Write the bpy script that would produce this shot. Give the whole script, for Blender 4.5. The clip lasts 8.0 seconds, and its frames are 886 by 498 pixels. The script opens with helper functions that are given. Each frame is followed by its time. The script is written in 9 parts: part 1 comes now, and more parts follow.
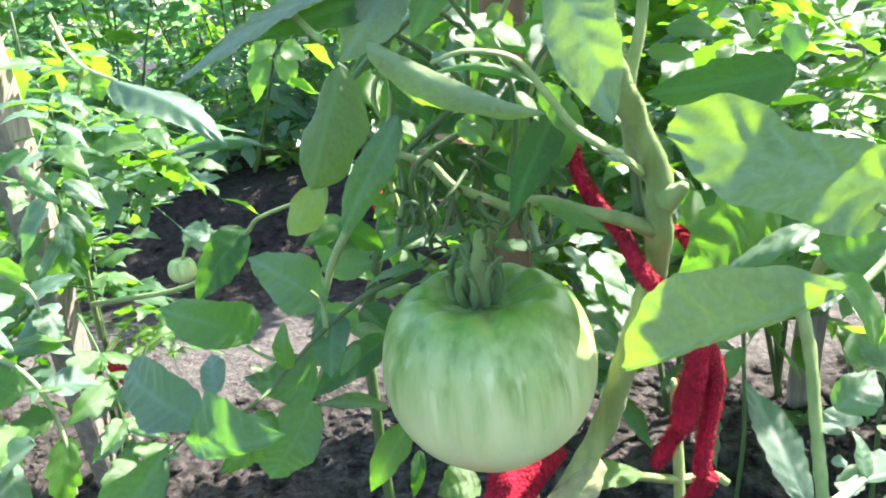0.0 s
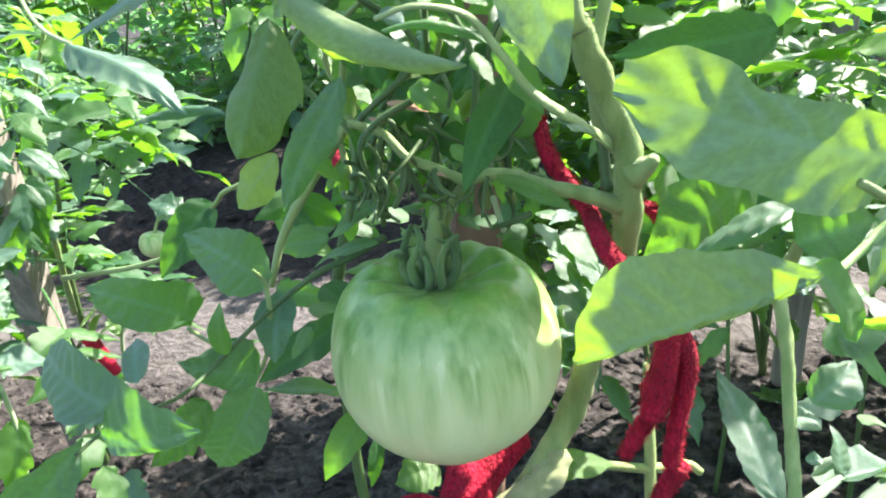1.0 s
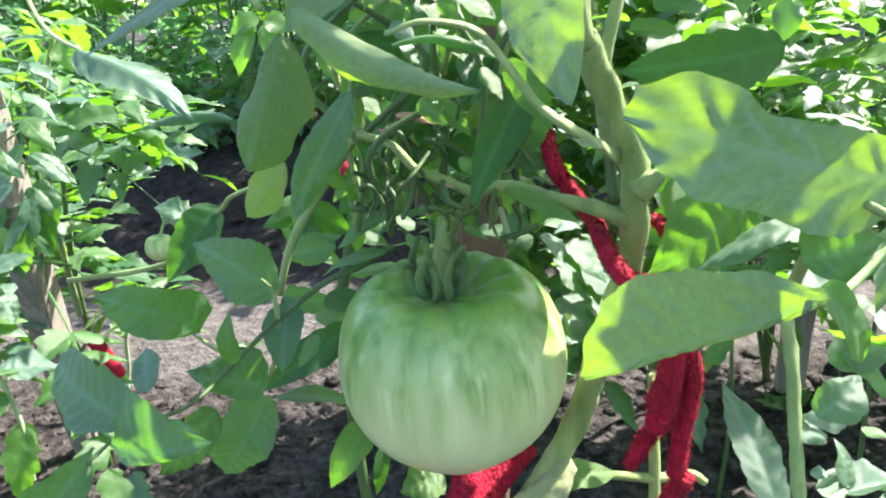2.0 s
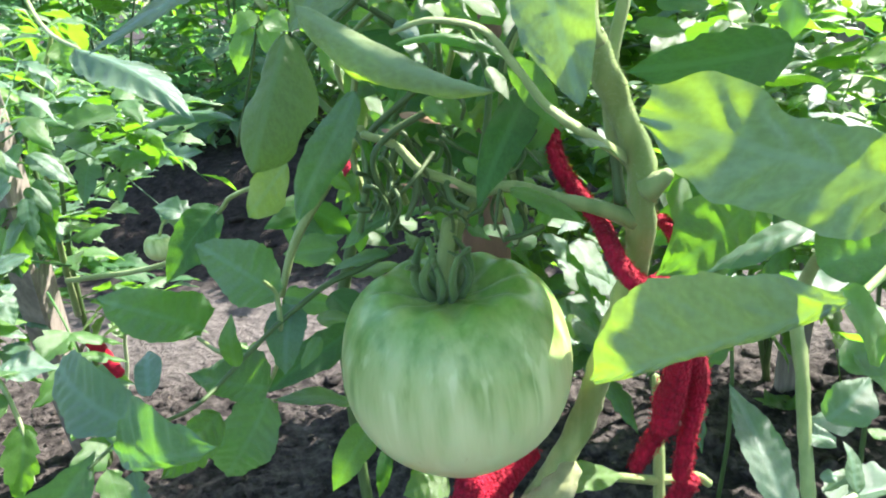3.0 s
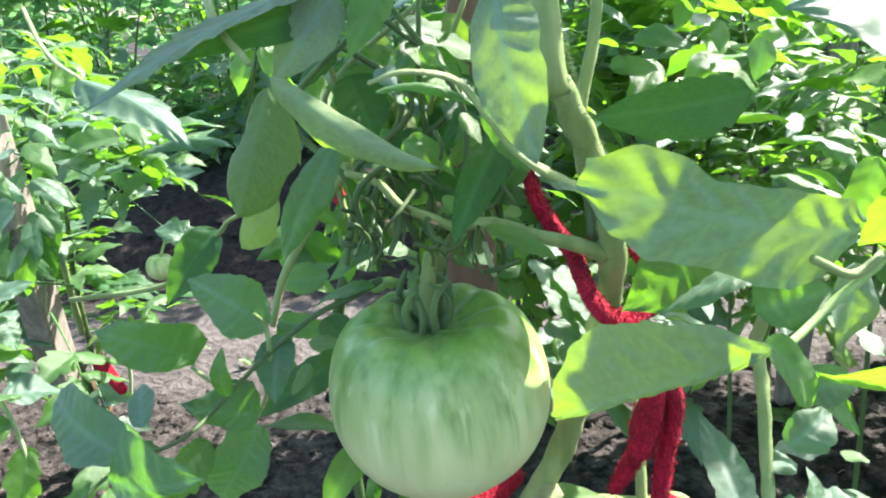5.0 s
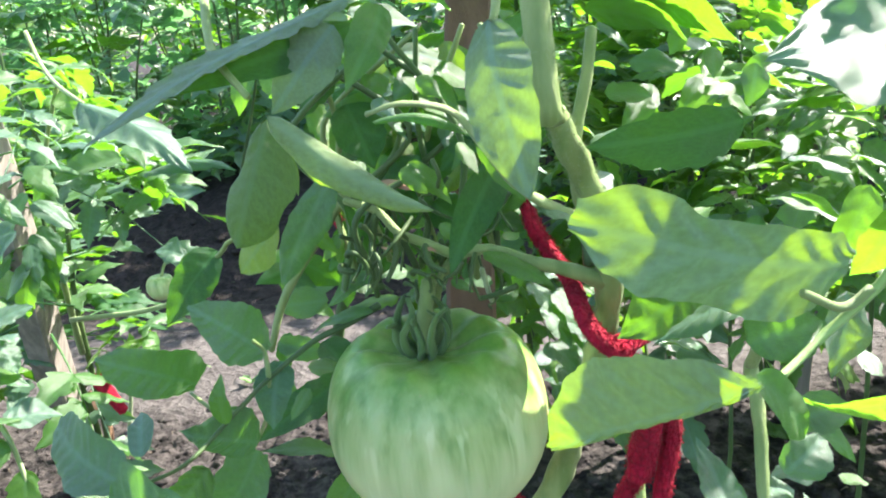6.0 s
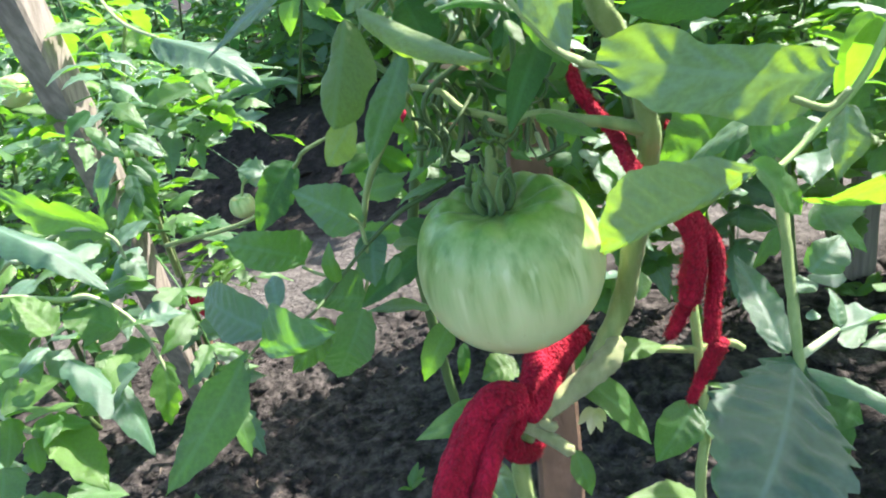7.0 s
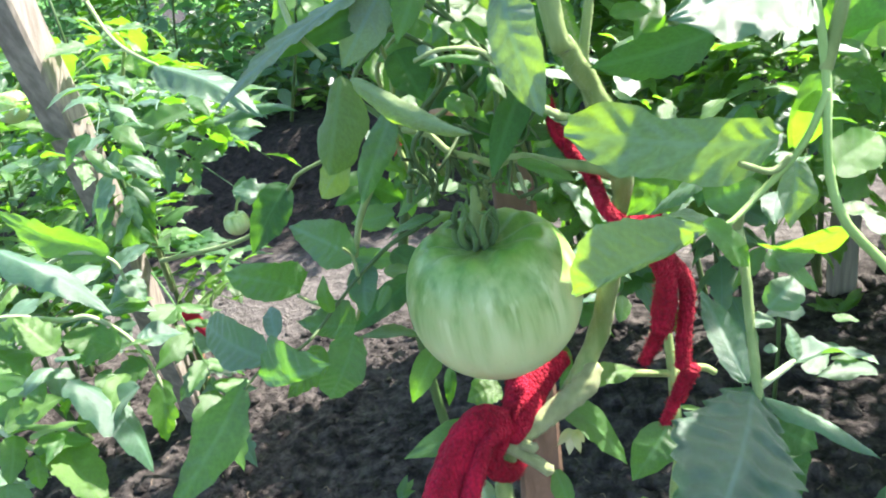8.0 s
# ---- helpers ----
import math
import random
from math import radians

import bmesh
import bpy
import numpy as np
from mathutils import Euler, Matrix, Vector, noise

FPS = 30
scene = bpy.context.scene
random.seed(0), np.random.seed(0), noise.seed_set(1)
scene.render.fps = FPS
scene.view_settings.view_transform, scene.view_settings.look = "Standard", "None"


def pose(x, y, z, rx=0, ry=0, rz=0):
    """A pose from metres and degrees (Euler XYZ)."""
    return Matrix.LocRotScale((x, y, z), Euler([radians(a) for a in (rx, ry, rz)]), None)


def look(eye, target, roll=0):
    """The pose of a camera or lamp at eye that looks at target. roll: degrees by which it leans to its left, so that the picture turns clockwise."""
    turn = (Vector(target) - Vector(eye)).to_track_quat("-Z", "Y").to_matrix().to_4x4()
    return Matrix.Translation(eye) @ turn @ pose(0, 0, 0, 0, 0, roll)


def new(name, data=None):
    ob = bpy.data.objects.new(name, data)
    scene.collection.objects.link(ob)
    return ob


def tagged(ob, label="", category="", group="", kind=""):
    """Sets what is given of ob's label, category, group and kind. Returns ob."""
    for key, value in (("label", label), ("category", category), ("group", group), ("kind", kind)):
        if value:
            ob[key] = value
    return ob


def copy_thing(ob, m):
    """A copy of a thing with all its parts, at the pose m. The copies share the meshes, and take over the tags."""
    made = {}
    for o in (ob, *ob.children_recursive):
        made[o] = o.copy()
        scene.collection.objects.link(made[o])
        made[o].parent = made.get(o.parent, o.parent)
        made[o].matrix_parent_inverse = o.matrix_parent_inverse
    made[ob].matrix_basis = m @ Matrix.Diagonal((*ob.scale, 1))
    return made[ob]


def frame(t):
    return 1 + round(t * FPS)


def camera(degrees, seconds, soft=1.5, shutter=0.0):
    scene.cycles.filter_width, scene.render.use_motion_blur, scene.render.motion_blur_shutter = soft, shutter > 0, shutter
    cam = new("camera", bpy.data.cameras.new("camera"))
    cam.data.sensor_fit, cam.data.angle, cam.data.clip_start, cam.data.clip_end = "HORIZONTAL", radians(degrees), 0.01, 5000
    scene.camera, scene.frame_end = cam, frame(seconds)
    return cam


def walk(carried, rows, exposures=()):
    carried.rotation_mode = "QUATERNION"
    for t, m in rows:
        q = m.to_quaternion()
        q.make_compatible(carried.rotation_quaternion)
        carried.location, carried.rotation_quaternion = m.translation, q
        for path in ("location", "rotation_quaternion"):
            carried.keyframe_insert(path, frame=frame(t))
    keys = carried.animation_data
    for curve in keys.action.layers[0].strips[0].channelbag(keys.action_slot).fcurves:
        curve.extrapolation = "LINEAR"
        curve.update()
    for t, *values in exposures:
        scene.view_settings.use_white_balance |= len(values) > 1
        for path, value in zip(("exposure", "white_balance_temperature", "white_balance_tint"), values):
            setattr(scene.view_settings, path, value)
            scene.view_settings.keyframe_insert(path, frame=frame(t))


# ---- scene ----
cam = camera(61.8, 8.0, soft=2.0)
PATH = [
    (0, (0.028, -0.006, 0.892), (-0.123, 1.891, 0.277), -5.2),
    (0.5, (0.039, 0.011, 0.888), (-0.07, 1.896, 0.23), -4.5),
    (1, (0.042, 0.018, 0.884), (-0.09, 1.894, 0.203), -4.6),
    (1.5, (0.042, 0.017, 0.888), (-0.104, 1.892, 0.208), -4.6),
    (2.8, (0.038, 0.018, 0.888), (-0.088, 1.902, 0.227), -3.8),
    (3, (0.038, 0.02, 0.888), (-0.098, 1.897, 0.212), -4.3),
    (3.5, (0.038, 0.018, 0.889), (-0.097, 1.895, 0.211), -4.6),
    (4, (0.038, 0.018, 0.893), (-0.106, 1.896, 0.22), -4.4),
    (4.5, (0.046, 0.009, 0.9), (-0.107, 1.893, 0.246), -4.7),
    (4.7, (0.048, 0.011, 0.9), (-0.101, 1.896, 0.248), -4.7),
    (6, (0.051, 0.01, 0.906), (-0.095, 1.909, 0.297), -5.0),
    (6.4, (0.064, -0.008, 0.908), (-0.077, 1.899, 0.32), -9.9),
    (6.5, (0.07, -0.03, 0.92), (-0.107, 1.849, 0.257), -10.7),
    (7, (0.051, -0.048, 0.907), (-0.282, 1.749, 0.094), -13.2),
    (7.5, (0.064, -0.059, 0.918), (-0.303, 1.713, 0.065), -13.3),
    (8, (0.059, -0.065, 0.928), (-0.247, 1.744, 0.132), -12.5),
]
BASE = 2.31
walk(cam, [(t, look(eye, target, roll)) for t, eye, target, roll in PATH], [(t, BASE + e) for t, e in ((0, 0.25), (0.5, 0.2), (1.0, 0.1), (1.5, 0.05), (3.0, 0.0), (4.0, 0.0), (4.5, 0.05), (6.0, 0.05), (6.5, 0.0), (7.0, -0.1), (7.5, -0.05), (8.0, 0.07))])

# ---- light ----
SUN = Vector((0.55, 0.42, 0.72)).normalized()
world = bpy.data.worlds.new("world")
scene.world = world
world.use_nodes = True
wn = world.node_tree.nodes
sky = wn.new("ShaderNodeTexSky")
sky.sky_type = "NISHITA"
sky.sun_disc = False
sky.sun_elevation = math.asin(SUN.z)
sky.sun_rotation = math.atan2(SUN.x, SUN.y)
sky.air_density, sky.dust_density, sky.ozone_density = 1.0, 1.5, 1.0
wn["Background"].inputs["Strength"].default_value = 0.145
world.node_tree.links.new(sky.outputs[0], wn["Background"].inputs["Color"])
sun = new("sun", bpy.data.lights.new("sun", "SUN"))
sun.data.energy, sun.data.angle, sun.data.color = 5.0, radians(0.6), (1.0, 0.95, 0.87)
sun.matrix_world = look(SUN * 20, (0, 0, 0))


# ---- materials ----
def nodes_of(name):
    mat = bpy.data.materials.new(name)
    mat.use_nodes = True
    tree = mat.node_tree
    tree.nodes.remove(tree.nodes["Principled BSDF"])
    return mat, tree, tree.nodes["Material Output"]


class Net:
    """Short hand for a node tree."""

    def __init__(self, tree):
        self.tree = tree

    def node(self, kind, **values):
        n = self.tree.nodes.new("ShaderNode" + kind)
        for key, value in values.items():
            if isinstance(value, bpy.types.NodeSocket):
                self.tree.links.new(value, n.inputs[key])
            else:
                n.inputs[key].default_value = value
        return n

    def link(self, a, b):
        self.tree.links.new(a, b)

    def math(self, op, a, b=0.0, c=0.0, clamp=False):
        n = self.tree.nodes.new("ShaderNodeMath")
        n.operation, n.use_clamp = op, clamp
        for i, v in enumerate((a, b, c)):
            if isinstance(v, bpy.types.NodeSocket):
                self.tree.links.new(v, n.inputs[i])
            else:
                n.inputs[i].default_value = v
        return n.outputs[0]

    def step(self, v, lo, hi, a=0.0, b=1.0):
        n = self.tree.nodes.new("ShaderNodeMapRange")
        n.interpolation_type = "SMOOTHSTEP"
        for i, x in enumerate((v, lo, hi, a, b)):
            if isinstance(x, bpy.types.NodeSocket):
                self.tree.links.new(x, n.inputs[i])
            else:
                n.inputs[i].default_value = x
        return n.outputs[0]

    def mix(self, f, a, b):
        n = self.tree.nodes.new("ShaderNodeMix")
        n.data_type = "RGBA"
        for i, x in ((0, f), (6, a), (7, b)):
            if isinstance(x, bpy.types.NodeSocket):
                self.tree.links.new(x, n.inputs[i])
            else:
                n.inputs[i].default_value = x if i == 0 else (*x, 1)
        return n.outputs[2]

    def noise(self, scale, detail=3.0, where=None, rough=0.55):
        n = self.node("TexNoise", Scale=scale, Detail=detail, Roughness=rough)
        if where is not None:
            self.link(where, n.inputs["Vector"])
        return n.outputs["Fac"]

    def coords(self, out="Object", scale=None):
        o = self.tree.nodes.new("ShaderNodeTexCoord").outputs[out]
        if scale is None:
            return o
        m = self.node("Mapping", Vector=o, Scale=scale)
        return m.outputs[0]

    def bump(self, height, strength, distance):
        return self.node("Bump", Height=height, Strength=strength, Distance=distance).outputs[0]


def leaf_material(name, upper, through_colour, pale, clear=0.45, rough=0.38, spec=0.75, gap=0.0095, vein=0.42, down=0.12):
    """A leaf blade: green with a paler midrib and side veins, part of the light passing through."""
    mat, tree, out = nodes_of(name)
    n = Net(tree)
    blade = tree.nodes.new("ShaderNodeAttribute")
    blade.attribute_name = "blade"
    sep = n.node("SeparateXYZ", Vector=blade.outputs["Vector"])
    along, off, rel = sep.outputs[0], sep.outputs[1], sep.outputs[2]
    rnd = tree.nodes.new("ShaderNodeObjectInfo").outputs["Random"]
    wob = n.noise(90.0, 2.0)
    mid = n.step(off, 0.0004, 0.0016, 1.0, 0.0)
    ph = n.math("DIVIDE", n.math("MULTIPLY_ADD", off, -0.8, n.math("MULTIPLY_ADD", wob, 0.004, along)), gap)
    tri = n.math("ABSOLUTE", n.math("SUBTRACT", n.math("FRACT", ph), 0.5))
    side = n.math("MULTIPLY", n.step(tri, 0.03, 0.13, 1.0, 0.0), n.step(rel, 0.55, 1.0, 1.0, 0.15))
    veins = n.math("MAXIMUM", mid, n.math("MULTIPLY", side, vein), clamp=True)
    big = n.noise(22.0, 4.0)
    fine = n.noise(420.0, 3.0)
    dark = tuple(c * 0.62 for c in upper)
    warm = (upper[0] * 1.6, upper[1] * 1.12, upper[2] * 0.7)
    col = n.mix(n.step(big, 0.3, 0.72), dark, upper)
    col = n.mix(n.math("MULTIPLY", rnd, 0.55), col, warm)
    col = n.mix(n.math("MULTIPLY", fine, 0.28), col, dark)
    col = n.mix(n.math("MULTIPLY", veins, 0.6), col, pale)
    thr = n.mix(n.step(big, 0.25, 0.8), tuple(c * 0.8 for c in through_colour), through_colour)
    thr = n.mix(n.math("MULTIPLY", veins, 0.45), thr, (through_colour[0] * 0.55, through_colour[1] * 0.6, through_colour[2]))
    net = n.node("TexVoronoi", Scale=520.0)
    net.feature = "DISTANCE_TO_EDGE"
    cells = n.step(net.outputs["Distance"], 0.0, 0.12, 1.0, 0.0)
    col = n.mix(n.math("MULTIPLY", cells, 0.14), col, pale)
    thr = n.mix(n.math("MULTIPLY", cells, 0.10), thr, tuple(c * 0.6 for c in through_colour))
    spots = n.step(n.noise(70.0, 2.0), 0.70, 0.76)
    col = n.mix(n.math("MULTIPLY", spots, 0.18), col, (0.16, 0.15, 0.07))
    fine = n.math("ADD", fine, n.math("MULTIPLY", cells, -0.5))
    h = n.math("MULTIPLY_ADD", veins, -0.6, n.math("MULTIPLY", fine, 0.35))
    bmp = n.bump(h, 0.35, 0.0012)
    pr = n.node("BsdfPrincipled", **{"Base Color": col, "Roughness": rough, "Specular IOR Level": spec, "Normal": bmp, "Sheen Weight": down, "Sheen Roughness": 0.45, "Sheen Tint": (0.9, 1.0, 0.9, 1)})
    tr = n.node("BsdfTranslucent", Color=thr, Normal=bmp)
    mx = n.node("MixShader", Fac=clear)
    n.link(pr.outputs[0], mx.inputs[1])
    n.link(tr.outputs[0], mx.inputs[2])
    n.link(mx.outputs[0], out.inputs[0])
    return mat


def plain_material(name, a, b, scale=(30, 30, 30), size=1.0, rough=0.6, spec=0.3, relief=0.3, depth=0.002, sheen=0.0, fine=200.0, sss=0.0):
    mat, tree, out = nodes_of(name)
    n = Net(tree)
    where = n.coords("Object", scale)
    rnd = tree.nodes.new("ShaderNodeObjectInfo").outputs["Random"]
    big, small = n.noise(size, 5.0, where), n.noise(fine, 3.0)
    col = n.mix(n.step(big, 0.3, 0.7), a, b)
    col = n.mix(n.math("MULTIPLY", small, 0.4), col, tuple(c * 0.5 for c in a))
    col = n.mix(n.math("MULTIPLY", rnd, 0.25), col, b)
    bmp = n.bump(n.math("ADD", big, n.math("MULTIPLY", small, 0.4)), relief, depth)
    pr = n.node("BsdfPrincipled", **{"Base Color": col, "Roughness": rough, "Specular IOR Level": spec, "Normal": bmp, "Sheen Weight": sheen, "Subsurface Weight": sss, "Subsurface Scale": 0.004})
    n.link(pr.outputs[0], out.inputs[0])
    return mat


def tomato_material(name, z_top, z_low):
    """Unripe fruit: green shoulders with streaks, whitish below, waxy skin."""
    mat, tree, out = nodes_of(name)
    n = Net(tree)
    pos = n.coords("Object")
    sep = n.node("SeparateXYZ", Vector=pos)
    streak = n.noise(1.0, 3.0, n.coords("Object", (120, 120, 13)))
    broad = n.noise(1.0, 2.0, n.coords("Object", (46, 46, 14)))
    cloud = n.noise(38.0, 3.0, pos)
    pore = n.noise(900.0, 2.0, pos)
    h = n.math("MULTIPLY_ADD", n.math("SUBTRACT", streak, 0.5), 0.040, sep.outputs[2])
    h = n.math("MULTIPLY_ADD", n.math("SUBTRACT", broad, 0.5), 0.045, h)
    f = n.step(h, z_low, z_top)
    col = n.mix(f, (0.52, 0.57, 0.29), (0.105, 0.225, 0.020))
    col = n.mix(n.math("MULTIPLY", n.math("MULTIPLY", n.step(streak, 0.42, 0.72), 0.6), n.step(f, 0.1, 0.7)), col, (0.065, 0.165, 0.018))
    pal = n.step(n.noise(1.0, 2.0, n.coords("Object", (150, 150, 10))), 0.56, 0.68)
    col = n.mix(n.math("MULTIPLY", n.math("MULTIPLY", pal, 0.45), n.step(sep.outputs[2], 0.040, 0.018)), col, (0.56, 0.62, 0.34))
    col = n.mix(n.math("MULTIPLY", n.step(cloud, 0.5, 0.75), 0.16), col, (0.42, 0.53, 0.18))
    col = n.mix(n.math("MULTIPLY", pore, 0.06), col, (0.5, 0.58, 0.3))
    scuff = n.step(n.noise(1.0, 4.0, n.coords("Object", (260, 260, 90))), 0.70, 0.74)
    col = n.mix(n.math("MULTIPLY", scuff, 0.4), col, (0.30, 0.26, 0.12))
    bmp = n.bump(n.math("ADD", n.math("MULTIPLY", streak, 1.0), n.math("MULTIPLY", pore, 0.1)), 0.12, 0.002)
    pr = n.node("BsdfPrincipled", **{"Base Color": col, "Roughness": 0.34, "Specular IOR Level": 0.4, "Normal": bmp, "Subsurface Weight": 0.25, "Subsurface Scale": 0.006, "Coat Weight": 0.06, "Coat Roughness": 0.12})
    n.link(pr.outputs[0], out.inputs[0])
    return mat


def soil_material(name):
    mat, tree, out = nodes_of(name)
    n = Net(tree)
    pos = n.coords("Object")
    a, b, c = n.noise(2.2, 5.0, pos), n.noise(28.0, 6.0, pos, 0.65), n.noise(170.0, 4.0, pos, 0.7)
    vor = n.node("TexVoronoi", Vector=pos, Scale=55.0).outputs["Distance"]
    sep = n.node("SeparateXYZ", Vector=pos)
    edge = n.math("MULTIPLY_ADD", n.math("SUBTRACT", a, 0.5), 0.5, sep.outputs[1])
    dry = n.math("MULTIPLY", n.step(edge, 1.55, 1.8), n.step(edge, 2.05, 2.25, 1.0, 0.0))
    # raised crumbs lightened, hollows darkened: part of their sun and shade is colour
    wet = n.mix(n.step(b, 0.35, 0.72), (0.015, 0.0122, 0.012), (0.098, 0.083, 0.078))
    # beyond the path the bank's shade is put into the soil colour
    bank_shade = n.mix(n.step(b, 0.35, 0.72), (0.014, 0.011, 0.010), (0.042, 0.034, 0.030))
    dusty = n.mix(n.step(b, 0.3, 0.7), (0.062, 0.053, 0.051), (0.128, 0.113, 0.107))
    col = n.mix(dry, n.mix(n.step(edge, 2.15, 2.4), wet, bank_shade), dusty)
    col = n.mix(n.math("MULTIPLY", n.step(c, 0.55, 0.8), 0.3), col, (0.022, 0.018, 0.016))
    h = n.math("ADD", n.math("MULTIPLY", b, 1.0), n.math("ADD", n.math("MULTIPLY", c, 0.42), n.math("MULTIPLY", vor, 0.45)))
    bmp = n.bump(h, 0.95, 0.018)
    pr = n.node("BsdfPrincipled", **{"Base Color": col, "Roughness": 0.93, "Specular IOR Level": 0.2, "Normal": bmp})
    n.link(pr.outputs[0], out.inputs[0])
    return mat


def wool_material(name, a, b):
    """Fuzzy crimson wool: fine loops in relief."""
    mat, tree, out = nodes_of(name)
    n = Net(tree)
    pos = n.coords("Object")
    loops = n.node("TexVoronoi", Vector=n.coords("Object", (520, 520, 330)), Scale=1.0).outputs["Distance"]
    fuzz = n.noise(1400.0, 4.0, pos, 0.7)
    cloud = n.noise(60.0, 3.0, pos)
    col = n.mix(n.step(cloud, 0.3, 0.7), a, b)
    # hollows between the loops darkened, their shade put into the colour
    col = n.mix(n.math("MULTIPLY", n.step(loops, 0.35, 0.9), 0.55), col, tuple(c * 0.45 for c in a))
    bmp = n.bump(n.math("ADD", n.math("MULTIPLY", loops, -1.0), n.math("MULTIPLY", fuzz, 0.6)), 1.0, 0.003)
    pr = n.node("BsdfPrincipled", **{"Base Color": col, "Roughness": 0.8, "Specular IOR Level": 0.25, "Normal": bmp, "Sheen Weight": 0.06, "Sheen Roughness": 0.4, "Sheen Tint": (1, 0.2, 0.45, 1)})
    n.link(pr.outputs[0], out.inputs[0])
    return mat


GREEN = leaf_material("leaf_green", (0.043, 0.128, 0.029), (0.23, 0.56, 0.02), (0.12, 0.26, 0.08))
DARK = leaf_material("leaf_deep_green", (0.020, 0.085, 0.027), (0.15, 0.42, 0.012), (0.07, 0.19, 0.06), clear=0.35, rough=0.5, spec=0.35)
BLUE = leaf_material("leaf_blue_green", (0.048, 0.118, 0.068), (0.22, 0.58, 0.02), (0.11, 0.215, 0.13), clear=0.28, vein=0.3)
PALE = leaf_material("leaf_pale_underside", (0.108, 0.174, 0.150), (0.58, 1.0, 0.0), (0.150, 0.235, 0.20), clear=0.19, rough=0.6, spec=0.3)
OLIVE = leaf_material("leaf_rolled_underside", (0.145, 0.212, 0.088), (0.42, 0.78, 0.01), (0.18, 0.26, 0.12), clear=0.25, rough=0.6, spec=0.3)
DROOP = leaf_material("leaf_drooping_underside", (0.074, 0.136, 0.044), (0.36, 0.74, 0.01), (0.105, 0.18, 0.066), clear=0.18, rough=0.6, spec=0.3)
# darker copy of BLUE: the shade on the large right leaf is in its colour
BLUE_SHADED = leaf_material("leaf_blue_green_shaded", (0.029, 0.078, 0.050), (0.20, 0.52, 0.02), (0.085, 0.170, 0.115), clear=0.25, vein=0.3)
# for young leaves, and for sunlit ones whose light is put into the colour
LIME = leaf_material("leaf_young_and_sunlit", (0.070, 0.19, 0.032), (0.24, 0.55, 0.02), (0.19, 0.34, 0.09), clear=0.5)
# pale and bluish: haze and daylight on the far row are put into this colour
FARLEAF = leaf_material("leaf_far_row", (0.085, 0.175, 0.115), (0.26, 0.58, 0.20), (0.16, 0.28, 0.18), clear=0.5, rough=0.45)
STEM = plain_material("stem_green", (0.16, 0.24, 0.06), (0.28, 0.35, 0.115), (140, 140, 25), 1.0, 0.5, 0.45, 0.5, 0.0015, sheen=0.1, fine=700)
PALESTEM = plain_material("stem_pale", (0.24, 0.31, 0.15), (0.32, 0.38, 0.20), (60, 60, 12), 1.0, 0.55, 0.35, 0.25, 0.001, sheen=0.35, fine=700)
LIMESTEM = plain_material("stem_lime", (0.20, 0.34, 0.075), (0.30, 0.44, 0.13), (140, 140, 25), 1.0, 0.5, 0.4, 0.4, 0.001, sheen=0.1, fine=700)
# dark copy of the stem green, with shade put into the colour
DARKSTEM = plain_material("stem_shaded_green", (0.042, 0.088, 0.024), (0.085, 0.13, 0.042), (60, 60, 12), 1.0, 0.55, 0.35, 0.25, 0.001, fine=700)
WOOD = plain_material("weathered_wood", (0.105, 0.062, 0.044), (0.18, 0.108, 0.076), (90, 90, 5), 1.0, 0.8, 0.2, 0.6, 0.003, fine=260)
GREYWOOD = plain_material("grey_wood", (0.17, 0.145, 0.125), (0.33, 0.285, 0.25), (90, 90, 5), 1.0, 0.85, 0.2, 0.6, 0.003, fine=260)
# pale woody green, lightened further for the sun on the stem joint
BARK = plain_material("woody_stem", (0.29, 0.325, 0.125), (0.44, 0.46, 0.21), (170, 170, 40), 1.0, 0.7, 0.3, 0.8, 0.002, sheen=0.2, fine=600)
STRAW = plain_material("dry_straw", (0.15, 0.115, 0.08), (0.24, 0.19, 0.135), (60, 60, 20), 1.0, 0.8, 0.2, 0.3, 0.001)
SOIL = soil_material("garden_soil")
WOOL = wool_material("crimson_wool", (0.33, 0.003, 0.019), (0.60, 0.008, 0.044))
PETAL = plain_material("flower_yellow", (0.52, 0.46, 0.16), (0.62, 0.58, 0.34), (60, 60, 60), 1.0, 0.6, 0.2, 0.2, 0.001)
DRY = plain_material("dried_petal", (0.32, 0.18, 0.11), (0.42, 0.26, 0.17), (80, 80, 80), 1.0, 0.8, 0.2, 0.3, 0.001)


# ---- shaping ----
def thing(name, at, label, category, group="", kind=""):
    ob = new(name)
    ob.location = at
    ob.empty_display_size = 0.02
    return tagged(ob, label, category, group, kind)


def part(name, mesh, mat, parent, label=""):
    """Links a mesh, given in the parent thing's own frame, as one part."""
    if isinstance(mesh, bmesh.types.BMesh):
        data = bpy.data.meshes.new(name)
        mesh.to_mesh(data)
        mesh.free()
        mesh = data
    if not mesh.materials:
        mesh.materials.append(mat)
    ob = new(name, mesh)
    ob.parent = parent
    return tagged(ob, label)


def mesh_of(name, verts, faces, smooth=True, blade=None):
    me = bpy.data.meshes.new(name)
    me.from_pydata([tuple(v) for v in verts], [], faces)
    if smooth:
        me.polygons.foreach_set("use_smooth", [True] * len(me.polygons))
    if blade is not None:
        at = me.attributes.new("blade", "FLOAT_VECTOR", "POINT")
        at.data.foreach_set("vector", np.asarray(blade, dtype=np.float32).ravel())
    me.update()
    return me


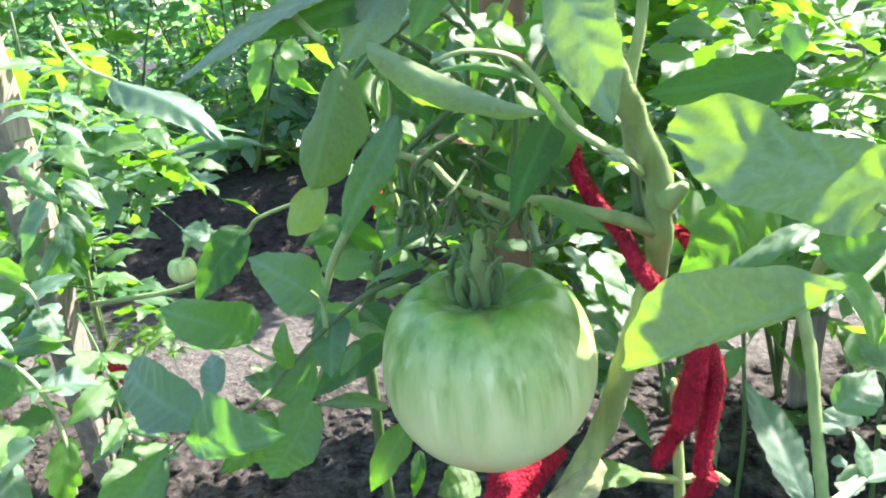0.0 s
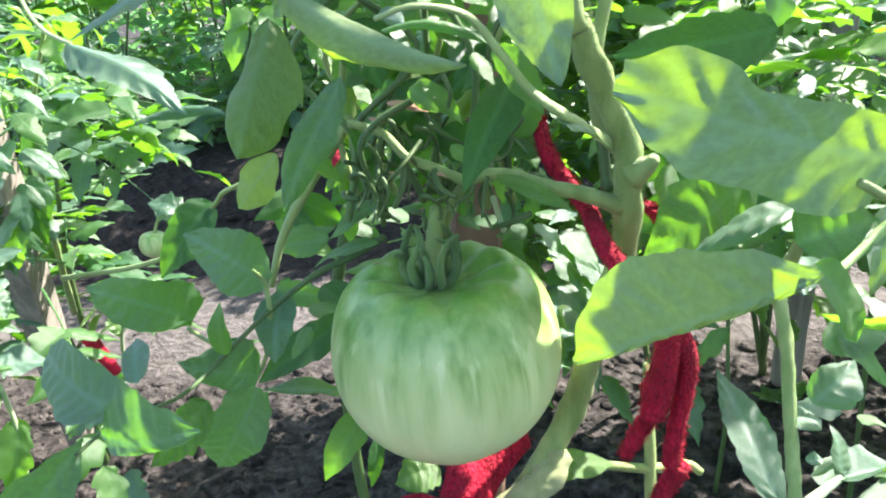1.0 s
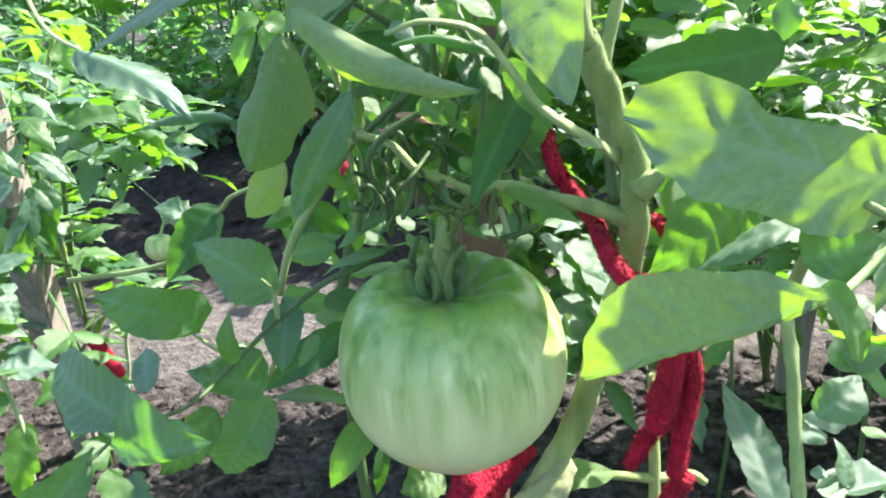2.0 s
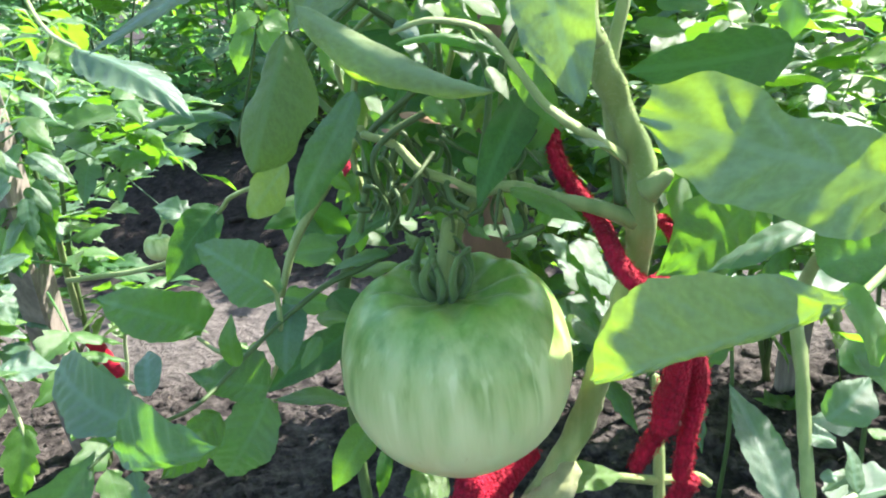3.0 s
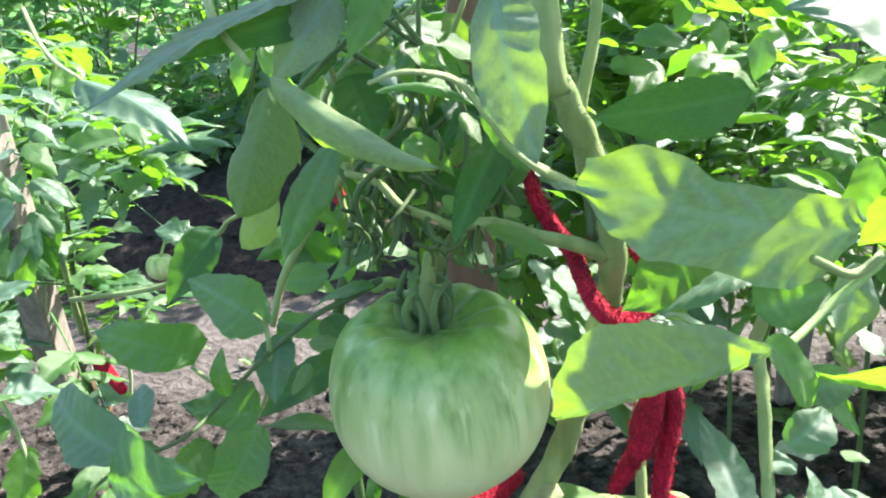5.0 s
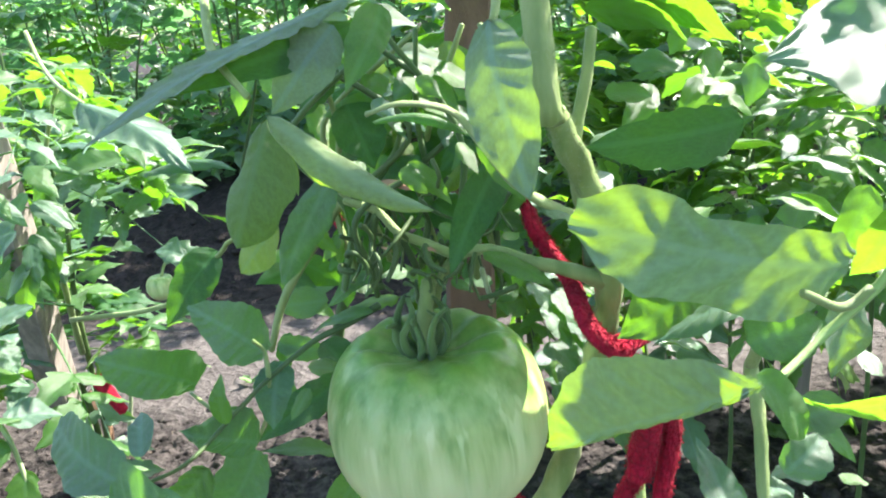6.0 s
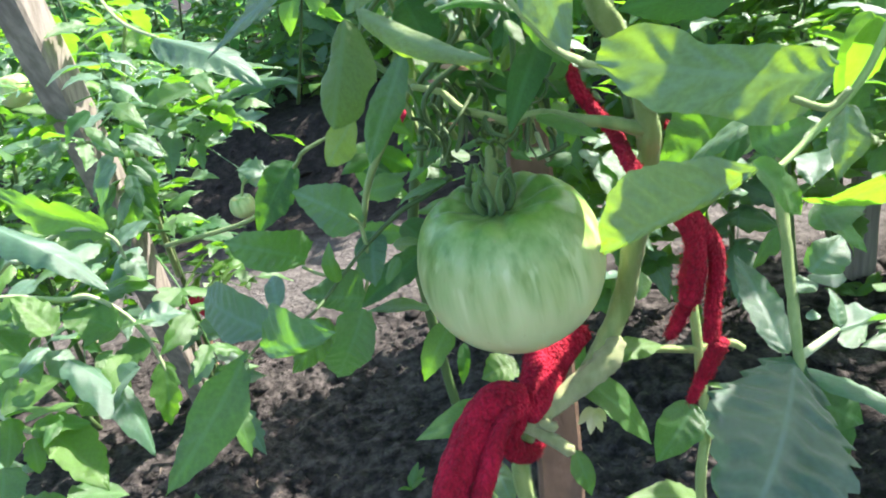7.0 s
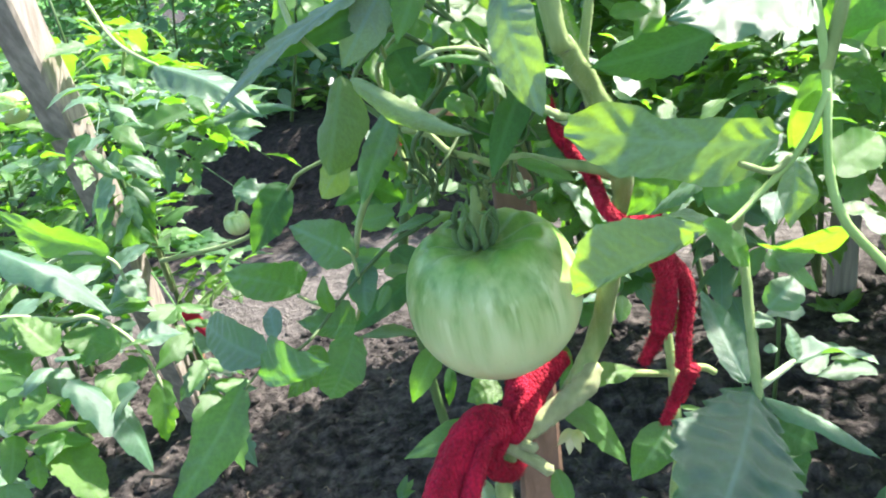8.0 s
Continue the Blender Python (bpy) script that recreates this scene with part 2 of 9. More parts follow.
def spline(pts, per=6):
    """Catmull-Rom through the points."""
    p = [Vector(q) for q in pts]
    p = [p[0] * 2 - p[1]] + p + [p[-1] * 2 - p[-2]]
    out = []
    for i in range(1, len(p) - 2):
        for k in range(per):
            t = k / per
            a, b, c, d = p[i - 1], p[i], p[i + 1], p[i + 2]
            out.append(0.5 * ((2 * b) + (c - a) * t + (2 * a - 5 * b + 4 * c - d) * t * t + (3 * b - a - 3 * c + d) * t ** 3))
    out.append(p[-2])
    return out


def tube(pts, radii, sides=9, per=6, rough=0.0, seed=0, squash=1.0, knots=0.0):
    """A tapered, slightly uneven tube along points, its ends closed round."""
    line = spline(pts, per) if len(pts) > 2 else [Vector(pts[0]).lerp(Vector(pts[1]), k / per) for k in range(per + 1)]
    n = len(line)
    rad = np.interp(np.linspace(0, 1, n), np.linspace(0, 1, len(radii)), radii)
    verts, faces = [], []
    side = None
    for i, c in enumerate(line):
        d = (line[min(i + 1, n - 1)] - line[max(i - 1, 0)]).normalized()
        if side is None:
            side = d.orthogonal().normalized()
        side = (side - d * side.dot(d)).normalized()
        up = d.cross(side)
        for k in range(sides):
            a = 2 * math.pi * k / sides
            r = rad[i]
            if rough:
                q = c * (1.2 / max(rad[i], 1e-4)) + Vector((math.cos(a), math.sin(a), seed * 7.3))
                r *= 1 + rough * noise.noise(q)
            if knots:
                r *= 1 + knots * abs(math.sin(i * 1.37 + seed))
            verts.append(c + side * (r * math.cos(a)) + up * (r * squash * math.sin(a)))
    for i in range(n - 1):
        for k in range(sides):
            a, b = i * sides + k, i * sides + (k + 1) % sides
            faces.append((a, b, b + sides, a + sides))
    for i, off in ((0, -1), (n - 1, 1)):
        d = (line[1] - line[0] if i == 0 else line[-1] - line[-2]).normalized()
        verts.append(line[i] + d * (off * rad[i] * 0.6))
        t = len(verts) - 1
        for k in range(sides):
            a, b = i * sides + k, i * sides + (k + 1) % sides
            faces.append((b, a, t) if i == 0 else (a, b, t))
    return verts, faces


def blade_geometry(base, tip, width, face, fold=0.25, arch=0.06, curl=0.0, tooth=0.10, teeth=6, wide=0.42, wave=0.09, twist=0.0, seed=0, n=26, m=5, quilt=0.035, full=0.75, lobe=0.10, crinkle=0.030, hook=0.04, lhs=None, rhs=None):
    """Vertices, faces and blade coordinates of one leaflet from base to tip, its upper face turned to face.
    fold: how the halves rise from the midrib; arch: how the midrib bows to the face; curl: how far the edges roll back, in radians;
    lobe: unevenness of the outline; crinkle: small dents; hook: how the tip droops;
    lhs, rhs: half widths of the two sides at even steps from base to tip, for a leaflet of its own outline."""
    base, tip = Vector(base), Vector(tip)
    ax = tip - base
    length = ax.length
    ax.normalize()
    nrm = Vector(face)
    nrm = (nrm - ax * nrm.dot(ax)).normalized()
    sd = nrm.cross(ax)
    verts, faces, blade = [], [], []
    rr = random.Random(seed * 977 + 13)
    ph, ph2, lop = rr.random() * 6.3, rr.random() * 6.3, rr.uniform(-0.12, 0.12)
    power = math.log(0.5) / math.log(wide)
    for i in range(n + 1):
        s = i / n
        prof = max(math.sin(math.pi * s ** power), 0.0) ** (max(full, 0.6) * 0.75 * (1 - s) + full * 1.3 * s)
        prof = prof * (1 - 0.18 * s) * 1.08
        mid = base + ax * (s * length) + nrm * (arch * length * math.sin(math.pi * s))
        mid = mid + sd * (0.03 * length * math.sin(math.pi * s + ph)) - nrm * (hook * length * s ** 4)
        tw = twist * (s - 0.5)
        cs, sn = math.cos(tw), math.sin(tw)
        s2, n2 = sd * cs + nrm * sn, nrm * cs - sd * sn
        for j in range(-m, m + 1):
            v = j / m
            q = (s * teeth + (0.35 if j > 0 else 0.0) + ph) % 1.0
            side = 1.5 if j > 0 else -4.5
            deep = tooth * (0.75 + 0.5 * noise.noise(Vector((math.floor(s * teeth + ph) * 1.7, side, seed * 0.61))))
            cut = 1 - deep * (1 - q) ** 1.3 if tooth else 1
            if lhs:
                side_prof = lhs if j > 0 else rhs
                q = s * (len(side_prof) - 1)
                k = min(int(q), len(side_prof) - 2)
                f = q - k
                own = side_prof[k] + (side_prof[k + 1] - side_prof[k]) * f * f * (3 - 2 * f)
            else:
                own = prof
            h = 0.5 * width * own * (cut if abs(j) == m else 1 - (1 - cut) * abs(v) ** 4) * (1 + lop * (1 if j > 0 else -1)) * (1 + 0.16 * noise.noise(Vector((s * 3.2, seed * 3.7, side))) + lobe * noise.noise(Vector((s * 7.5, seed * 2.3, side))))
            if curl:
                c, z = h * math.sin(curl * abs(v)) / curl, -h * (1 - math.cos(curl * v)) / curl
            else:
                c, z = h * abs(v), 0.0
            z += fold * c * (1 - 0.35 * abs(v))
            z += wave * width * abs(v) ** 1.5 * math.sin(7 * s + ph2 + (1.3 if j > 0 else 0)) * math.sin(math.pi * s)
            z += quilt * width * math.sin(s * teeth * 6.283 - abs(v) * 7.0 + 2.2 * noise.noise(Vector((s * 6, v * 2, seed * 1.3)))) * abs(v) * (1 - abs(v)) * 2
            z += crinkle * width * noise.noise(Vector((s * length / width * 3.4, v * 2.2, seed * 1.9))) * (0.3 + 0.7 * abs(v))
            verts.append(mid + s2 * math.copysign(c, v) + n2 * z)
            blade.append((s * length, h * abs(v), abs(v)))
    w = 2 * m + 1
    for i in range(n):
        for j in range(2 * m):
            a = i * w + j
            faces.append((a, a + 1, a + w + 1, a + w))
    return verts, faces, blade


COUNT = [0]


def leaf(plant, base, tip, width, face, mat=GREEN, name="leaf", label="", **shape):
    """One leaf of a plant, placed in the world."""
    COUNT[0] += 1
    o = Vector(plant.location)
    v, f, b = blade_geometry(Vector(base) - o, Vector(tip) - o, width, face, seed=COUNT[0], **shape)
    return part(name, mesh_of(name, v, f, blade=b), mat, plant, label)


def stalk(plant, pts, radii, mat=STEM, name="stalk", label="", sides=9, rough=0.12, **kw):
    COUNT[0] += 1
    o = Vector(plant.location)
    v, f = tube([Vector(p) - o for p in pts], radii, sides, rough=rough, seed=COUNT[0], **kw)
    return part(name, mesh_of(name, v, f), mat, plant, label)


def hairs(stem, pts, radius, count, seed, length=0.0022):
    """Fine pale hairs standing off a stem."""
    r = random.Random(seed)
    o = Vector(stem.parent.location)
    line = spline([Vector(p) - o for p in pts], 30)
    verts, faces = [], []
    for _ in range(count):
        k = r.randrange(len(line) - 1)
        ax = (line[k + 1] - line[k]).normalized()
        d = Vector((r.gauss(0, 1), r.gauss(0, 1), r.gauss(0, 1)))
        d = (d - ax * d.dot(ax)).normalized()
        c = line[k] + d * radius * 0.9 + ax * r.uniform(-0.001, 0.001)
        w = ax * 0.00010
        e = (d + Vector((r.gauss(0, 0.3), r.gauss(0, 0.3), r.gauss(0, 0.3)))) * length * r.uniform(0.4, 1.0)
        q = len(verts)
        verts += [c - w, c + w, c + e]
        faces.append((q, q + 1, q + 2))
    part("hairs", mesh_of("hairs", verts, faces, False), PALESTEM, stem, "fine pale hairs")


def compound_leaf(name, seed, length, leaflets=7, size=1.0, n=6, m=2, droop=0.25, tooth=0.5):
    """A whole tomato leaf along +x: a rachis with pairs of toothed leaflets and one at the end."""
    r = random.Random(seed)
    verts, faces, blade = [], [], []

    def add(v, f, b):
        k = len(verts)
        verts.extend(v)
        faces.extend([tuple(i + k for i in q) for q in f])
        blade.extend(b)

    def mid(s):
        return Vector((length * s, 0.02 * length * math.sin(5 * s + seed), -droop * length * s * s + 0.05 * length * math.sin(3 * s)))

    v, f = tube([mid(i / 4) for i in range(5)], [0.0022, 0.0008], 4, per=2)
    add(v, f, [(0, 0, 0)] * len(v))
    pairs = leaflets // 2
    spec = [(1.0, 0.0, 1.15)]
    for i in range(pairs):
        s = 0.32 + 0.6 * i / pairs
        for sg in (-1, 1):
            spec.append((s + r.uniform(-0.04, 0.04), sg, r.uniform(0.75, 1.1) * (0.8 + 0.3 * math.sin(3 * s))))
        if i:
            spec.append((s - 0.1, r.choice((-1, 1)), 0.35))
    for s, sg, k in spec:
        p = mid(min(s, 1.0)) if s < 1 else mid(0.93)
        a = sg * r.uniform(0.9, 1.3)
        d = Vector((math.cos(a), math.sin(a), r.uniform(-0.55, 0.25) - 0.4 * s * droop))
        d.normalize()
        ll = 0.345 * length * k * size * r.uniform(0.8, 1.15)
        nrm = Vector((r.uniform(-0.5, 0.5), r.uniform(-0.5, 0.5), 1))
        v, f, b = blade_geometry(p, p + d * ll, ll * r.uniform(0.46, 0.66), nrm, fold=r.uniform(0.1, 0.5), arch=r.uniform(0.0, 0.12), tooth=tooth, teeth=r.choice((3.4, 4.3)), full=r.uniform(0.75, 1.0), wide=0.36, seed=seed * 31 + len(verts), n=n, m=m, curl=r.choice((0.0, 0.5, 1.0)), wave=0.06)
        add(v, f, b)
    return mesh_of(name, verts, faces, blade=blade)


LEAFLETS = []
for i in range(8):
    q = random.Random(400 + i)
    v, f, b = blade_geometry((0, 0, 0), (0.065, 0, 0), 0.036, (0, 0, 1), fold=q.uniform(0.05, 0.4), arch=q.uniform(0.0, 0.1), tooth=0.25, teeth=4, seed=700 + i, n=10, m=2, curl=q.choice((0.0, 0.5)), full=0.65)
    LEAFLETS.append(mesh_of("leaf", v, f, blade=b))
    LEAFLETS[-1].materials.append((GREEN, LIME, GREEN, BLUE)[i % 4])
LEAVES = [compound_leaf("leaf", 10 + i, 0.30, 9 + 2 * (i % 2), 1.0, 9, 1, 0.15 + 0.14 * (i % 4)) for i in range(8)]
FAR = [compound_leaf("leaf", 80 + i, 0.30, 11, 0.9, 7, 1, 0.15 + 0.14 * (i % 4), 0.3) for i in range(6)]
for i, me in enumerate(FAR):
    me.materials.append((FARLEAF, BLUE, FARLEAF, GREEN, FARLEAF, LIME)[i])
FINE = [compound_leaf("leaf", 40 + i, 0.30, 7 + 2 * (i % 2), 0.95, 18, 3, 0.15 + 0.14 * (i % 4)) for i in range(8)]
for i, me in enumerate(LEAVES):
    me.materials.append((GREEN, DARK, LIME, BLUE)[i % 4])
for i, me in enumerate(FINE):
    me.materials.append((GREEN, BLUE, BLUE, DARK, GREEN, BLUE, LIME, GREEN)[i])

# light leaf colours stand in for sun on the plants behind
LIGHT = [compound_leaf("leaf", 140 + i, 0.30, 7 + 2 * (i % 2), 0.95, 16, 2, 0.15 + 0.14 * (i % 4)) for i in range(5)]
for i, me in enumerate(LIGHT):
    me.materials.append((LIME, GREEN, LIME, LIME, BLUE)[i])


# open air between the rows, over the path
OPEN = ((-0.54, -0.27, 0.70, 1.50, 0.40, 0.67),)


def in_open(me, m):
    """The share of a leaf that would stand in the open air between the rows."""
    w = np.array([tuple(v.co) for v in me.vertices][::5]) @ np.array(m.to_3x3()).T + np.array(m.translation)
    return max(float(((w[:, 0] > a) & (w[:, 0] < b) & (w[:, 1] > c) & (w[:, 1] < d) & (w[:, 2] > e) & (w[:, 2] < f)).mean()) for a, b, c, d, e, f in OPEN)


def bush(at, height, leaves, seed, label, pool, spread=0.28, low=0.12, scale=1.0, lean=(0.0, 0.0), group="", stems=2, thick=1.0, gaps=()):
    """A tomato plant grown by rule: winding stems with leaves set round them on all sides."""
    r = random.Random(seed)
    plant = thing("tomato_plant", at, label, "plant", group)
    lines = []
    for k in range(stems):
        a = r.uniform(0, 6.28)
        sp = 0.10 * height * k
        pts = [(lean[0] * z * z * height + sp * z * math.cos(a) + r.uniform(-0.015, 0.015), lean[1] * z * z * height + sp * z * math.sin(a) + r.uniform(-0.015, 0.015), height * z * (1 - 0.06 * k)) for z in (0, 0.2, 0.4, 0.6, 0.8, 1.0)]
        v, f = tube(pts, [0.0065 * thick, 0.005 * thick, 0.0025 * thick], 6, per=3, rough=0.1, seed=seed + k)
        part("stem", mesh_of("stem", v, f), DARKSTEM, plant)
        lines.append(spline(pts, 5))
    for i in range(leaves):
        line = lines[i % stems]
        z = low + (1 - low) * (i + r.random()) / leaves
        p = line[min(int(z * (len(line) - 1)), len(line) - 1)]
        ang = i * 2.4 + r.uniform(-0.5, 0.5)
        s = scale * r.uniform(0.75, 1.25) * (1.05 - 0.35 * z)
        tilt = r.uniform(-35, 20) if z > 0.45 else r.uniform(-10, 40)
        me = r.choice(pool)
        m = Matrix.LocRotScale(p, Euler((radians(r.uniform(-30, 30)), radians(tilt), ang)), (s * spread / 0.30,) * 3)
        if in_open(me, Matrix.Translation(at) @ m) > 0.2:
            continue
        if gaps:
            w = np.array([tuple(v.co) for v in me.vertices][::3]) @ np.array(m.to_3x3()).T + np.array(m.translation) + np.array(at)
            v = w[None] - np.array(gaps)[:, None]
            d = np.array(tuple(SUN))
            far = np.linalg.norm(v - (v @ d)[..., None] * d, axis=2)
            if (far < 0.022).any():
                continue
        ob = new("leaf", me)
        ob.parent = plant
        ob.matrix_basis = m
    return plant


def spray(plant, k, at, turn, size):
    """One whole compound leaf, set on a plant at a place and turn."""
    if in_open(FINE[k], Matrix.LocRotScale(Vector(at), Euler([radians(a) for a in turn]), (size,) * 3)) > 0.3:
        return
    ob = new("leaf", FINE[k])
    ob.parent = plant
    ob.matrix_basis = Matrix.LocRotScale(Vector(at) - plant.location, Euler([radians(a) for a in turn]), (size,) * 3)


def crown(plant, count, centre, radius, low, high, seed, open_rays=()):
    """The leafy top of a plant, added out of view to dapple what is below, with the gaps that let spots of sun down to
    the points in open_rays.
    """
    r = random.Random(seed)
    o = Vector(plant.location)
    rays = np.array([tuple(p) for p in open_rays]).reshape(-1, 3)
    d = np.array(tuple(SUN))
    shapes = [np.array([tuple(v.co) for v in me.vertices]) for me in LEAFLETS]
    made = 0
    for _ in range(count):
        a, q = r.uniform(0, 6.283), math.sqrt(r.random()) * radius
        k = r.randrange(len(LEAFLETS))
        m = Matrix.LocRotScale((centre[0] + q * math.cos(a), centre[1] + q * math.sin(a), r.uniform(low, high)), Euler((radians(r.uniform(-35, 35)), radians(r.uniform(-40, 40)), r.uniform(0, 6.283))), (r.uniform(0.7, 1.35),) * 3)
        if len(rays):
            w = shapes[k] @ np.array(m.to_3x3()).T + np.array(m.translation)
            v = w[None] - rays[:, None]
            t = v @ d
            far = np.linalg.norm(v - t[..., None] * d, axis=2)
            if ((far < 0.007) & (t > 0.004)).any():
                continue
        ob = new("leaf", LEAFLETS[k])
        ob.parent = plant
        ob.matrix_basis = Matrix.Translation(-o) @ m


def stake(at, top, width, depth, mat, label, seed=0, turn=(1, 0.15, 0)):
    """A sawn wooden stake with worn edges, slightly crooked."""
    ob = thing("wooden_stake", at, label, "stake", "stakes")
    a, b = Vector((0, 0, 0)), Vector(top) - Vector(at)
    ax = b.normalized()
    sd = Vector(turn).normalized()
    sd = (sd - ax * sd.dot(ax)).normalized()
    up = ax.cross(sd)
    verts, faces = [], []
    n = 14
    ring = [(-1, -0.8), (-0.85, -1), (0.85, -1), (1, -0.8), (1, 0.8), (0.85, 1), (-0.85, 1), (-1, 0.8)]
    for i in range(n + 1):
        c = a.lerp(b, i / n) + sd * 0.004 * math.sin(i * 0.8 + seed)
        for x, y in ring:
            k = 1 + 0.05 * noise.noise(Vector((x * 3, y * 3, i * 0.9 + seed)))
            verts.append(c + sd * (x * width / 2 * k) + up * (y * depth / 2 * k))
    for i in range(n):
        for k in range(8):
            p, q = i * 8 + k, i * 8 + (k + 1) % 8
            faces.append((p, q, q + 8, p + 8))
    faces.append(tuple(range(7, -1, -1)))
    faces.append(tuple(range(n * 8, n * 8 + 8)))
    part("shaft", mesh_of("shaft", verts, faces, smooth=False), mat, ob)
    return ob


def strand(tie, pts, radii, seed, name="strand", squash=0.7):
    """One strand of loose wool: an uneven tube of loops with fuzz standing off it."""
    o = Vector(tie.location)
    p = [Vector(q) - o for q in pts]
    v, f = tube(p, radii, 14, per=14, rough=0.13, seed=seed, squash=squash, knots=0.04)
    ob = part(name, mesh_of(name, v, f), WOOL, tie)
    r = random.Random(seed)
    line = spline(p, 40)
    verts, faces = [], []
    rad = np.interp(np.linspace(0, 1, len(line)), np.linspace(0, 1, len(radii)), radii)
    for i in range(len(line) * 16):
        k = r.randrange(len(line))
        d = Vector((r.gauss(0, 1), r.gauss(0, 1), r.gauss(0, 1))).normalized()
        c = line[k] + d * rad[k] * 0.82
        e = (Vector((r.gauss(0, 1), r.gauss(0, 1), r.gauss(0, 1))).normalized() + d * 0.6).normalized() * r.uniform(0.0006, 0.0020)
        w = e.cross(d).normalized() * 0.00013
        q = len(verts)
        verts += [c - w, c + w, c + e * 0.6 + d * 0.0004 + w, c + e, c + e * 0.6 + d * 0.0004 - w]
        faces.append((q, q + 1, q + 2, q + 3, q + 4))
    part("fuzz", mesh_of("fuzz", verts, faces, False), WOOL, ob)
    return ob


# ---- ground ----
def heights(x, y):
    """Trodden path between two tilled beds."""
    z = 0.022 * noise.noise(Vector((x * 1.3, y * 1.3, 3))) + 0.016 * noise.noise(Vector((x * 5, y * 5, 8)))
    tilled = 1.0 if y < 1.5 else max(0.25, min(1.0, abs(y - 2.0) * 1.3))
    z += tilled * (0.020 * abs(noise.noise(Vector((x * 13, y * 13, 5)))) + 0.012 * noise.noise(Vector((x * 29, y * 29, 2))))
    if y > 2.35:
        k = min(1.0, (y - 2.35) / 0.8)
        z += 0.27 * k * k * (3 - 2 * k)
    return z


def ground():
    xs = np.concatenate([[-400, -120, -40, -15, -7, -4], np.arange(-2.6, 2.2, 0.022), [3, 5, 9, 18, 45, 120, 400]])
    ys = np.concatenate([[-300, -80, -20, -6, -2, -0.8, -0.2, 0.2, 0.5], np.arange(0.7, 2.3, 0.022), np.arange(2.3, 4.2, 0.06), [5, 6, 7, 8, 10, 14, 25, 60, 150, 400]])
    verts = [(x, y, heights(x, y)) for y in ys for x in xs]
    w = len(xs)
    faces = [(j * w + i, j * w + i + 1, (j + 1) * w + i + 1, (j + 1) * w + i) for j in range(len(ys) - 1) for i in range(w - 1)]
    me = mesh_of("ground", verts, faces)
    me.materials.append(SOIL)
    tagged(new("ground", me), "dark crumbly garden soil with clods and a trodden path", "ground", kind="structure")


def clods():
    """Rounded lumps of tilled earth, half sunk, with crumbs between them."""
    r = random.Random(5)
    shapes = []
    for k in range(12):
        bm = bmesh.new()
        bmesh.ops.create_icosphere(bm, subdivisions=2 if k < 6 else 1, radius=1.0)
        st = Vector((r.uniform(0.8, 1.4), r.uniform(0.8, 1.3), r.uniform(0.55, 0.9)))
        pts = []
        for v in bm.verts:
            q = v.co * (1 + 0.6 * noise.noise(v.co * 1.2 + Vector((k * 7.1, 0, 0))) + 0.45 * noise.noise(v.co * 2.6 + Vector((0, k * 5.3, 0))))
            pts.append((q.x * st.x, q.y * st.y, q.z * st.z))
        shapes.append((np.array(pts), [tuple(v.index for v in f.verts) for f in bm.faces]))
        bm.free()
    verts, faces = [], []
    for _ in range(6500):
        y = r.choice((r.uniform(0.7, 1.6), r.uniform(0.7, 1.6), r.uniform(1.6, 3.4)))
        x = r.uniform(-0.78, 0.64) * y * 1.15
        s = min(0.027, 0.0032 + r.expovariate(1 / 0.0055)) * (0.45 if 1.65 < y < 2.2 else 1.0)
        pts, tri = shapes[r.randrange(6) if s > 0.011 else 6 + r.randrange(6)]
        a = r.uniform(0, 6.283)
        c, d = math.cos(a) * s, math.sin(a) * s
        z = heights(x, y) + s * r.uniform(-0.55, -0.05)
        k = len(verts)
        verts += [(x + p[0] * c - p[1] * d, y + p[0] * d + p[1] * c, z + p[2] * s) for p in pts]
        faces += [(f[0] + k, f[1] + k, f[2] + k) for f in tri]
    me = mesh_of("soil_clods", verts, faces)
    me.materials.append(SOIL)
    tagged(new("soil_clods", me), "loose dark clods and crumbs of tilled soil", "soil", kind="stuff")


ground()
clods()

# ---- the hanging fruit ----
TOM = Vector((0.0200, 0.3023, 0.7342))
R = 0.0485


def tomato_mesh(name, R, tall=0.95, ribs=7, rib=0.02, dent=0.30, seed=0, n=56, rings=40):
    """A round fruit with ribbed shoulders, a sunken stalk end and a slightly tapered foot."""
    verts, faces = [], []
    for i in range(rings + 1):
        a = math.pi * i / rings
        for k in range(n):
            p = 2 * math.pi * k / n
            lobes = math.cos(ribs * p + seed) * 0.6 + 0.4 * math.cos((ribs - 3) * p + 1.7)
            q = 1 + rib * lobes * math.exp(-((a - 0.6) / 0.6) ** 2) + 0.012 * math.cos(2 * p + 0.6) - 0.02 * max(0.0, -math.cos(a)) ** 2
            rad = R * math.sin(a) ** (0.69 if a < math.pi / 2 else 0.92) * q
            z = R * tall * math.cos(a) * (1 + 0.02 * lobes * math.sin(a))
            z -= R * dent * math.exp(-(a / 0.36) ** 2) + 0.055 * R * (0.6 * lobes + 0.5 * math.cos(11 * p + 0.8)) * math.exp(-((a - 0.42) / 0.26) ** 2)
            verts.append((rad * math.cos(p), rad * math.sin(p), z))
    for i in range(rings):
        for k in range(n):
            a, b = i * n + k, i * n + (k + 1) % n
            faces.append((a, a + n, b + n, b))
    return mesh_of(name, verts, faces)


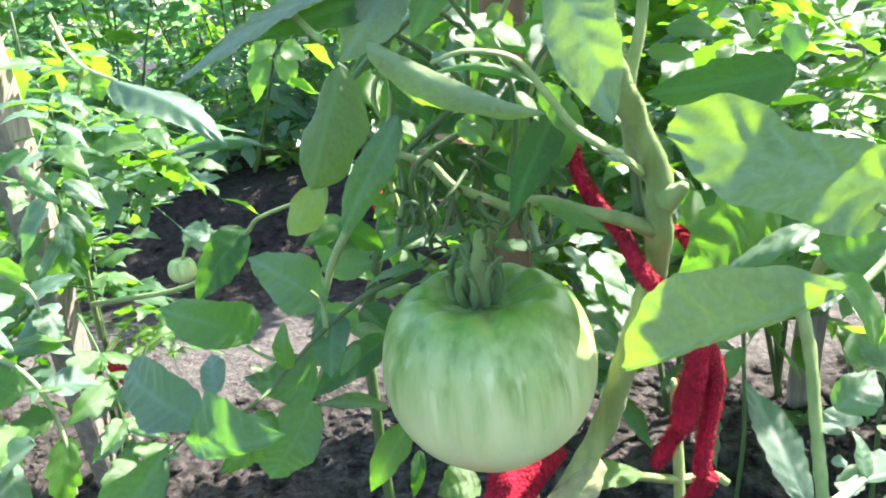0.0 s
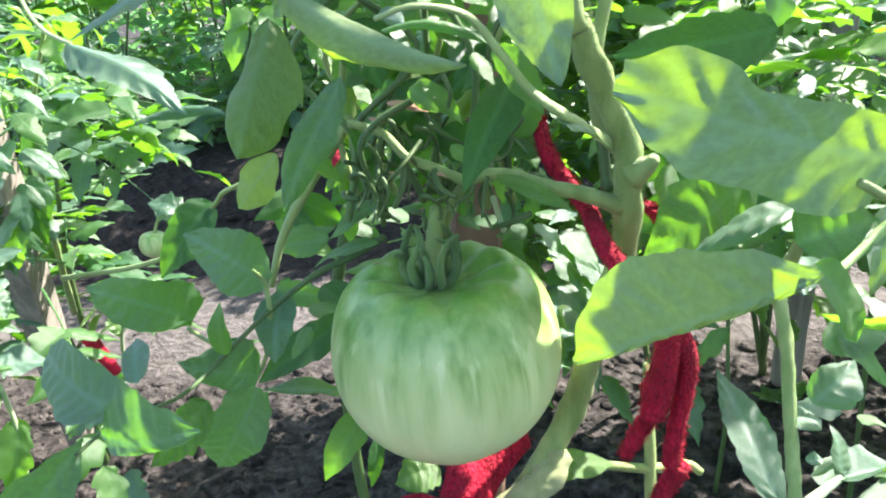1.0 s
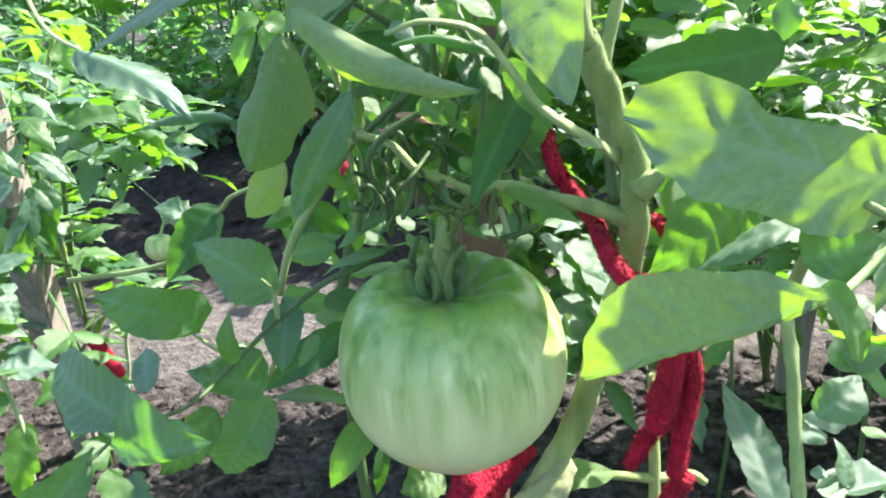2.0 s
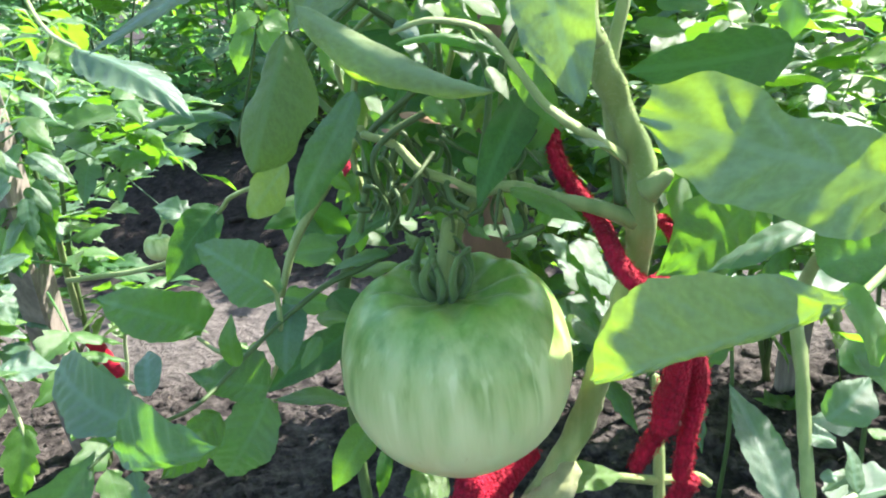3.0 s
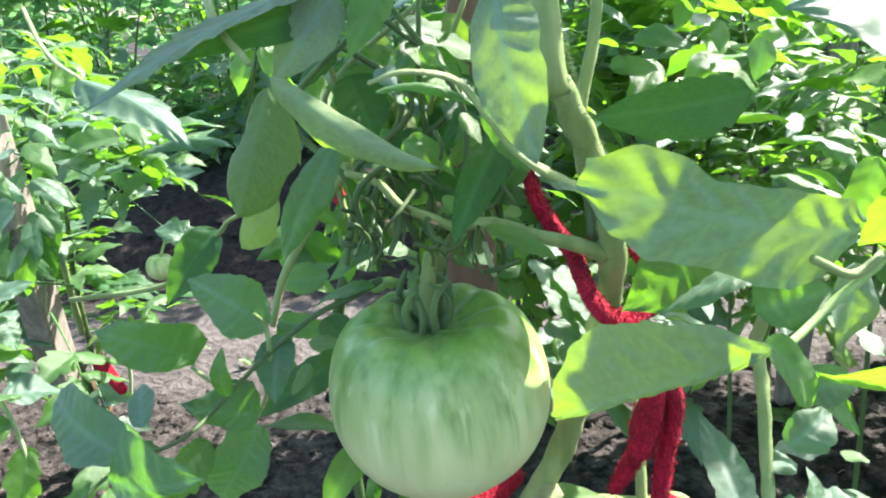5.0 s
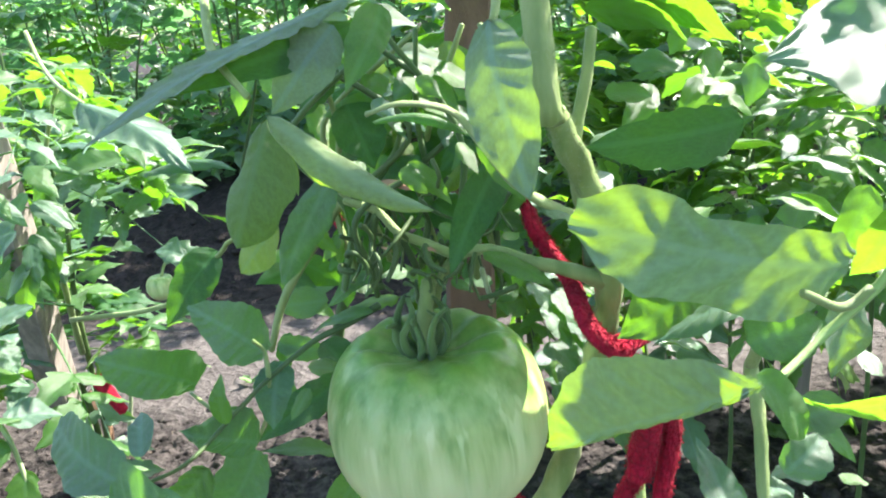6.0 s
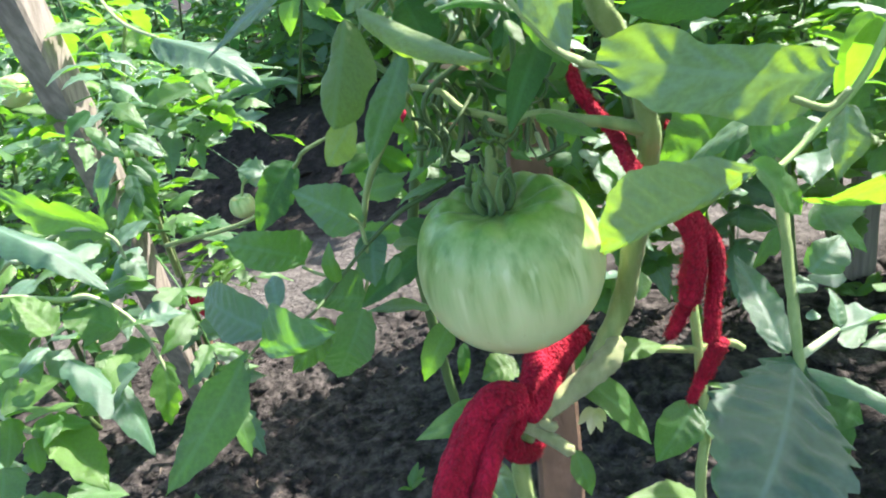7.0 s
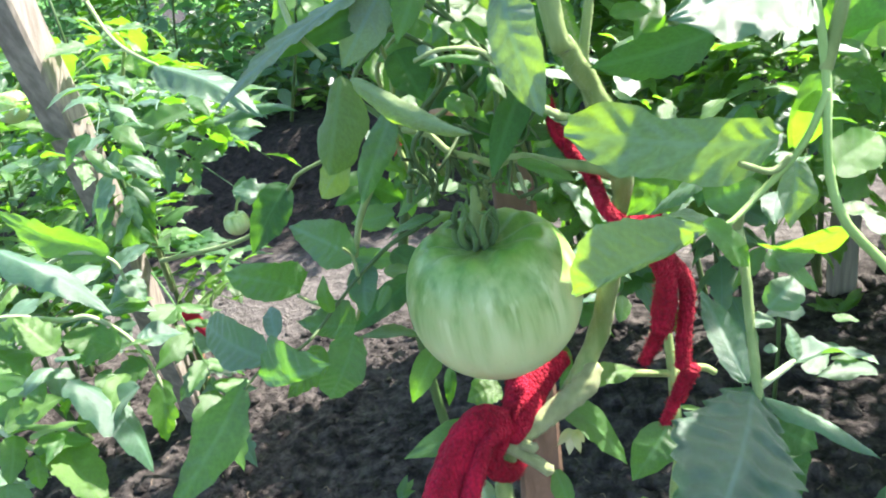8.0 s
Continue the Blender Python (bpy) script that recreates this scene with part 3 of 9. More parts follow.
SEPAL = plain_material("sepal_green", (0.05, 0.115, 0.025), (0.11, 0.19, 0.05), (160, 160, 30), 1.0, 0.55, 0.35, 0.5, 0.0012, sheen=0.15, fine=700)
FRUIT = tomato_material("unripe_tomato", 0.053, -0.026)
tomato = thing("tomato", TOM, "large unripe pale green beefsteak tomato hanging on its truss", "tomato")
body = part("fruit", tomato_mesh("fruit", R, rib=0.024), FRUIT, tomato)
body.rotation_euler = (radians(4), radians(-3), radians(20))
CROWN = TOM + Vector((-0.003, 0.0, R * 0.68))
for k in range(10):
    a = k * 0.628 + 0.2
    d = Vector((math.cos(a), math.sin(a), 0))
    e = Vector((-math.sin(a), math.cos(a), 0))
    h = (0.024, 0.017, 0.026, 0.020, 0.022, 0.015, 0.025, 0.018, 0.023, 0.020)[k]
    w = 0.0017 + 0.0003 * (k % 3)
    stalk(tomato, [CROWN + d * 0.002 - Vector((0, 0, 0.004)), CROWN + d * 0.0085 + Vector((0, 0, 0.001)), CROWN + d * 0.0115 + e * 0.002 * math.sin(k * 2.1) + Vector((0, 0, h * 0.4)), CROWN + d * (0.009 + 0.003 * math.sin(k * 1.7)) + e * 0.003 * math.cos(k * 3.3) + Vector((0, 0, h * 0.75)), CROWN + d * (0.005 + 0.005 * (k % 3)) + e * 0.005 * math.sin(k * 4.1) + Vector((0, 0, h))], [w * 1.1, w * 1.2, w, w * 0.9, w * 0.65], SEPAL, "sepal", squash=0.55, rough=0.2)
stalk(tomato, [CROWN - Vector((0, 0, 0.006)), CROWN + Vector((0.001, 0.002, 0.014)), CROWN + Vector((0.004, 0.004, 0.030))], [0.0042, 0.0036, 0.0034], STEM, "pedicel")
scar = part("blemish", tomato_mesh("blemish", 0.0008, n=8, rings=6), DRY, tomato, "tiny dark brown speck")
scar.location = Vector((0.003, 0.261, 0.733)) - TOM + Vector((0, 0.0012, 0))


# ---- placed plants ----
right_plant = thing("tomato_plant", (0.17, 0.27, 0.0), "tall slender tomato shoot with blue-green toothed leaves", "plant", "tomato plants")
plant = thing("tomato_plant", (0.0, 0.36, 0.0), "staked tomato plant with drooping rolled leaves and one big green fruit", "plant", "tomato plants")
main_stem = stalk(plant, [(0.07, 0.35, 1.25), (0.06, 0.32, 1.08), (0.0707, 0.282, 0.8905), (0.0763, 0.2837, 0.8646), (0.0859, 0.2919, 0.8412), (0.0946, 0.2951, 0.8188), (0.0957, 0.2967, 0.7934), (0.0927, 0.3029, 0.767), (0.0834, 0.3136, 0.7248), (0.0754, 0.322, 0.6905), (0.0592, 0.3145, 0.664), (0.043, 0.3081, 0.646), (0.0148, 0.3003, 0.6302), (0.003, 0.3011, 0.6017), (0.0021, 0.3054, 0.5642), (0.005, 0.375, 0.4), (0, 0.365, 0.2), (0, 0.36, -0.02)], [0.0035, 0.0048, 0.0048, 0.0049, 0.0051, 0.0053, 0.0055, 0.0057, 0.006, 0.0061, 0.0058, 0.0052, 0.005, 0.0052, 0.0054, 0.006, 0.008, 0.009], STEM, name='stem', sides=18, rough=0.3, label='thick hairy green main stem')
stalk(plant, [(0.0686, 0.316, 0.6701), (0.0602, 0.3083, 0.66), (0.0436, 0.3012, 0.6524), (0.0274, 0.2955, 0.6452), (0.0104, 0.2897, 0.6381)], [0.0067, 0.0080, 0.0065, 0.0062, 0.0077], BARK, name='node', sides=18, rough=0.32, label='swollen woody joint of the stem')
stalk(plant, [(0.0138, 0.2881, 0.6381), (0.025, 0.2837, 0.6311), (0.0349, 0.2793, 0.6248)], [0.0043, 0.0040, 0.0038], BARK, name='cut_stub')
stalk(plant, [(0.0201, 0.2867, 0.6419), (0.0254, 0.2845, 0.6397), (0.0286, 0.2839, 0.6394)], [0.0036, 0.0032, 0.0028], BARK, name='cut_stub')
hairs(main_stem, [(0.0707, 0.282, 0.8905), (0.0763, 0.2837, 0.8646), (0.0859, 0.2919, 0.8412), (0.0946, 0.2951, 0.8188), (0.0957, 0.2967, 0.7934), (0.0927, 0.3029, 0.767), (0.0834, 0.3136, 0.7248), (0.0754, 0.322, 0.6905)], 0.0054, 5000, 3)
hairs(main_stem, [(0.0592, 0.3145, 0.664), (0.043, 0.3081, 0.646), (0.0148, 0.3003, 0.6302), (0.003, 0.3011, 0.6017), (0.0021, 0.3054, 0.5642)], 0.0056, 2500, 4)
stalk(plant, [(0.0965, 0.2993, 0.8154), (0.0863, 0.3026, 0.8264), (0.0839, 0.3011, 0.8524), (0.0897, 0.3054, 0.8778), (0.0928, 0.3119, 0.895)], [0.0033, 0.0030, 0.0027, 0.0025, 0.0023], STEM, name='side_shoot')
stalk(plant, [(0.0884, 0.3013, 0.8017), (0.0877, 0.3066, 0.8165), (0.0852, 0.3093, 0.8362)], [0.0025, 0.0023, 0.0022], DARKSTEM, name='side_shoot')
stalk(plant, [(0.0962, 0.2919, 0.8096), (0.1008, 0.2894, 0.8137), (0.1038, 0.2876, 0.8168)], [0.0058, 0.0040, 0.0023], STEM, name='node_stub')
stalk(plant, [(0.0928, 0.2954, 0.7963), (0.0795, 0.2935, 0.8028), (0.0634, 0.294, 0.8073), (0.0476, 0.2998, 0.8116), (0.034, 0.3077, 0.8068), (0.024, 0.3173, 0.791), (0.0211, 0.3167, 0.7811)], [0.0037, 0.0031, 0.0027, 0.0024, 0.0024, 0.0025, 0.0027], STEM, name='truss')
stalk(plant, [(0.034, 0.3077, 0.8068), (0.0207, 0.3091, 0.8132), (0.0095, 0.3101, 0.8184), (0.0009, 0.3129, 0.8276), (-0.0125, 0.3138, 0.833)], [0.0023, 0.0021, 0.0019, 0.0018, 0.0016], STEM, name='truss')
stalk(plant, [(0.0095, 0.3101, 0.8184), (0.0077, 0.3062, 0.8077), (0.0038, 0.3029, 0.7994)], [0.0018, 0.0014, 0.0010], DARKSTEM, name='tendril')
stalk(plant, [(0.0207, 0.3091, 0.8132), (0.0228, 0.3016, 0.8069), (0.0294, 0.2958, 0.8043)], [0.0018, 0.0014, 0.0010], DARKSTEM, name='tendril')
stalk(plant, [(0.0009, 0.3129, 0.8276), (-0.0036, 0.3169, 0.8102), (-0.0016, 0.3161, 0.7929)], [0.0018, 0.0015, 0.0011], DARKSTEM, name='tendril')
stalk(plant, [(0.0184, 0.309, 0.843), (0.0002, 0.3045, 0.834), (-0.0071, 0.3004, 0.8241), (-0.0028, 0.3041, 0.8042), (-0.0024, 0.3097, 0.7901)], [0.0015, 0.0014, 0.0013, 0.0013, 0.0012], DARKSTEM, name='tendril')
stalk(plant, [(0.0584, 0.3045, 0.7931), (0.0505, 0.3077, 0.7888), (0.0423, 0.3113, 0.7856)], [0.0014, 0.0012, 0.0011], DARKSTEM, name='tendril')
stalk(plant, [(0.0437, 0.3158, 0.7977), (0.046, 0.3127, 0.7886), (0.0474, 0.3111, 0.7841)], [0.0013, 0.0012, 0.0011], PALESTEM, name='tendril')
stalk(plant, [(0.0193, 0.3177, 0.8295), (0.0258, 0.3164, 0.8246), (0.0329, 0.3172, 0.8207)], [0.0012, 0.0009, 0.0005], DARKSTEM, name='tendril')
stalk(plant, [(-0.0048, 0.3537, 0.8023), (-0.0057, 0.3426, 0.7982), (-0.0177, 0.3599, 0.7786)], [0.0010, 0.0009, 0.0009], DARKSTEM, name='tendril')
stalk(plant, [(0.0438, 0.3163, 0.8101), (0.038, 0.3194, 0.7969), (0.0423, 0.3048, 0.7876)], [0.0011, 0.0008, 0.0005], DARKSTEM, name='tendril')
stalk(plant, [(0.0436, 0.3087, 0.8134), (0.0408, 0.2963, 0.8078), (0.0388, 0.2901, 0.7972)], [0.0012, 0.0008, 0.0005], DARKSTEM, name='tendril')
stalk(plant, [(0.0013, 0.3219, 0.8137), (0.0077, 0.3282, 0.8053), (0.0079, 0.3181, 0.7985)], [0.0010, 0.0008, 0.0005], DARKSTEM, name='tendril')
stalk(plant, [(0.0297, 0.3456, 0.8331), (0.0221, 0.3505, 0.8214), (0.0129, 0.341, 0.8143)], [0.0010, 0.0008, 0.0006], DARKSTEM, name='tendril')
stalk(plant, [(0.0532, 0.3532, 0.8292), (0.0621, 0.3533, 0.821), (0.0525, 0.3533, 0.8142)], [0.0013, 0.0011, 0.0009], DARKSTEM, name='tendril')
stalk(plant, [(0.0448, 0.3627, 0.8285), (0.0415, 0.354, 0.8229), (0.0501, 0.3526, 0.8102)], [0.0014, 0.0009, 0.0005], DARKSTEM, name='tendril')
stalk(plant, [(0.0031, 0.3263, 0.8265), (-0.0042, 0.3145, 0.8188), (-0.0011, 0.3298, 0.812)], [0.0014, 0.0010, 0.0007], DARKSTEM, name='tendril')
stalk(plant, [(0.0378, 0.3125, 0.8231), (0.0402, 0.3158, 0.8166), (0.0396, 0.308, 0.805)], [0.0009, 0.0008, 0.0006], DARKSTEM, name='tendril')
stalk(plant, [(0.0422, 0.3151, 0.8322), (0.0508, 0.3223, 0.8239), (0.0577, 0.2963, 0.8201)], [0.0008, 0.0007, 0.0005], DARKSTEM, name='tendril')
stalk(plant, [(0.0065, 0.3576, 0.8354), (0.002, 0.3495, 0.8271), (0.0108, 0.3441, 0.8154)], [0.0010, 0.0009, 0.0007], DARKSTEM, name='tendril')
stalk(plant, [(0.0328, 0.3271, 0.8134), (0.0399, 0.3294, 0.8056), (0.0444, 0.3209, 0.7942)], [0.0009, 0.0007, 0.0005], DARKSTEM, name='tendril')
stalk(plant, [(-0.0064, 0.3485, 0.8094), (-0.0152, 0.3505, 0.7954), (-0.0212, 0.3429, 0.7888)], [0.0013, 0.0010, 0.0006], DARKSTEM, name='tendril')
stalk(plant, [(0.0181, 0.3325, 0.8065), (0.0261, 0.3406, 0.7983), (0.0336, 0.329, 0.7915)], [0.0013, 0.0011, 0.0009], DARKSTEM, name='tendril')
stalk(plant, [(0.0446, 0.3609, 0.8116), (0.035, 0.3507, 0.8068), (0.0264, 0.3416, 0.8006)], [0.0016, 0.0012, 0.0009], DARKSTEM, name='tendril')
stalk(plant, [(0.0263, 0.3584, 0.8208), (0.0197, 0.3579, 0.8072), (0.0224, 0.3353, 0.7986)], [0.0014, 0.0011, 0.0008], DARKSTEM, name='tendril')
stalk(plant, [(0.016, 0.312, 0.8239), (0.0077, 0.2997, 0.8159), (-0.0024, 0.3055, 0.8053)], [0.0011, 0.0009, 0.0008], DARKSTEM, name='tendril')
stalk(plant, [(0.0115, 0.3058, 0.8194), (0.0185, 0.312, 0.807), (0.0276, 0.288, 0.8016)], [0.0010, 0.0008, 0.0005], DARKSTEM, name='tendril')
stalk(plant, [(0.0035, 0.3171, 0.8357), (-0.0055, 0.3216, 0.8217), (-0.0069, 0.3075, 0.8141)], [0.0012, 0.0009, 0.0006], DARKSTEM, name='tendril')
leaf(plant, (0.003, 0.3153, 0.8399), (0.0166, 0.3132, 0.8373), 0.0057, (0.19, -0.61, 0.77), DRY, name='dried_flower', tooth=0.2, curl=0.9, n=10, m=3)
leaf(plant, (0.0099, 0.3151, 0.8379), (0.0208, 0.3129, 0.8355), 0.0045, (0.19, -0.61, 0.77), DRY, name='dried_flower', tooth=0.2, curl=0.9, n=10, m=3)
leaf(plant, (-0.0043, 0.3129, 0.8347), (0.0029, 0.3105, 0.8326), 0.0029, (0.19, -0.61, 0.77), DRY, name='dried_flower', tooth=0.2, curl=0.9, n=10, m=3)
leaf(plant, (0.02, 0.3066, 0.8125), (0.0259, 0.3043, 0.8106), 0.0025, (0.19, -0.61, 0.77), DRY, name='dried_flower', tooth=0.2, curl=0.9, n=10, m=3)
leaf(plant, (0.0024, 0.3058, 0.8138), (0.0074, 0.3034, 0.812), 0.0020, (0.19, -0.61, 0.77), DRY, name='dried_flower', tooth=0.2, curl=0.9, n=10, m=3)
stalk(plant, [(-0.0053, 0.3268, 0.779), (-0.0209, 0.3231, 0.7718), (-0.0352, 0.3153, 0.7678), (-0.0516, 0.2955, 0.7604), (-0.0615, 0.2768, 0.7549), (-0.0725, 0.2477, 0.7503), (-0.0867, 0.2264, 0.7533), (-0.0924, 0.2097, 0.7523)], [0.0018, 0.0016, 0.0014, 0.0011, 0.0010, 0.0008, 0.0007, 0.0006], DARKSTEM, name='leaf_stalk')
stalk(plant, [(-0.0516, 0.2955, 0.7604), (-0.0533, 0.2994, 0.7716), (-0.0562, 0.2963, 0.7783)], [0.0012, 0.0011, 0.0009], STEM, name='leaf_stalk')
stalk(plant, [(-0.0615, 0.2768, 0.7549), (-0.0771, 0.2899, 0.75), (-0.0942, 0.3091, 0.7477)], [0.0010, 0.0009, 0.0009], STEM, name='leaf_stalk')
stalk(plant, [(-0.0516, 0.2955, 0.7604), (-0.0566, 0.2985, 0.7403), (-0.0667, 0.3018, 0.7219)], [0.0011, 0.0010, 0.0009], STEM, name='leaf_stalk')
stalk(plant, [(-0.0174, 0.3443, 0.8297), (-0.0417, 0.3417, 0.7979), (-0.0545, 0.3387, 0.7776), (-0.0625, 0.3354, 0.755)], [0.0028, 0.0025, 0.0021, 0.0016], STEM, name='leaf_stalk')
leaf(plant, (-0.0521, 0.2993, 0.7711), (-0.0811, 0.2935, 0.7961), 0.0260, (0.12, -0.92, 0.38), BLUE, wide=0.36, fold=0.12, label='broad matt blue-green leaflet', lhs=(0.35, 0.8, 1, 0.95, 0.75, 0.5, 0.06), rhs=(0.35, 0.8, 1, 0.95, 0.75, 0.5, 0.06), tooth=0.07, teeth=9, n=40, m=6, lobe=0.03, full=0.8)
leaf(plant, (-0.0922, 0.3103, 0.7504), (-0.1181, 0.2819, 0.7804), 0.0258, (0.07, -0.9, 0.43), BLUE, wide=0.42, fold=0.12, lhs=(0.3, 0.6, 0.85, 1, 0.95, 0.6, 0.03), rhs=(0.85, 1, 0.95, 0.85, 0.75, 0.6, 0.1), tooth=0.07, teeth=9, n=40, m=6, lobe=0.03, full=0.8)
leaf(plant, (-0.0857, 0.2268, 0.7541), (-0.1249, 0.2553, 0.767), 0.0256, (-0.03, -0.94, 0.34), BLUE, wide=0.45, fold=0.12, lhs=(0.2, 0.6, 0.9, 1, 0.95, 0.8, 0.3), rhs=(0.4, 0.85, 1, 1, 0.95, 0.8, 0.3), tooth=0.07, teeth=9, n=40, m=6, lobe=0.03, full=0.8)
leaf(plant, (-0.0874, 0.2166, 0.7557), (-0.0434, 0.1908, 0.7699), 0.0256, (0.16, -0.96, 0.24), BLUE, wide=0.38, fold=0.12, rhs=(0.05, 0.25, 0.3, 0.32, 0.3, 0.22, 0.02), tooth=0.07, teeth=9, n=40, m=6, lobe=0.03, full=0.8, lhs=(0, 0.3, 0.95, 1.6, 1.35, 0.8, 0.03))
leaf(plant, (-0.0784, 0.2313, 0.7652), (-0.0871, 0.2494, 0.7728), 0.0106, (0.17, -0.93, 0.33), BLUE, tooth=0.05)
leaf(plant, (-0.0683, 0.3059, 0.7189), (-0.0992, 0.3207, 0.6627), 0.0280, (0.16, -0.96, 0.24), BLUE, wide=0.5, fold=0.15, lhs=(0.4, 0.85, 1, 1, 0.9, 0.62, 0.05), rhs=(0.4, 0.85, 1, 1, 0.9, 0.62, 0.05), tooth=0.07, teeth=9, n=40, m=6, lobe=0.03, full=0.8)
leaf(plant, (-0.0583, 0.2855, 0.7341), (-0.0826, 0.2691, 0.7527), 0.0270, (0.06, -0.95, 0.29), BLUE, wide=0.45, fold=0.12, lhs=(0.45, 0.6, 0.6, 0.5, 0.38, 0.2, 0), rhs=(0.3, 0.9, 1.2, 1.1, 0.75, 0.35, 0), tooth=0.07, teeth=9, n=40, m=6, lobe=0.03, full=0.8)
leaf(plant, (-0.0623, 0.2681, 0.7547), (-0.0638, 0.2722, 0.7751), 0.0100, (-0.22, -0.87, 0.43), LIME, tooth=0.05)
leaf(plant, (-0.0486, 0.3053, 0.7635), (-0.0503, 0.2863, 0.7408), 0.0172, (0.17, -0.89, 0.42), BLUE, wide=0.5, lhs=(0.4, 0.9, 1, 0.95, 0.8, 0.5, 0.05), rhs=(0.4, 0.9, 1, 0.95, 0.8, 0.5, 0.05), tooth=0.07, teeth=9, n=40, m=6, lobe=0.03, full=0.8)
leaf(plant, (-0.0387, 0.3772, 0.7186), (-0.0845, 0.3536, 0.692), 0.0217, (0.39, -0.45, 0.8), DARK, tooth=0.12, fold=0.4)
leaf(plant, (-0.034, 0.3281, 0.6997), (-0.0696, 0.319, 0.711), 0.0141, (0.08, -0.11, 0.99), GREEN, tooth=0.15, fold=0.3)
leaf(plant, (-0.0697, 0.2601, 0.7399), (-0.0933, 0.2502, 0.7171), 0.0180, (-0.26, -0.96, 0.14), LIME, fold=0.2, tooth=0.22, teeth=6, quilt=0.14, n=36, m=6)
leaf(plant, (-0.0921, 0.2143, 0.7555), (-0.1266, 0.1713, 0.7162), 0.0249, (0.34, -0.81, 0.48), GREEN, wide=0.36, fold=0.12, label='long smooth pointed green leaf', teeth=9, n=40, m=6, quilt=0.03, lhs=(0.04, 0.5, 0.85, 0.9, 0.68, 0.36, 0.0), rhs=(0.04, 0.5, 0.85, 0.9, 0.68, 0.36, 0.0), tooth=0.03, lobe=0.02)
leaf(plant, (-0.0241, 0.3389, 0.6835), (-0.0494, 0.3255, 0.6515), 0.0177, (0.18, -0.79, 0.58), GREEN, tooth=0.06)
leaf(plant, (-0.022, 0.3471, 0.6615), (-0.0288, 0.3377, 0.6368), 0.0089, (0.35, -0.76, 0.55), DARK, tooth=0.1)
leaf(plant, (-0.0220, 0.2520, 0.8770), (-0.0360, 0.2400, 0.8370), 0.0275, (-0.18, -0.98, 0.07), DROOP, wide=0.58, fold=-0.2, full=0.5, lobe=0.15, n=32, m=7, label='drooping pale underside of a leaf', quilt=0.03, tooth=0.05, teeth=8, curl=1.0)
leaf(plant, (-0.0595, 0.3667, 0.8116), (-0.0861, 0.3735, 0.7827), 0.0231, (-0.03, -0.9, 0.44), OLIVE, tooth=0.0, wide=0.55, fold=-0.1)
leaf(plant, (-0.0092, 0.2817, 0.8554), (-0.0348, 0.2819, 0.8051), 0.0160, (0.17, -0.89, 0.42), BLUE, wide=0.5, fold=0.45, curl=0.6, quilt=0.06, lobe=0.18, n=32, m=6, tooth=0.1, teeth=7)
leaf(plant, (-0.0227, 0.2637, 0.8733), (-0.0191, 0.2652, 0.847), 0.0050, (0.27, -0.87, 0.41), OLIVE, tooth=0.0, wide=0.5, fold=-0.1)
leaf(plant, (-0.0030, 0.1880, 0.8850), (0.0390, 0.1450, 0.8725), 0.0140, (0.03, -0.85, 0.53), OLIVE, tooth=0.06, teeth=9, curl=1.9, wide=0.35, full=0.55, fold=-0.1, lobe=0.2, n=34, m=8, label='rolled pale leaf hanging across the truss', arch=-0.05)
stalk(plant, [(-0.0272, 0.2526, 0.8846), (-0.0432, 0.2715, 0.899), (-0.0529, 0.2986, 0.9169)], [0.0012, 0.0015, 0.0018], STEM, name='leaf_stalk')
leaf(plant, (0.0539, 0.2267, 0.9032), (0.0578, 0.194, 0.859), 0.0222, (-0.38, -0.92, 0.04), PALE, tooth=0.05, full=0.6, wide=0.5, fold=0.04, quilt=0.06, n=30, label='pale leaf underside with a sunlit strip')
stalk(plant, [(0.0539, 0.2265, 0.9025), (0.0577, 0.242, 0.9152), (0.0675, 0.2801, 0.9302)], [0.0012, 0.0015, 0.0019], STEM, name='leaf_stalk')
stalk(plant, [(0.0079, 0.2714, 0.8738), (0.0215, 0.2682, 0.8769), (0.0378, 0.2701, 0.8729), (0.0473, 0.2677, 0.8617), (0.0568, 0.2638, 0.8487), (0.0666, 0.2627, 0.8408), (0.0765, 0.2733, 0.8328), (0.0928, 0.301, 0.8179)], [0.0011, 0.0012, 0.0014, 0.0017, 0.0019, 0.0021, 0.0022, 0.0025], STEM, name='leaf_stalk', rough=0.3, squash=0.6)
leaf(plant, (0.0633, 0.2660, 0.8400), (0.0845, 0.2680, 0.8270), 0.0125, (0.37, -0.05, 0.93), BLUE, fold=-0.2, tooth=0.3, teeth=4.5, n=26)
leaf(plant, (0.0477, 0.2756, 0.8627), (0.0617, 0.2698, 0.8378), 0.0115, (-0.22, -0.87, 0.43), GREEN, tooth=0.1, fold=0.3)
leaf(plant, (0.0078, 0.2858, 0.8693), (0.0466, 0.2704, 0.8632), 0.0085, (0.09, -0.29, 0.95), GREEN, curl=1.6, tooth=0.0, arch=0.12)
leaf(plant, (0.0541, 0.2933, 0.8514), (0.0339, 0.2656, 0.8141), 0.0165, (0.21, -0.92, 0.32), DARK, tooth=0.05, wide=0.45, fold=0.25)
leaf(plant, (0.017, 0.3109, 0.8484), (0.0337, 0.3006, 0.8314), 0.0088, (-0.11, -0.79, 0.6), LIME, tooth=0.08)
leaf(plant, (0.0451, 0.2896, 0.8135), (0.0735, 0.2817, 0.8008), 0.0119, (0.19, -0.41, 0.89), LIME, tooth=0.08, curl=0.8, arch=0.06)
leaf(plant, (-0.0127, 0.313, 0.8308), (-0.0041, 0.3141, 0.8025), 0.0079, (0.88, -0.46, 0.12), DARK, tooth=0.2)
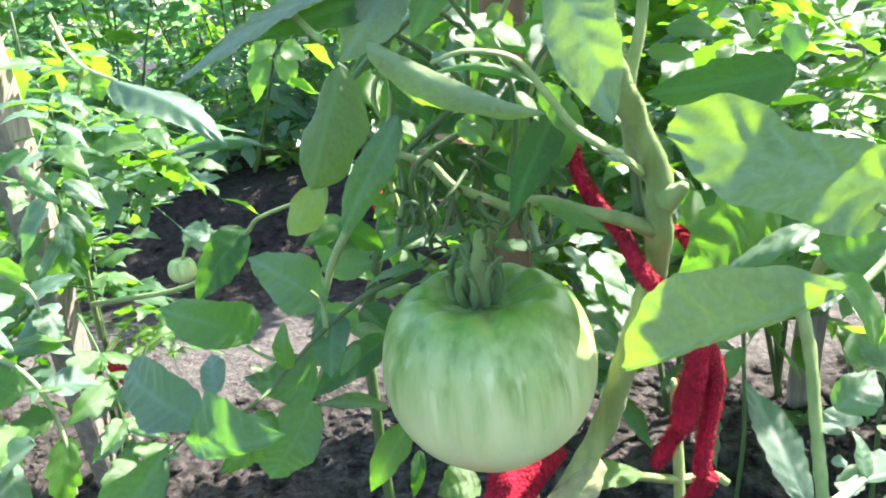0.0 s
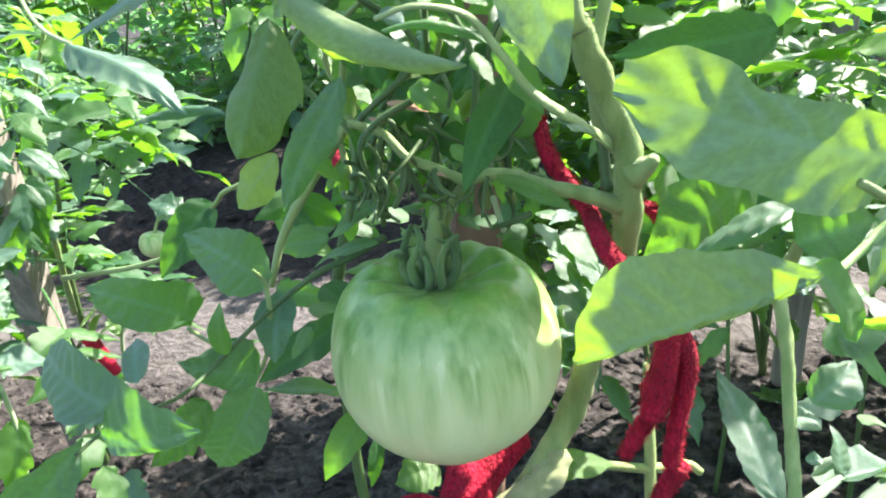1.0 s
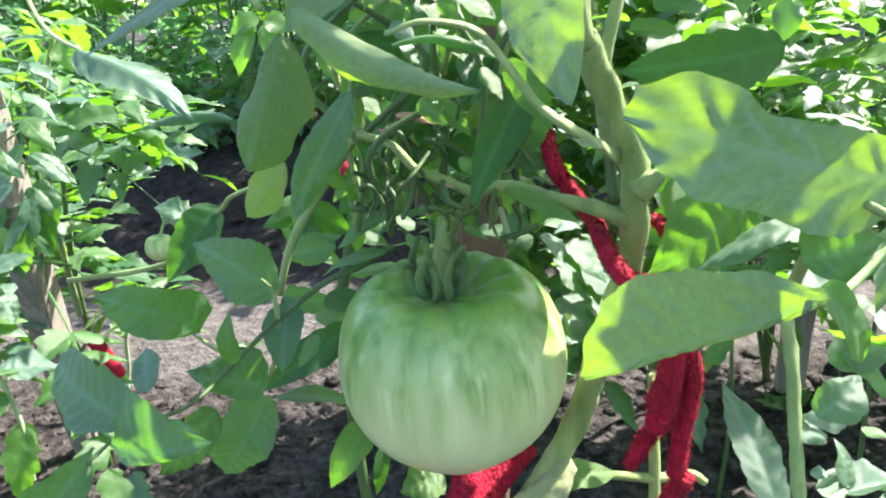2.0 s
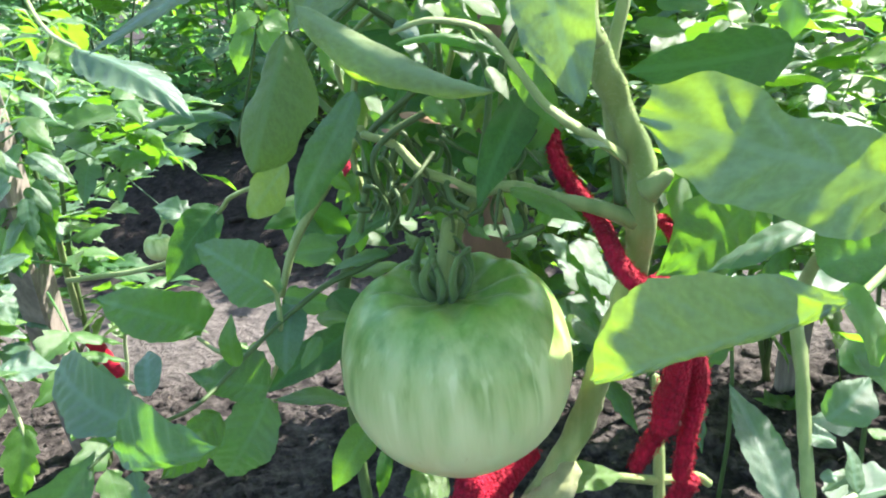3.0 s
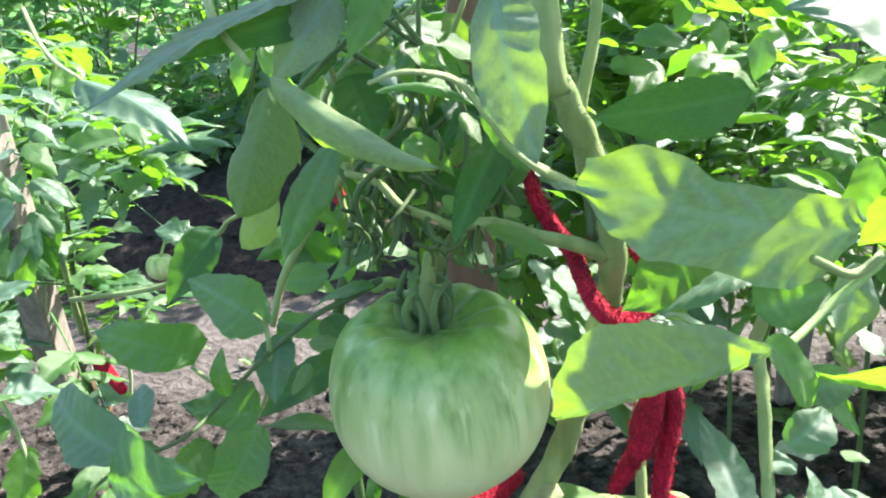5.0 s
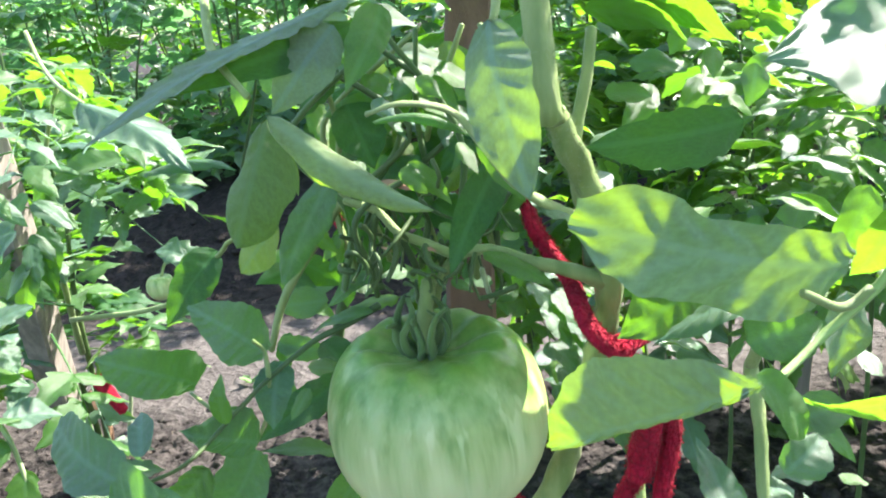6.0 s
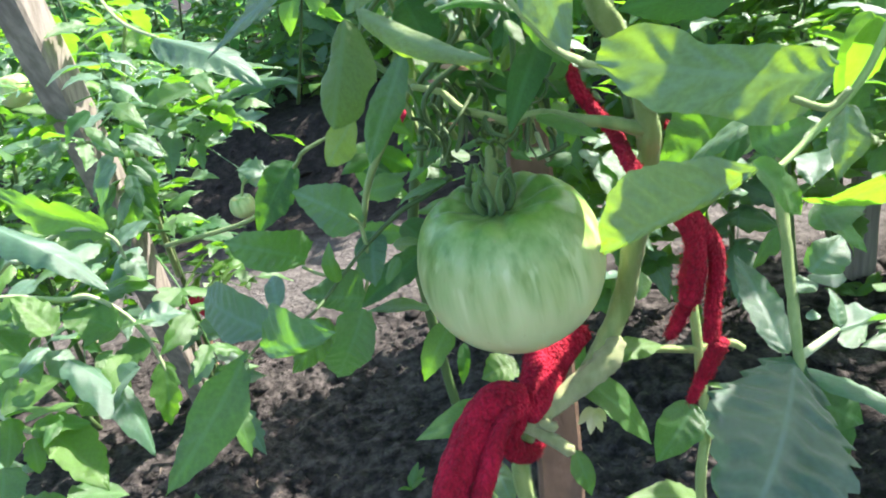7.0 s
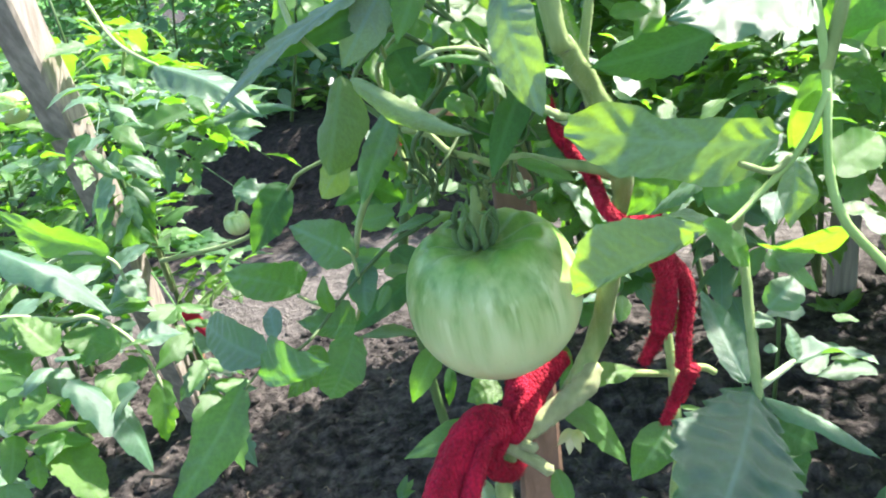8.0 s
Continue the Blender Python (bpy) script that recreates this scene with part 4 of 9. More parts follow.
leaf(plant, (-0.0032, 0.3225, 0.7961), (-0.0304, 0.3257, 0.7809), 0.0114, (0.19, -0.48, 0.85), GREEN, tooth=0.2, fold=0.4)
leaf(plant, (-0.0073, 0.3212, 0.7785), (-0.0374, 0.3211, 0.7695), 0.0110, (0.08, -0.21, 0.97), GREEN, tooth=0.2, fold=0.3)
leaf(plant, (-0.0102, 0.328, 0.8716), (0.0019, 0.3191, 0.8448), 0.0252, (0.35, -0.76, 0.55), DARK, tooth=0.1)
leaf(plant, (0.005, 0.3598, 0.8684), (-0.0244, 0.3474, 0.8397), 0.0252, (0.18, -0.79, 0.58), GREEN, tooth=0.1)
leaf(plant, (0.0393, 0.3562, 0.8515), (0.0127, 0.3456, 0.8274), 0.0227, (0.18, -0.74, 0.65), DARK, tooth=0.1)
leaf(plant, (0.0224, 0.3443, 0.822), (0.044, 0.3393, 0.8037), 0.0202, (0.17, -0.84, 0.51), DARK, tooth=0.1)
leaf(plant, (-0.007, 0.369, 0.8076), (-0.0357, 0.3593, 0.7865), 0.0247, (0.17, -0.84, 0.51), DARK, tooth=0.15)
leaf(plant, (-0.0344, 0.4224, 0.8676), (-0.0082, 0.4159, 0.848), 0.0205, (0.35, -0.84, 0.41), DARK, tooth=0.18, fold=0.19, curl=0.4, arch=0.05, n=14, m=4)
leaf(plant, (-0.0525, 0.4247, 0.8926), (-0.0189, 0.4323, 0.87), 0.0200, (-0.31, -0.66, 0.69), LIME, tooth=0.15, fold=0.39, curl=0.4, arch=0.0, n=14, m=4)
leaf(plant, (-0.0164, 0.3967, 0.8875), (0.0055, 0.3877, 0.874), 0.0146, (-0.13, -0.9, 0.41), PALE, tooth=0.18, fold=0.09, curl=0.4, arch=0.06, n=14, m=4)
leaf(plant, (0.0765, 0.3871, 0.9002), (0.0511, 0.3902, 0.8827), 0.0187, (0.36, -0.6, 0.72), GREEN, tooth=0.09, fold=0.39, curl=0.0, arch=0.05, n=14, m=4)
leaf(plant, (0.0144, 0.3379, 0.882), (0.0393, 0.3315, 0.865), 0.0154, (0.13, -0.62, 0.78), GREEN, tooth=0.06, fold=0.28, curl=0.0, arch=0.05, n=14, m=4)
leaf(plant, (0.0162, 0.3966, 0.8831), (0.0382, 0.3998, 0.8777), 0.0154, (0.17, -0.76, 0.63), GREEN, tooth=0.07, fold=0.13, curl=0.0, arch=0.05, n=14, m=4)
leaf(plant, (0.0305, 0.3616, 0.8746), (0.0267, 0.3523, 0.8435), 0.0205, (-0.12, -0.69, 0.72), DARK, tooth=0.1, fold=0.35, curl=0.4, arch=0.03, n=14, m=4)
leaf(plant, (0.0025, 0.3534, 0.8667), (-0.025, 0.3483, 0.8663), 0.0162, (0.46, -0.68, 0.57), GREEN, tooth=0.11, fold=0.05, curl=0.4, arch=0.04, n=14, m=4)
leaf(plant, (0.0284, 0.3387, 0.8838), (0.0459, 0.3374, 0.8728), 0.0139, (0.32, -0.55, 0.77), GREEN, tooth=0.05, fold=0.38, curl=0.0, arch=0.0, n=14, m=4)
leaf(plant, (-0.0425, 0.4371, 0.9128), (-0.0227, 0.4358, 0.8982), 0.0139, (-0.32, -0.81, 0.49), PALE, tooth=0.19, fold=0.28, curl=0.4, arch=0.04, n=14, m=4)
leaf(plant, (0.0062, 0.3958, 0.8884), (0.0343, 0.3934, 0.8811), 0.0144, (-0.21, -0.52, 0.83), PALE, tooth=0.19, fold=0.39, curl=0.0, arch=0.05, n=14, m=4)
leaf(plant, (-0.0104, 0.3598, 0.908), (-0.028, 0.3579, 0.8965), 0.0135, (0.12, -0.84, 0.53), PALE, tooth=0.11, fold=0.23, curl=0.0, arch=0.02, n=14, m=4)
leaf(plant, (0.0189, 0.4158, 0.8856), (0.0477, 0.4267, 0.8812), 0.0191, (-0.07, -0.55, 0.83), GREEN, tooth=0.18, fold=0.15, curl=0.0, arch=0.02, n=14, m=4)
leaf(plant, (-0.0268, 0.4525, 0.9086), (0.0139, 0.4675, 0.9002), 0.0251, (-0.17, -0.54, 0.82), PALE, tooth=0.12, fold=0.18, curl=0.0, arch=0.01, n=14, m=4)
leaf(plant, (0.0316, 0.4062, 0.8705), (0.0308, 0.3902, 0.8361), 0.0232, (-0.31, -0.63, 0.71), LIME, tooth=0.18, fold=0.06, curl=0.0, arch=0.05, n=14, m=4)
leaf(plant, (0.0534, 0.3534, 0.8816), (0.058, 0.3394, 0.8624), 0.0127, (0.12, -0.53, 0.84), PALE, tooth=0.12, fold=0.39, curl=0.0, arch=0.0, n=14, m=4)
leaf(plant, (-0.0154, 0.3616, 0.9068), (-0.0195, 0.351, 0.887), 0.0136, (-0.15, -0.78, 0.61), DARK, tooth=0.09, fold=0.35, curl=0.4, arch=0.05, n=14, m=4)
leaf(plant, (0.061, 0.4099, 0.8791), (0.0358, 0.4021, 0.8681), 0.0155, (0.5, -0.76, 0.41), GREEN, tooth=0.1, fold=0.27, curl=0.0, arch=0.0, n=14, m=4)
leaf(plant, (0.0452, 0.3297, 0.8141), (0.0702, 0.3348, 0.8109), 0.0150, (-0.08, -0.66, 0.74), DARK, tooth=0.27, fold=0.11, curl=0.0, arch=0.04, n=14, m=4)
leaf(plant, (0.0402, 0.393, 0.817), (0.0529, 0.3853, 0.793), 0.0202, (0.41, -0.72, 0.56), GREEN, tooth=0.37, fold=0.2, curl=0.4, arch=0.01, n=14, m=4)
leaf(plant, (-0.0164, 0.3563, 0.8542), (0.0038, 0.3527, 0.8466), 0.0123, (0.13, -0.49, 0.86), LIME, tooth=0.34, fold=0.31, curl=0.0, arch=0.05, n=14, m=4)
leaf(plant, (-0.0183, 0.4429, 0.793), (0.0117, 0.4462, 0.7813), 0.0181, (0.11, -0.72, 0.69), LIME, tooth=0.25, fold=0.34, curl=0.0, arch=0.04, n=14, m=4)
leaf(plant, (0.0232, 0.3694, 0.8157), (0.0047, 0.363, 0.8039), 0.0143, (0.42, -0.52, 0.74), GREEN, tooth=0.36, fold=0.27, curl=0.0, arch=0.02, n=14, m=4)
leaf(plant, (0.0636, 0.3965, 0.8238), (0.0606, 0.3899, 0.8012), 0.0139, (-0.17, -0.7, 0.7), DARK, tooth=0.34, fold=0.17, curl=0.0, arch=0.05, n=14, m=4)
leaf(plant, (0.0005, 0.3337, 0.8334), (-0.0094, 0.3252, 0.8222), 0.0116, (-0.25, -0.68, 0.69), GREEN, tooth=0.17, fold=0.12, curl=0.0, arch=0.03, n=14, m=4)
leaf(plant, (0.029, 0.387, 0.8589), (0.0522, 0.3776, 0.8506), 0.0169, (-0.29, -0.58, 0.76), DARK, tooth=0.21, fold=0.09, curl=0.0, arch=0.04, n=14, m=4)
leaf(plant, (0.0315, 0.4184, 0.858), (0.0115, 0.422, 0.8506), 0.0097, (0.44, -0.6, 0.67), DARK, tooth=0.19, fold=0.22, curl=0.0, arch=0.03, n=14, m=4)
leaf(plant, (0.0582, 0.4458, 0.8088), (0.0298, 0.4435, 0.7934), 0.0189, (-0.15, -0.63, 0.76), GREEN, tooth=0.35, fold=0.06, curl=0.0, arch=0.03, n=14, m=4)
leaf(plant, (0.0554, 0.3741, 0.8309), (0.0349, 0.3685, 0.8301), 0.0139, (0.22, -0.61, 0.76), GREEN, tooth=0.3, fold=0.14, curl=0.0, arch=0.01, n=14, m=4)
leaf(plant, (-0.0065, 0.3924, 0.8249), (-0.0386, 0.3996, 0.8191), 0.0156, (0.03, -0.83, 0.56), GREEN, tooth=0.29, fold=0.33, curl=0.4, arch=0.02, n=14, m=4)
leaf(plant, (0.0252, 0.4331, 0.8382), (0.0484, 0.426, 0.8318), 0.0139, (-0.31, -0.84, 0.45), DARK, tooth=0.15, fold=0.13, curl=0.0, arch=0.0, n=14, m=4)
leaf(plant, (0.0296, 0.404, 0.8392), (0.0402, 0.402, 0.8166), 0.0137, (0.35, -0.71, 0.61), DARK, tooth=0.27, fold=0.07, curl=0.0, arch=0.06, n=14, m=4)
leaf(plant, (0.0238, 0.4094, 0.8065), (0.0241, 0.4098, 0.7893), 0.0089, (-0.03, -0.63, 0.78), GREEN, tooth=0.19, fold=0.36, curl=0.0, arch=0.01, n=14, m=4)
leaf(plant, (-0.016, 0.4087, 0.8087), (0.0081, 0.4063, 0.8022), 0.0140, (-0.17, -0.66, 0.73), DARK, tooth=0.1, fold=0.06, curl=0.0, arch=0.06, n=14, m=4)
leaf(plant, (-0.0138, 0.3508, 0.8323), (-0.0201, 0.344, 0.8163), 0.0127, (-0.03, -0.88, 0.48), DARK, tooth=0.14, fold=0.27, curl=0.0, arch=0.04, n=14, m=4)
leaf(plant, (0.0653, 0.3338, 0.8338), (0.0513, 0.3309, 0.8174), 0.0134, (-0.05, -0.73, 0.68), GREEN, tooth=0.18, fold=0.23, curl=0.0, arch=0.04, n=14, m=4)
leaf(plant, (0.0482, 0.3988, 0.8378), (0.0332, 0.387, 0.8249), 0.0133, (0.13, -0.62, 0.77), DARK, tooth=0.28, fold=0.34, curl=0.0, arch=0.0, n=14, m=4)
leaf(plant, (-0.0029, 0.4326, 0.821), (-0.0361, 0.4397, 0.8197), 0.0194, (0.36, -0.85, 0.37), GREEN, tooth=0.22, fold=0.3, curl=0.4, arch=0.02, n=14, m=4)
leaf(plant, (0.0067, 0.3535, 0.8497), (-0.0198, 0.3487, 0.8461), 0.0143, (-0.14, -0.7, 0.7), GREEN, tooth=0.37, fold=0.21, curl=0.4, arch=0.01, n=14, m=4)
leaf(plant, (0.0669, 0.4366, 0.8344), (0.0465, 0.4346, 0.8208), 0.0167, (-0.01, -0.61, 0.79), LIME, tooth=0.25, fold=0.22, curl=0.0, arch=0.02, n=14, m=4)
leaf(plant, (0.0352, 0.4196, 0.8382), (0.0473, 0.4172, 0.8172), 0.0174, (-0.24, -0.55, 0.8), GREEN, tooth=0.26, fold=0.12, curl=0.4, arch=0.02, n=14, m=4)
leaf(plant, (0.0548, 0.3676, 0.819), (0.0509, 0.3582, 0.7957), 0.0138, (-0.28, -0.73, 0.63), GREEN, tooth=0.32, fold=0.26, curl=0.0, arch=0.05, n=14, m=4)
leaf(plant, (-0.0229, 0.609, 0.7807), (-0.0481, 0.6123, 0.7805), 0.0150, (0.47, 0.11, 1), GREEN, tooth=0.31, teeth=4, fold=0.05, curl=0.5, full=0.65, n=16, m=4)
leaf(plant, (0.0096, 0.684, 0.8563), (0.0422, 0.6665, 0.8462), 0.0220, (0.6, 0.29, 1), LIME, tooth=0.16, teeth=4, fold=0.17, curl=0.0, full=0.65, n=16, m=4)
leaf(plant, (0.0676, 0.7002, 0.7719), (0.1049, 0.7057, 0.7518), 0.0226, (0.47, -0.24, 1), BLUE, tooth=0.23, teeth=4, fold=0.10, curl=0.5, full=0.65, n=16, m=4)
leaf(plant, (-0.0475, 0.5012, 0.7811), (-0.0436, 0.4811, 0.7837), 0.0131, (0.53, 0.28, 1), BLUE, tooth=0.17, teeth=4, fold=0.22, curl=0.0, full=0.65, n=16, m=4)
leaf(plant, (-0.0244, 0.6592, 0.7343), (-0.0507, 0.676, 0.7262), 0.0184, (0.17, 0.45, 1), BLUE, tooth=0.32, teeth=4, fold=0.11, curl=0.5, full=0.65, n=16, m=4)
leaf(plant, (0.1548, 0.5926, 0.8076), (0.1242, 0.5826, 0.7937), 0.0215, (0.33, 0.14, 1), GREEN, tooth=0.28, teeth=4, fold=0.27, curl=0.0, full=0.65, n=16, m=4)
leaf(plant, (0.0026, 0.5194, 0.8057), (0.0175, 0.5306, 0.8059), 0.0116, (0.44, 0.01, 1), GREEN, tooth=0.23, teeth=4, fold=0.40, curl=0.5, full=0.65, n=16, m=4)
leaf(plant, (0.0632, 0.5566, 0.7552), (0.0459, 0.5738, 0.7566), 0.0157, (0.01, -0.2, 1), LIME, tooth=0.16, teeth=4, fold=0.15, curl=0.0, full=0.65, n=16, m=4)
leaf(plant, (0.0835, 0.5249, 0.8712), (0.0576, 0.5451, 0.8674), 0.0209, (0, -0.14, 1), BLUE, tooth=0.20, teeth=4, fold=0.39, curl=0.5, full=0.65, n=16, m=4)
leaf(plant, (0.1307, 0.7285, 0.7917), (0.1548, 0.7109, 0.7772), 0.0195, (0.16, 0.29, 1), LIME, tooth=0.21, teeth=4, fold=0.24, curl=0.0, full=0.65, n=16, m=4)
leaf(plant, (-0.0425, 0.5281, 0.796), (-0.0213, 0.5496, 0.7839), 0.0218, (0.13, -0.08, 1), LIME, tooth=0.20, teeth=4, fold=0.19, curl=0.0, full=0.65, n=16, m=4)
leaf(plant, (-0.0284, 0.4815, 0.8763), (-0.0081, 0.4848, 0.8661), 0.0120, (0.51, 0.21, 1), BLUE, tooth=0.23, teeth=4, fold=0.36, curl=0.5, full=0.65, n=16, m=4)
leaf(plant, (-0.0195, 0.5745, 0.8636), (-0.0258, 0.5499, 0.8493), 0.0186, (0.4, 0.36, 1), BLUE, tooth=0.23, teeth=4, fold=0.35, curl=0.0, full=0.65, n=16, m=4)
leaf(plant, (0.1021, 0.6477, 0.8482), (0.1014, 0.6831, 0.8353), 0.0210, (-0.07, 0.02, 1), BLUE, tooth=0.31, teeth=4, fold=0.33, curl=0.0, full=0.65, n=16, m=4)
leaf(plant, (0.157, 0.6397, 0.8495), (0.1206, 0.6378, 0.854), 0.0218, (0.12, 0.24, 1), GREEN, tooth=0.16, teeth=4, fold=0.34, curl=0.0, full=0.65, n=16, m=4)
leaf(plant, (-0.0046, 0.7275, 0.8263), (0.0132, 0.7418, 0.8138), 0.0151, (0.47, 0.28, 1), BLUE, tooth=0.29, teeth=4, fold=0.30, curl=0.0, full=0.65, n=16, m=4)
leaf(plant, (0.0419, 0.5535, 0.8276), (0.0447, 0.5719, 0.8225), 0.0125, (0.07, 0.24, 1), LIME, tooth=0.24, teeth=4, fold=0.13, curl=0.0, full=0.65, n=16, m=4)
leaf(plant, (0.0056, 0.726, 0.8423), (-0.0068, 0.708, 0.832), 0.0130, (0.16, 0.17, 1), LIME, tooth=0.28, teeth=4, fold=0.32, curl=0.5, full=0.65, n=16, m=4)
leaf(plant, (0.0944, 0.6561, 0.7777), (0.0919, 0.6894, 0.7702), 0.0204, (0.11, 0.02, 1), BLUE, tooth=0.18, teeth=4, fold=0.12, curl=0.0, full=0.65, n=16, m=4)
leaf(plant, (0.0916, 0.5133, 0.8673), (0.0659, 0.5097, 0.8591), 0.0185, (0.42, 0.44, 1), GREEN, tooth=0.29, teeth=4, fold=0.12, curl=0.0, full=0.65, n=16, m=4)
leaf(plant, (0.0092, 0.4887, 0.8144), (0.0235, 0.4968, 0.8109), 0.0111, (0.56, 0.43, 1), GREEN, tooth=0.20, teeth=4, fold=0.29, curl=0.5, full=0.65, n=16, m=4)
leaf(plant, (0.0251, 0.5482, 0.759), (-0.0023, 0.5597, 0.7474), 0.0175, (0.02, 0.02, 1), GREEN, tooth=0.35, teeth=4, fold=0.13, curl=0.0, full=0.65, n=16, m=4)
leaf(plant, (0.0912, 0.6217, 0.7385), (0.1197, 0.6251, 0.7222), 0.0179, (0.33, 0.24, 1), BLUE, tooth=0.34, teeth=4, fold=0.10, curl=0.0, full=0.65, n=16, m=4)
leaf(plant, (-0.0139, 0.4368, 0.8431), (-0.002, 0.4571, 0.8451), 0.0131, (0.2, 0.34, 1), LIME, tooth=0.23, teeth=4, fold=0.24, curl=0.0, full=0.65, n=16, m=4)
leaf(plant, (0.0709, 0.59, 0.7601), (0.0341, 0.5975, 0.7561), 0.0245, (-0.05, 0.06, 1), GREEN, tooth=0.18, teeth=4, fold=0.22, curl=0.5, full=0.65, n=16, m=4)
leaf(plant, (0.0559, 0.5839, 0.7961), (0.0634, 0.5609, 0.7864), 0.0160, (0.15, -0.04, 1), BLUE, tooth=0.28, teeth=4, fold=0.12, curl=0.0, full=0.65, n=16, m=4)
leaf(plant, (0.0653, 0.5317, 0.8526), (0.0814, 0.5379, 0.8487), 0.0094, (0.38, 0.21, 1), BLUE, tooth=0.20, teeth=4, fold=0.18, curl=0.0, full=0.65, n=16, m=4)
leaf(plant, (0.0283, 0.6406, 0.7713), (0.0052, 0.637, 0.7718), 0.0131, (0.05, -0.22, 1), GREEN, tooth=0.15, teeth=4, fold=0.18, curl=0.0, full=0.65, n=16, m=4)
leaf(plant, (-0.0584, 0.6592, 0.7551), (-0.0287, 0.6394, 0.7395), 0.0232, (0.44, 0.38, 1), BLUE, tooth=0.34, teeth=4, fold=0.19, curl=0.0, full=0.65, n=16, m=4)
leaf(plant, (0.1118, 0.4293, 0.7946), (0.0974, 0.4487, 0.7911), 0.0129, (0.43, 0.2, 1), LIME, tooth=0.19, teeth=4, fold=0.40, curl=0.5, full=0.65, n=16, m=4)
leaf(plant, (-0.0293, 0.6673, 0.8162), (0.0096, 0.656, 0.7992), 0.0272, (0.32, -0, 1), BLUE, tooth=0.26, teeth=4, fold=0.40, curl=0.0, full=0.65, n=16, m=4)
leaf(plant, (0.1536, 0.7325, 0.7457), (0.1511, 0.6927, 0.7282), 0.0296, (0.27, 0.01, 1), BLUE, tooth=0.17, teeth=4, fold=0.13, curl=0.0, full=0.65, n=16, m=4)
leaf(plant, (0.0587, 0.5766, 0.8155), (0.0665, 0.5966, 0.8055), 0.0139, (0.48, -0.09, 1), BLUE, tooth=0.26, teeth=4, fold=0.21, curl=0.0, full=0.65, n=16, m=4)
leaf(plant, (0.1009, 0.5693, 0.8308), (0.0945, 0.588, 0.8222), 0.0109, (0.01, -0.15, 1), BLUE, tooth=0.27, teeth=4, fold=0.40, curl=0.0, full=0.65, n=16, m=4)
leaf(plant, (0.0318, 0.5969, 0.7638), (0.0347, 0.5671, 0.7465), 0.0193, (0.54, -0.16, 1), BLUE, tooth=0.23, teeth=4, fold=0.27, curl=0.5, full=0.65, n=16, m=4)
leaf(plant, (0.0697, 0.5274, 0.8649), (0.0928, 0.5452, 0.8635), 0.0193, (0.22, -0.16, 1), BLUE, tooth=0.33, teeth=4, fold=0.08, curl=0.0, full=0.65, n=16, m=4)
leaf(plant, (-0.0263, 0.6791, 0.8583), (-0.0043, 0.6696, 0.855), 0.0127, (0.35, 0.11, 1), LIME, tooth=0.19, teeth=4, fold=0.29, curl=0.0, full=0.65, n=16, m=4)
leaf(plant, (0.0989, 0.4556, 0.8238), (0.1086, 0.4408, 0.8167), 0.0121, (0.48, -0.21, 1), BLUE, tooth=0.35, teeth=4, fold=0.13, curl=0.5, full=0.65, n=16, m=4)
leaf(plant, (0.0393, 0.7015, 0.792), (0.0112, 0.7301, 0.787), 0.0257, (0.16, -0.01, 1), LIME, tooth=0.29, teeth=4, fold=0.26, curl=0.0, full=0.65, n=16, m=4)
leaf(plant, (0.1188, 0.6502, 0.8668), (0.0945, 0.6572, 0.8628), 0.0151, (0.31, -0.19, 1), GREEN, tooth=0.15, teeth=4, fold=0.14, curl=0.5, full=0.65, n=16, m=4)
leaf(plant, (0.0101, 0.4587, 0.8582), (0.0168, 0.4746, 0.8559), 0.0091, (0.49, -0.1, 1), BLUE, tooth=0.28, teeth=4, fold=0.09, curl=0.0, full=0.65, n=16, m=4)
leaf(plant, (-0.0349, 0.5775, 0.7854), (-0.0137, 0.59, 0.7817), 0.0150, (-0.03, -0.11, 1), BLUE, tooth=0.23, teeth=4, fold=0.39, curl=0.5, full=0.65, n=16, m=4)
leaf(plant, (0.0295, 0.4416, 0.7995), (0.0001, 0.4419, 0.7989), 0.0196, (0.31, -0.12, 1), BLUE, tooth=0.31, teeth=4, fold=0.14, curl=0.0, full=0.65, n=16, m=4)
leaf(plant, (0.0836, 0.4788, 0.8164), (0.0686, 0.5021, 0.8134), 0.0142, (0.17, 0.31, 1), BLUE, tooth=0.27, teeth=4, fold=0.22, curl=0.0, full=0.65, n=16, m=4)
leaf(plant, (0.0933, 0.4509, 0.7373), (0.1105, 0.4507, 0.7286), 0.0127, (0.36, -0.01, 1), GREEN, tooth=0.20, teeth=4, fold=0.07, curl=0.5, full=0.65, n=16, m=4)
leaf(plant, (0.1058, 0.5567, 0.633), (0.0747, 0.5714, 0.6273), 0.0201, (-0.09, -0.07, 1), GREEN, tooth=0.32, teeth=4, fold=0.25, curl=0.5, full=0.65, n=16, m=4)
leaf(plant, (0.1089, 0.528, 0.5958), (0.1002, 0.5022, 0.5848), 0.0188, (0.57, -0.03, 1), GREEN, tooth=0.21, teeth=4, fold=0.14, curl=0.5, full=0.65, n=16, m=4)
leaf(plant, (0.0749, 0.5474, 0.7152), (0.1065, 0.5539, 0.7081), 0.0204, (0.26, 0.04, 1), GREEN, tooth=0.21, teeth=4, fold=0.18, curl=0.5, full=0.65, n=16, m=4)
leaf(plant, (0.0971, 0.5339, 0.6413), (0.0664, 0.5286, 0.6436), 0.0181, (0.2, -0.19, 1), BLUE, tooth=0.24, teeth=4, fold=0.19, curl=0.0, full=0.65, n=16, m=4)
leaf(plant, (0.0819, 0.4598, 0.7028), (0.0972, 0.448, 0.6991), 0.0111, (0.14, -0.02, 1), GREEN, tooth=0.24, teeth=4, fold=0.07, curl=0.0, full=0.65, n=16, m=4)
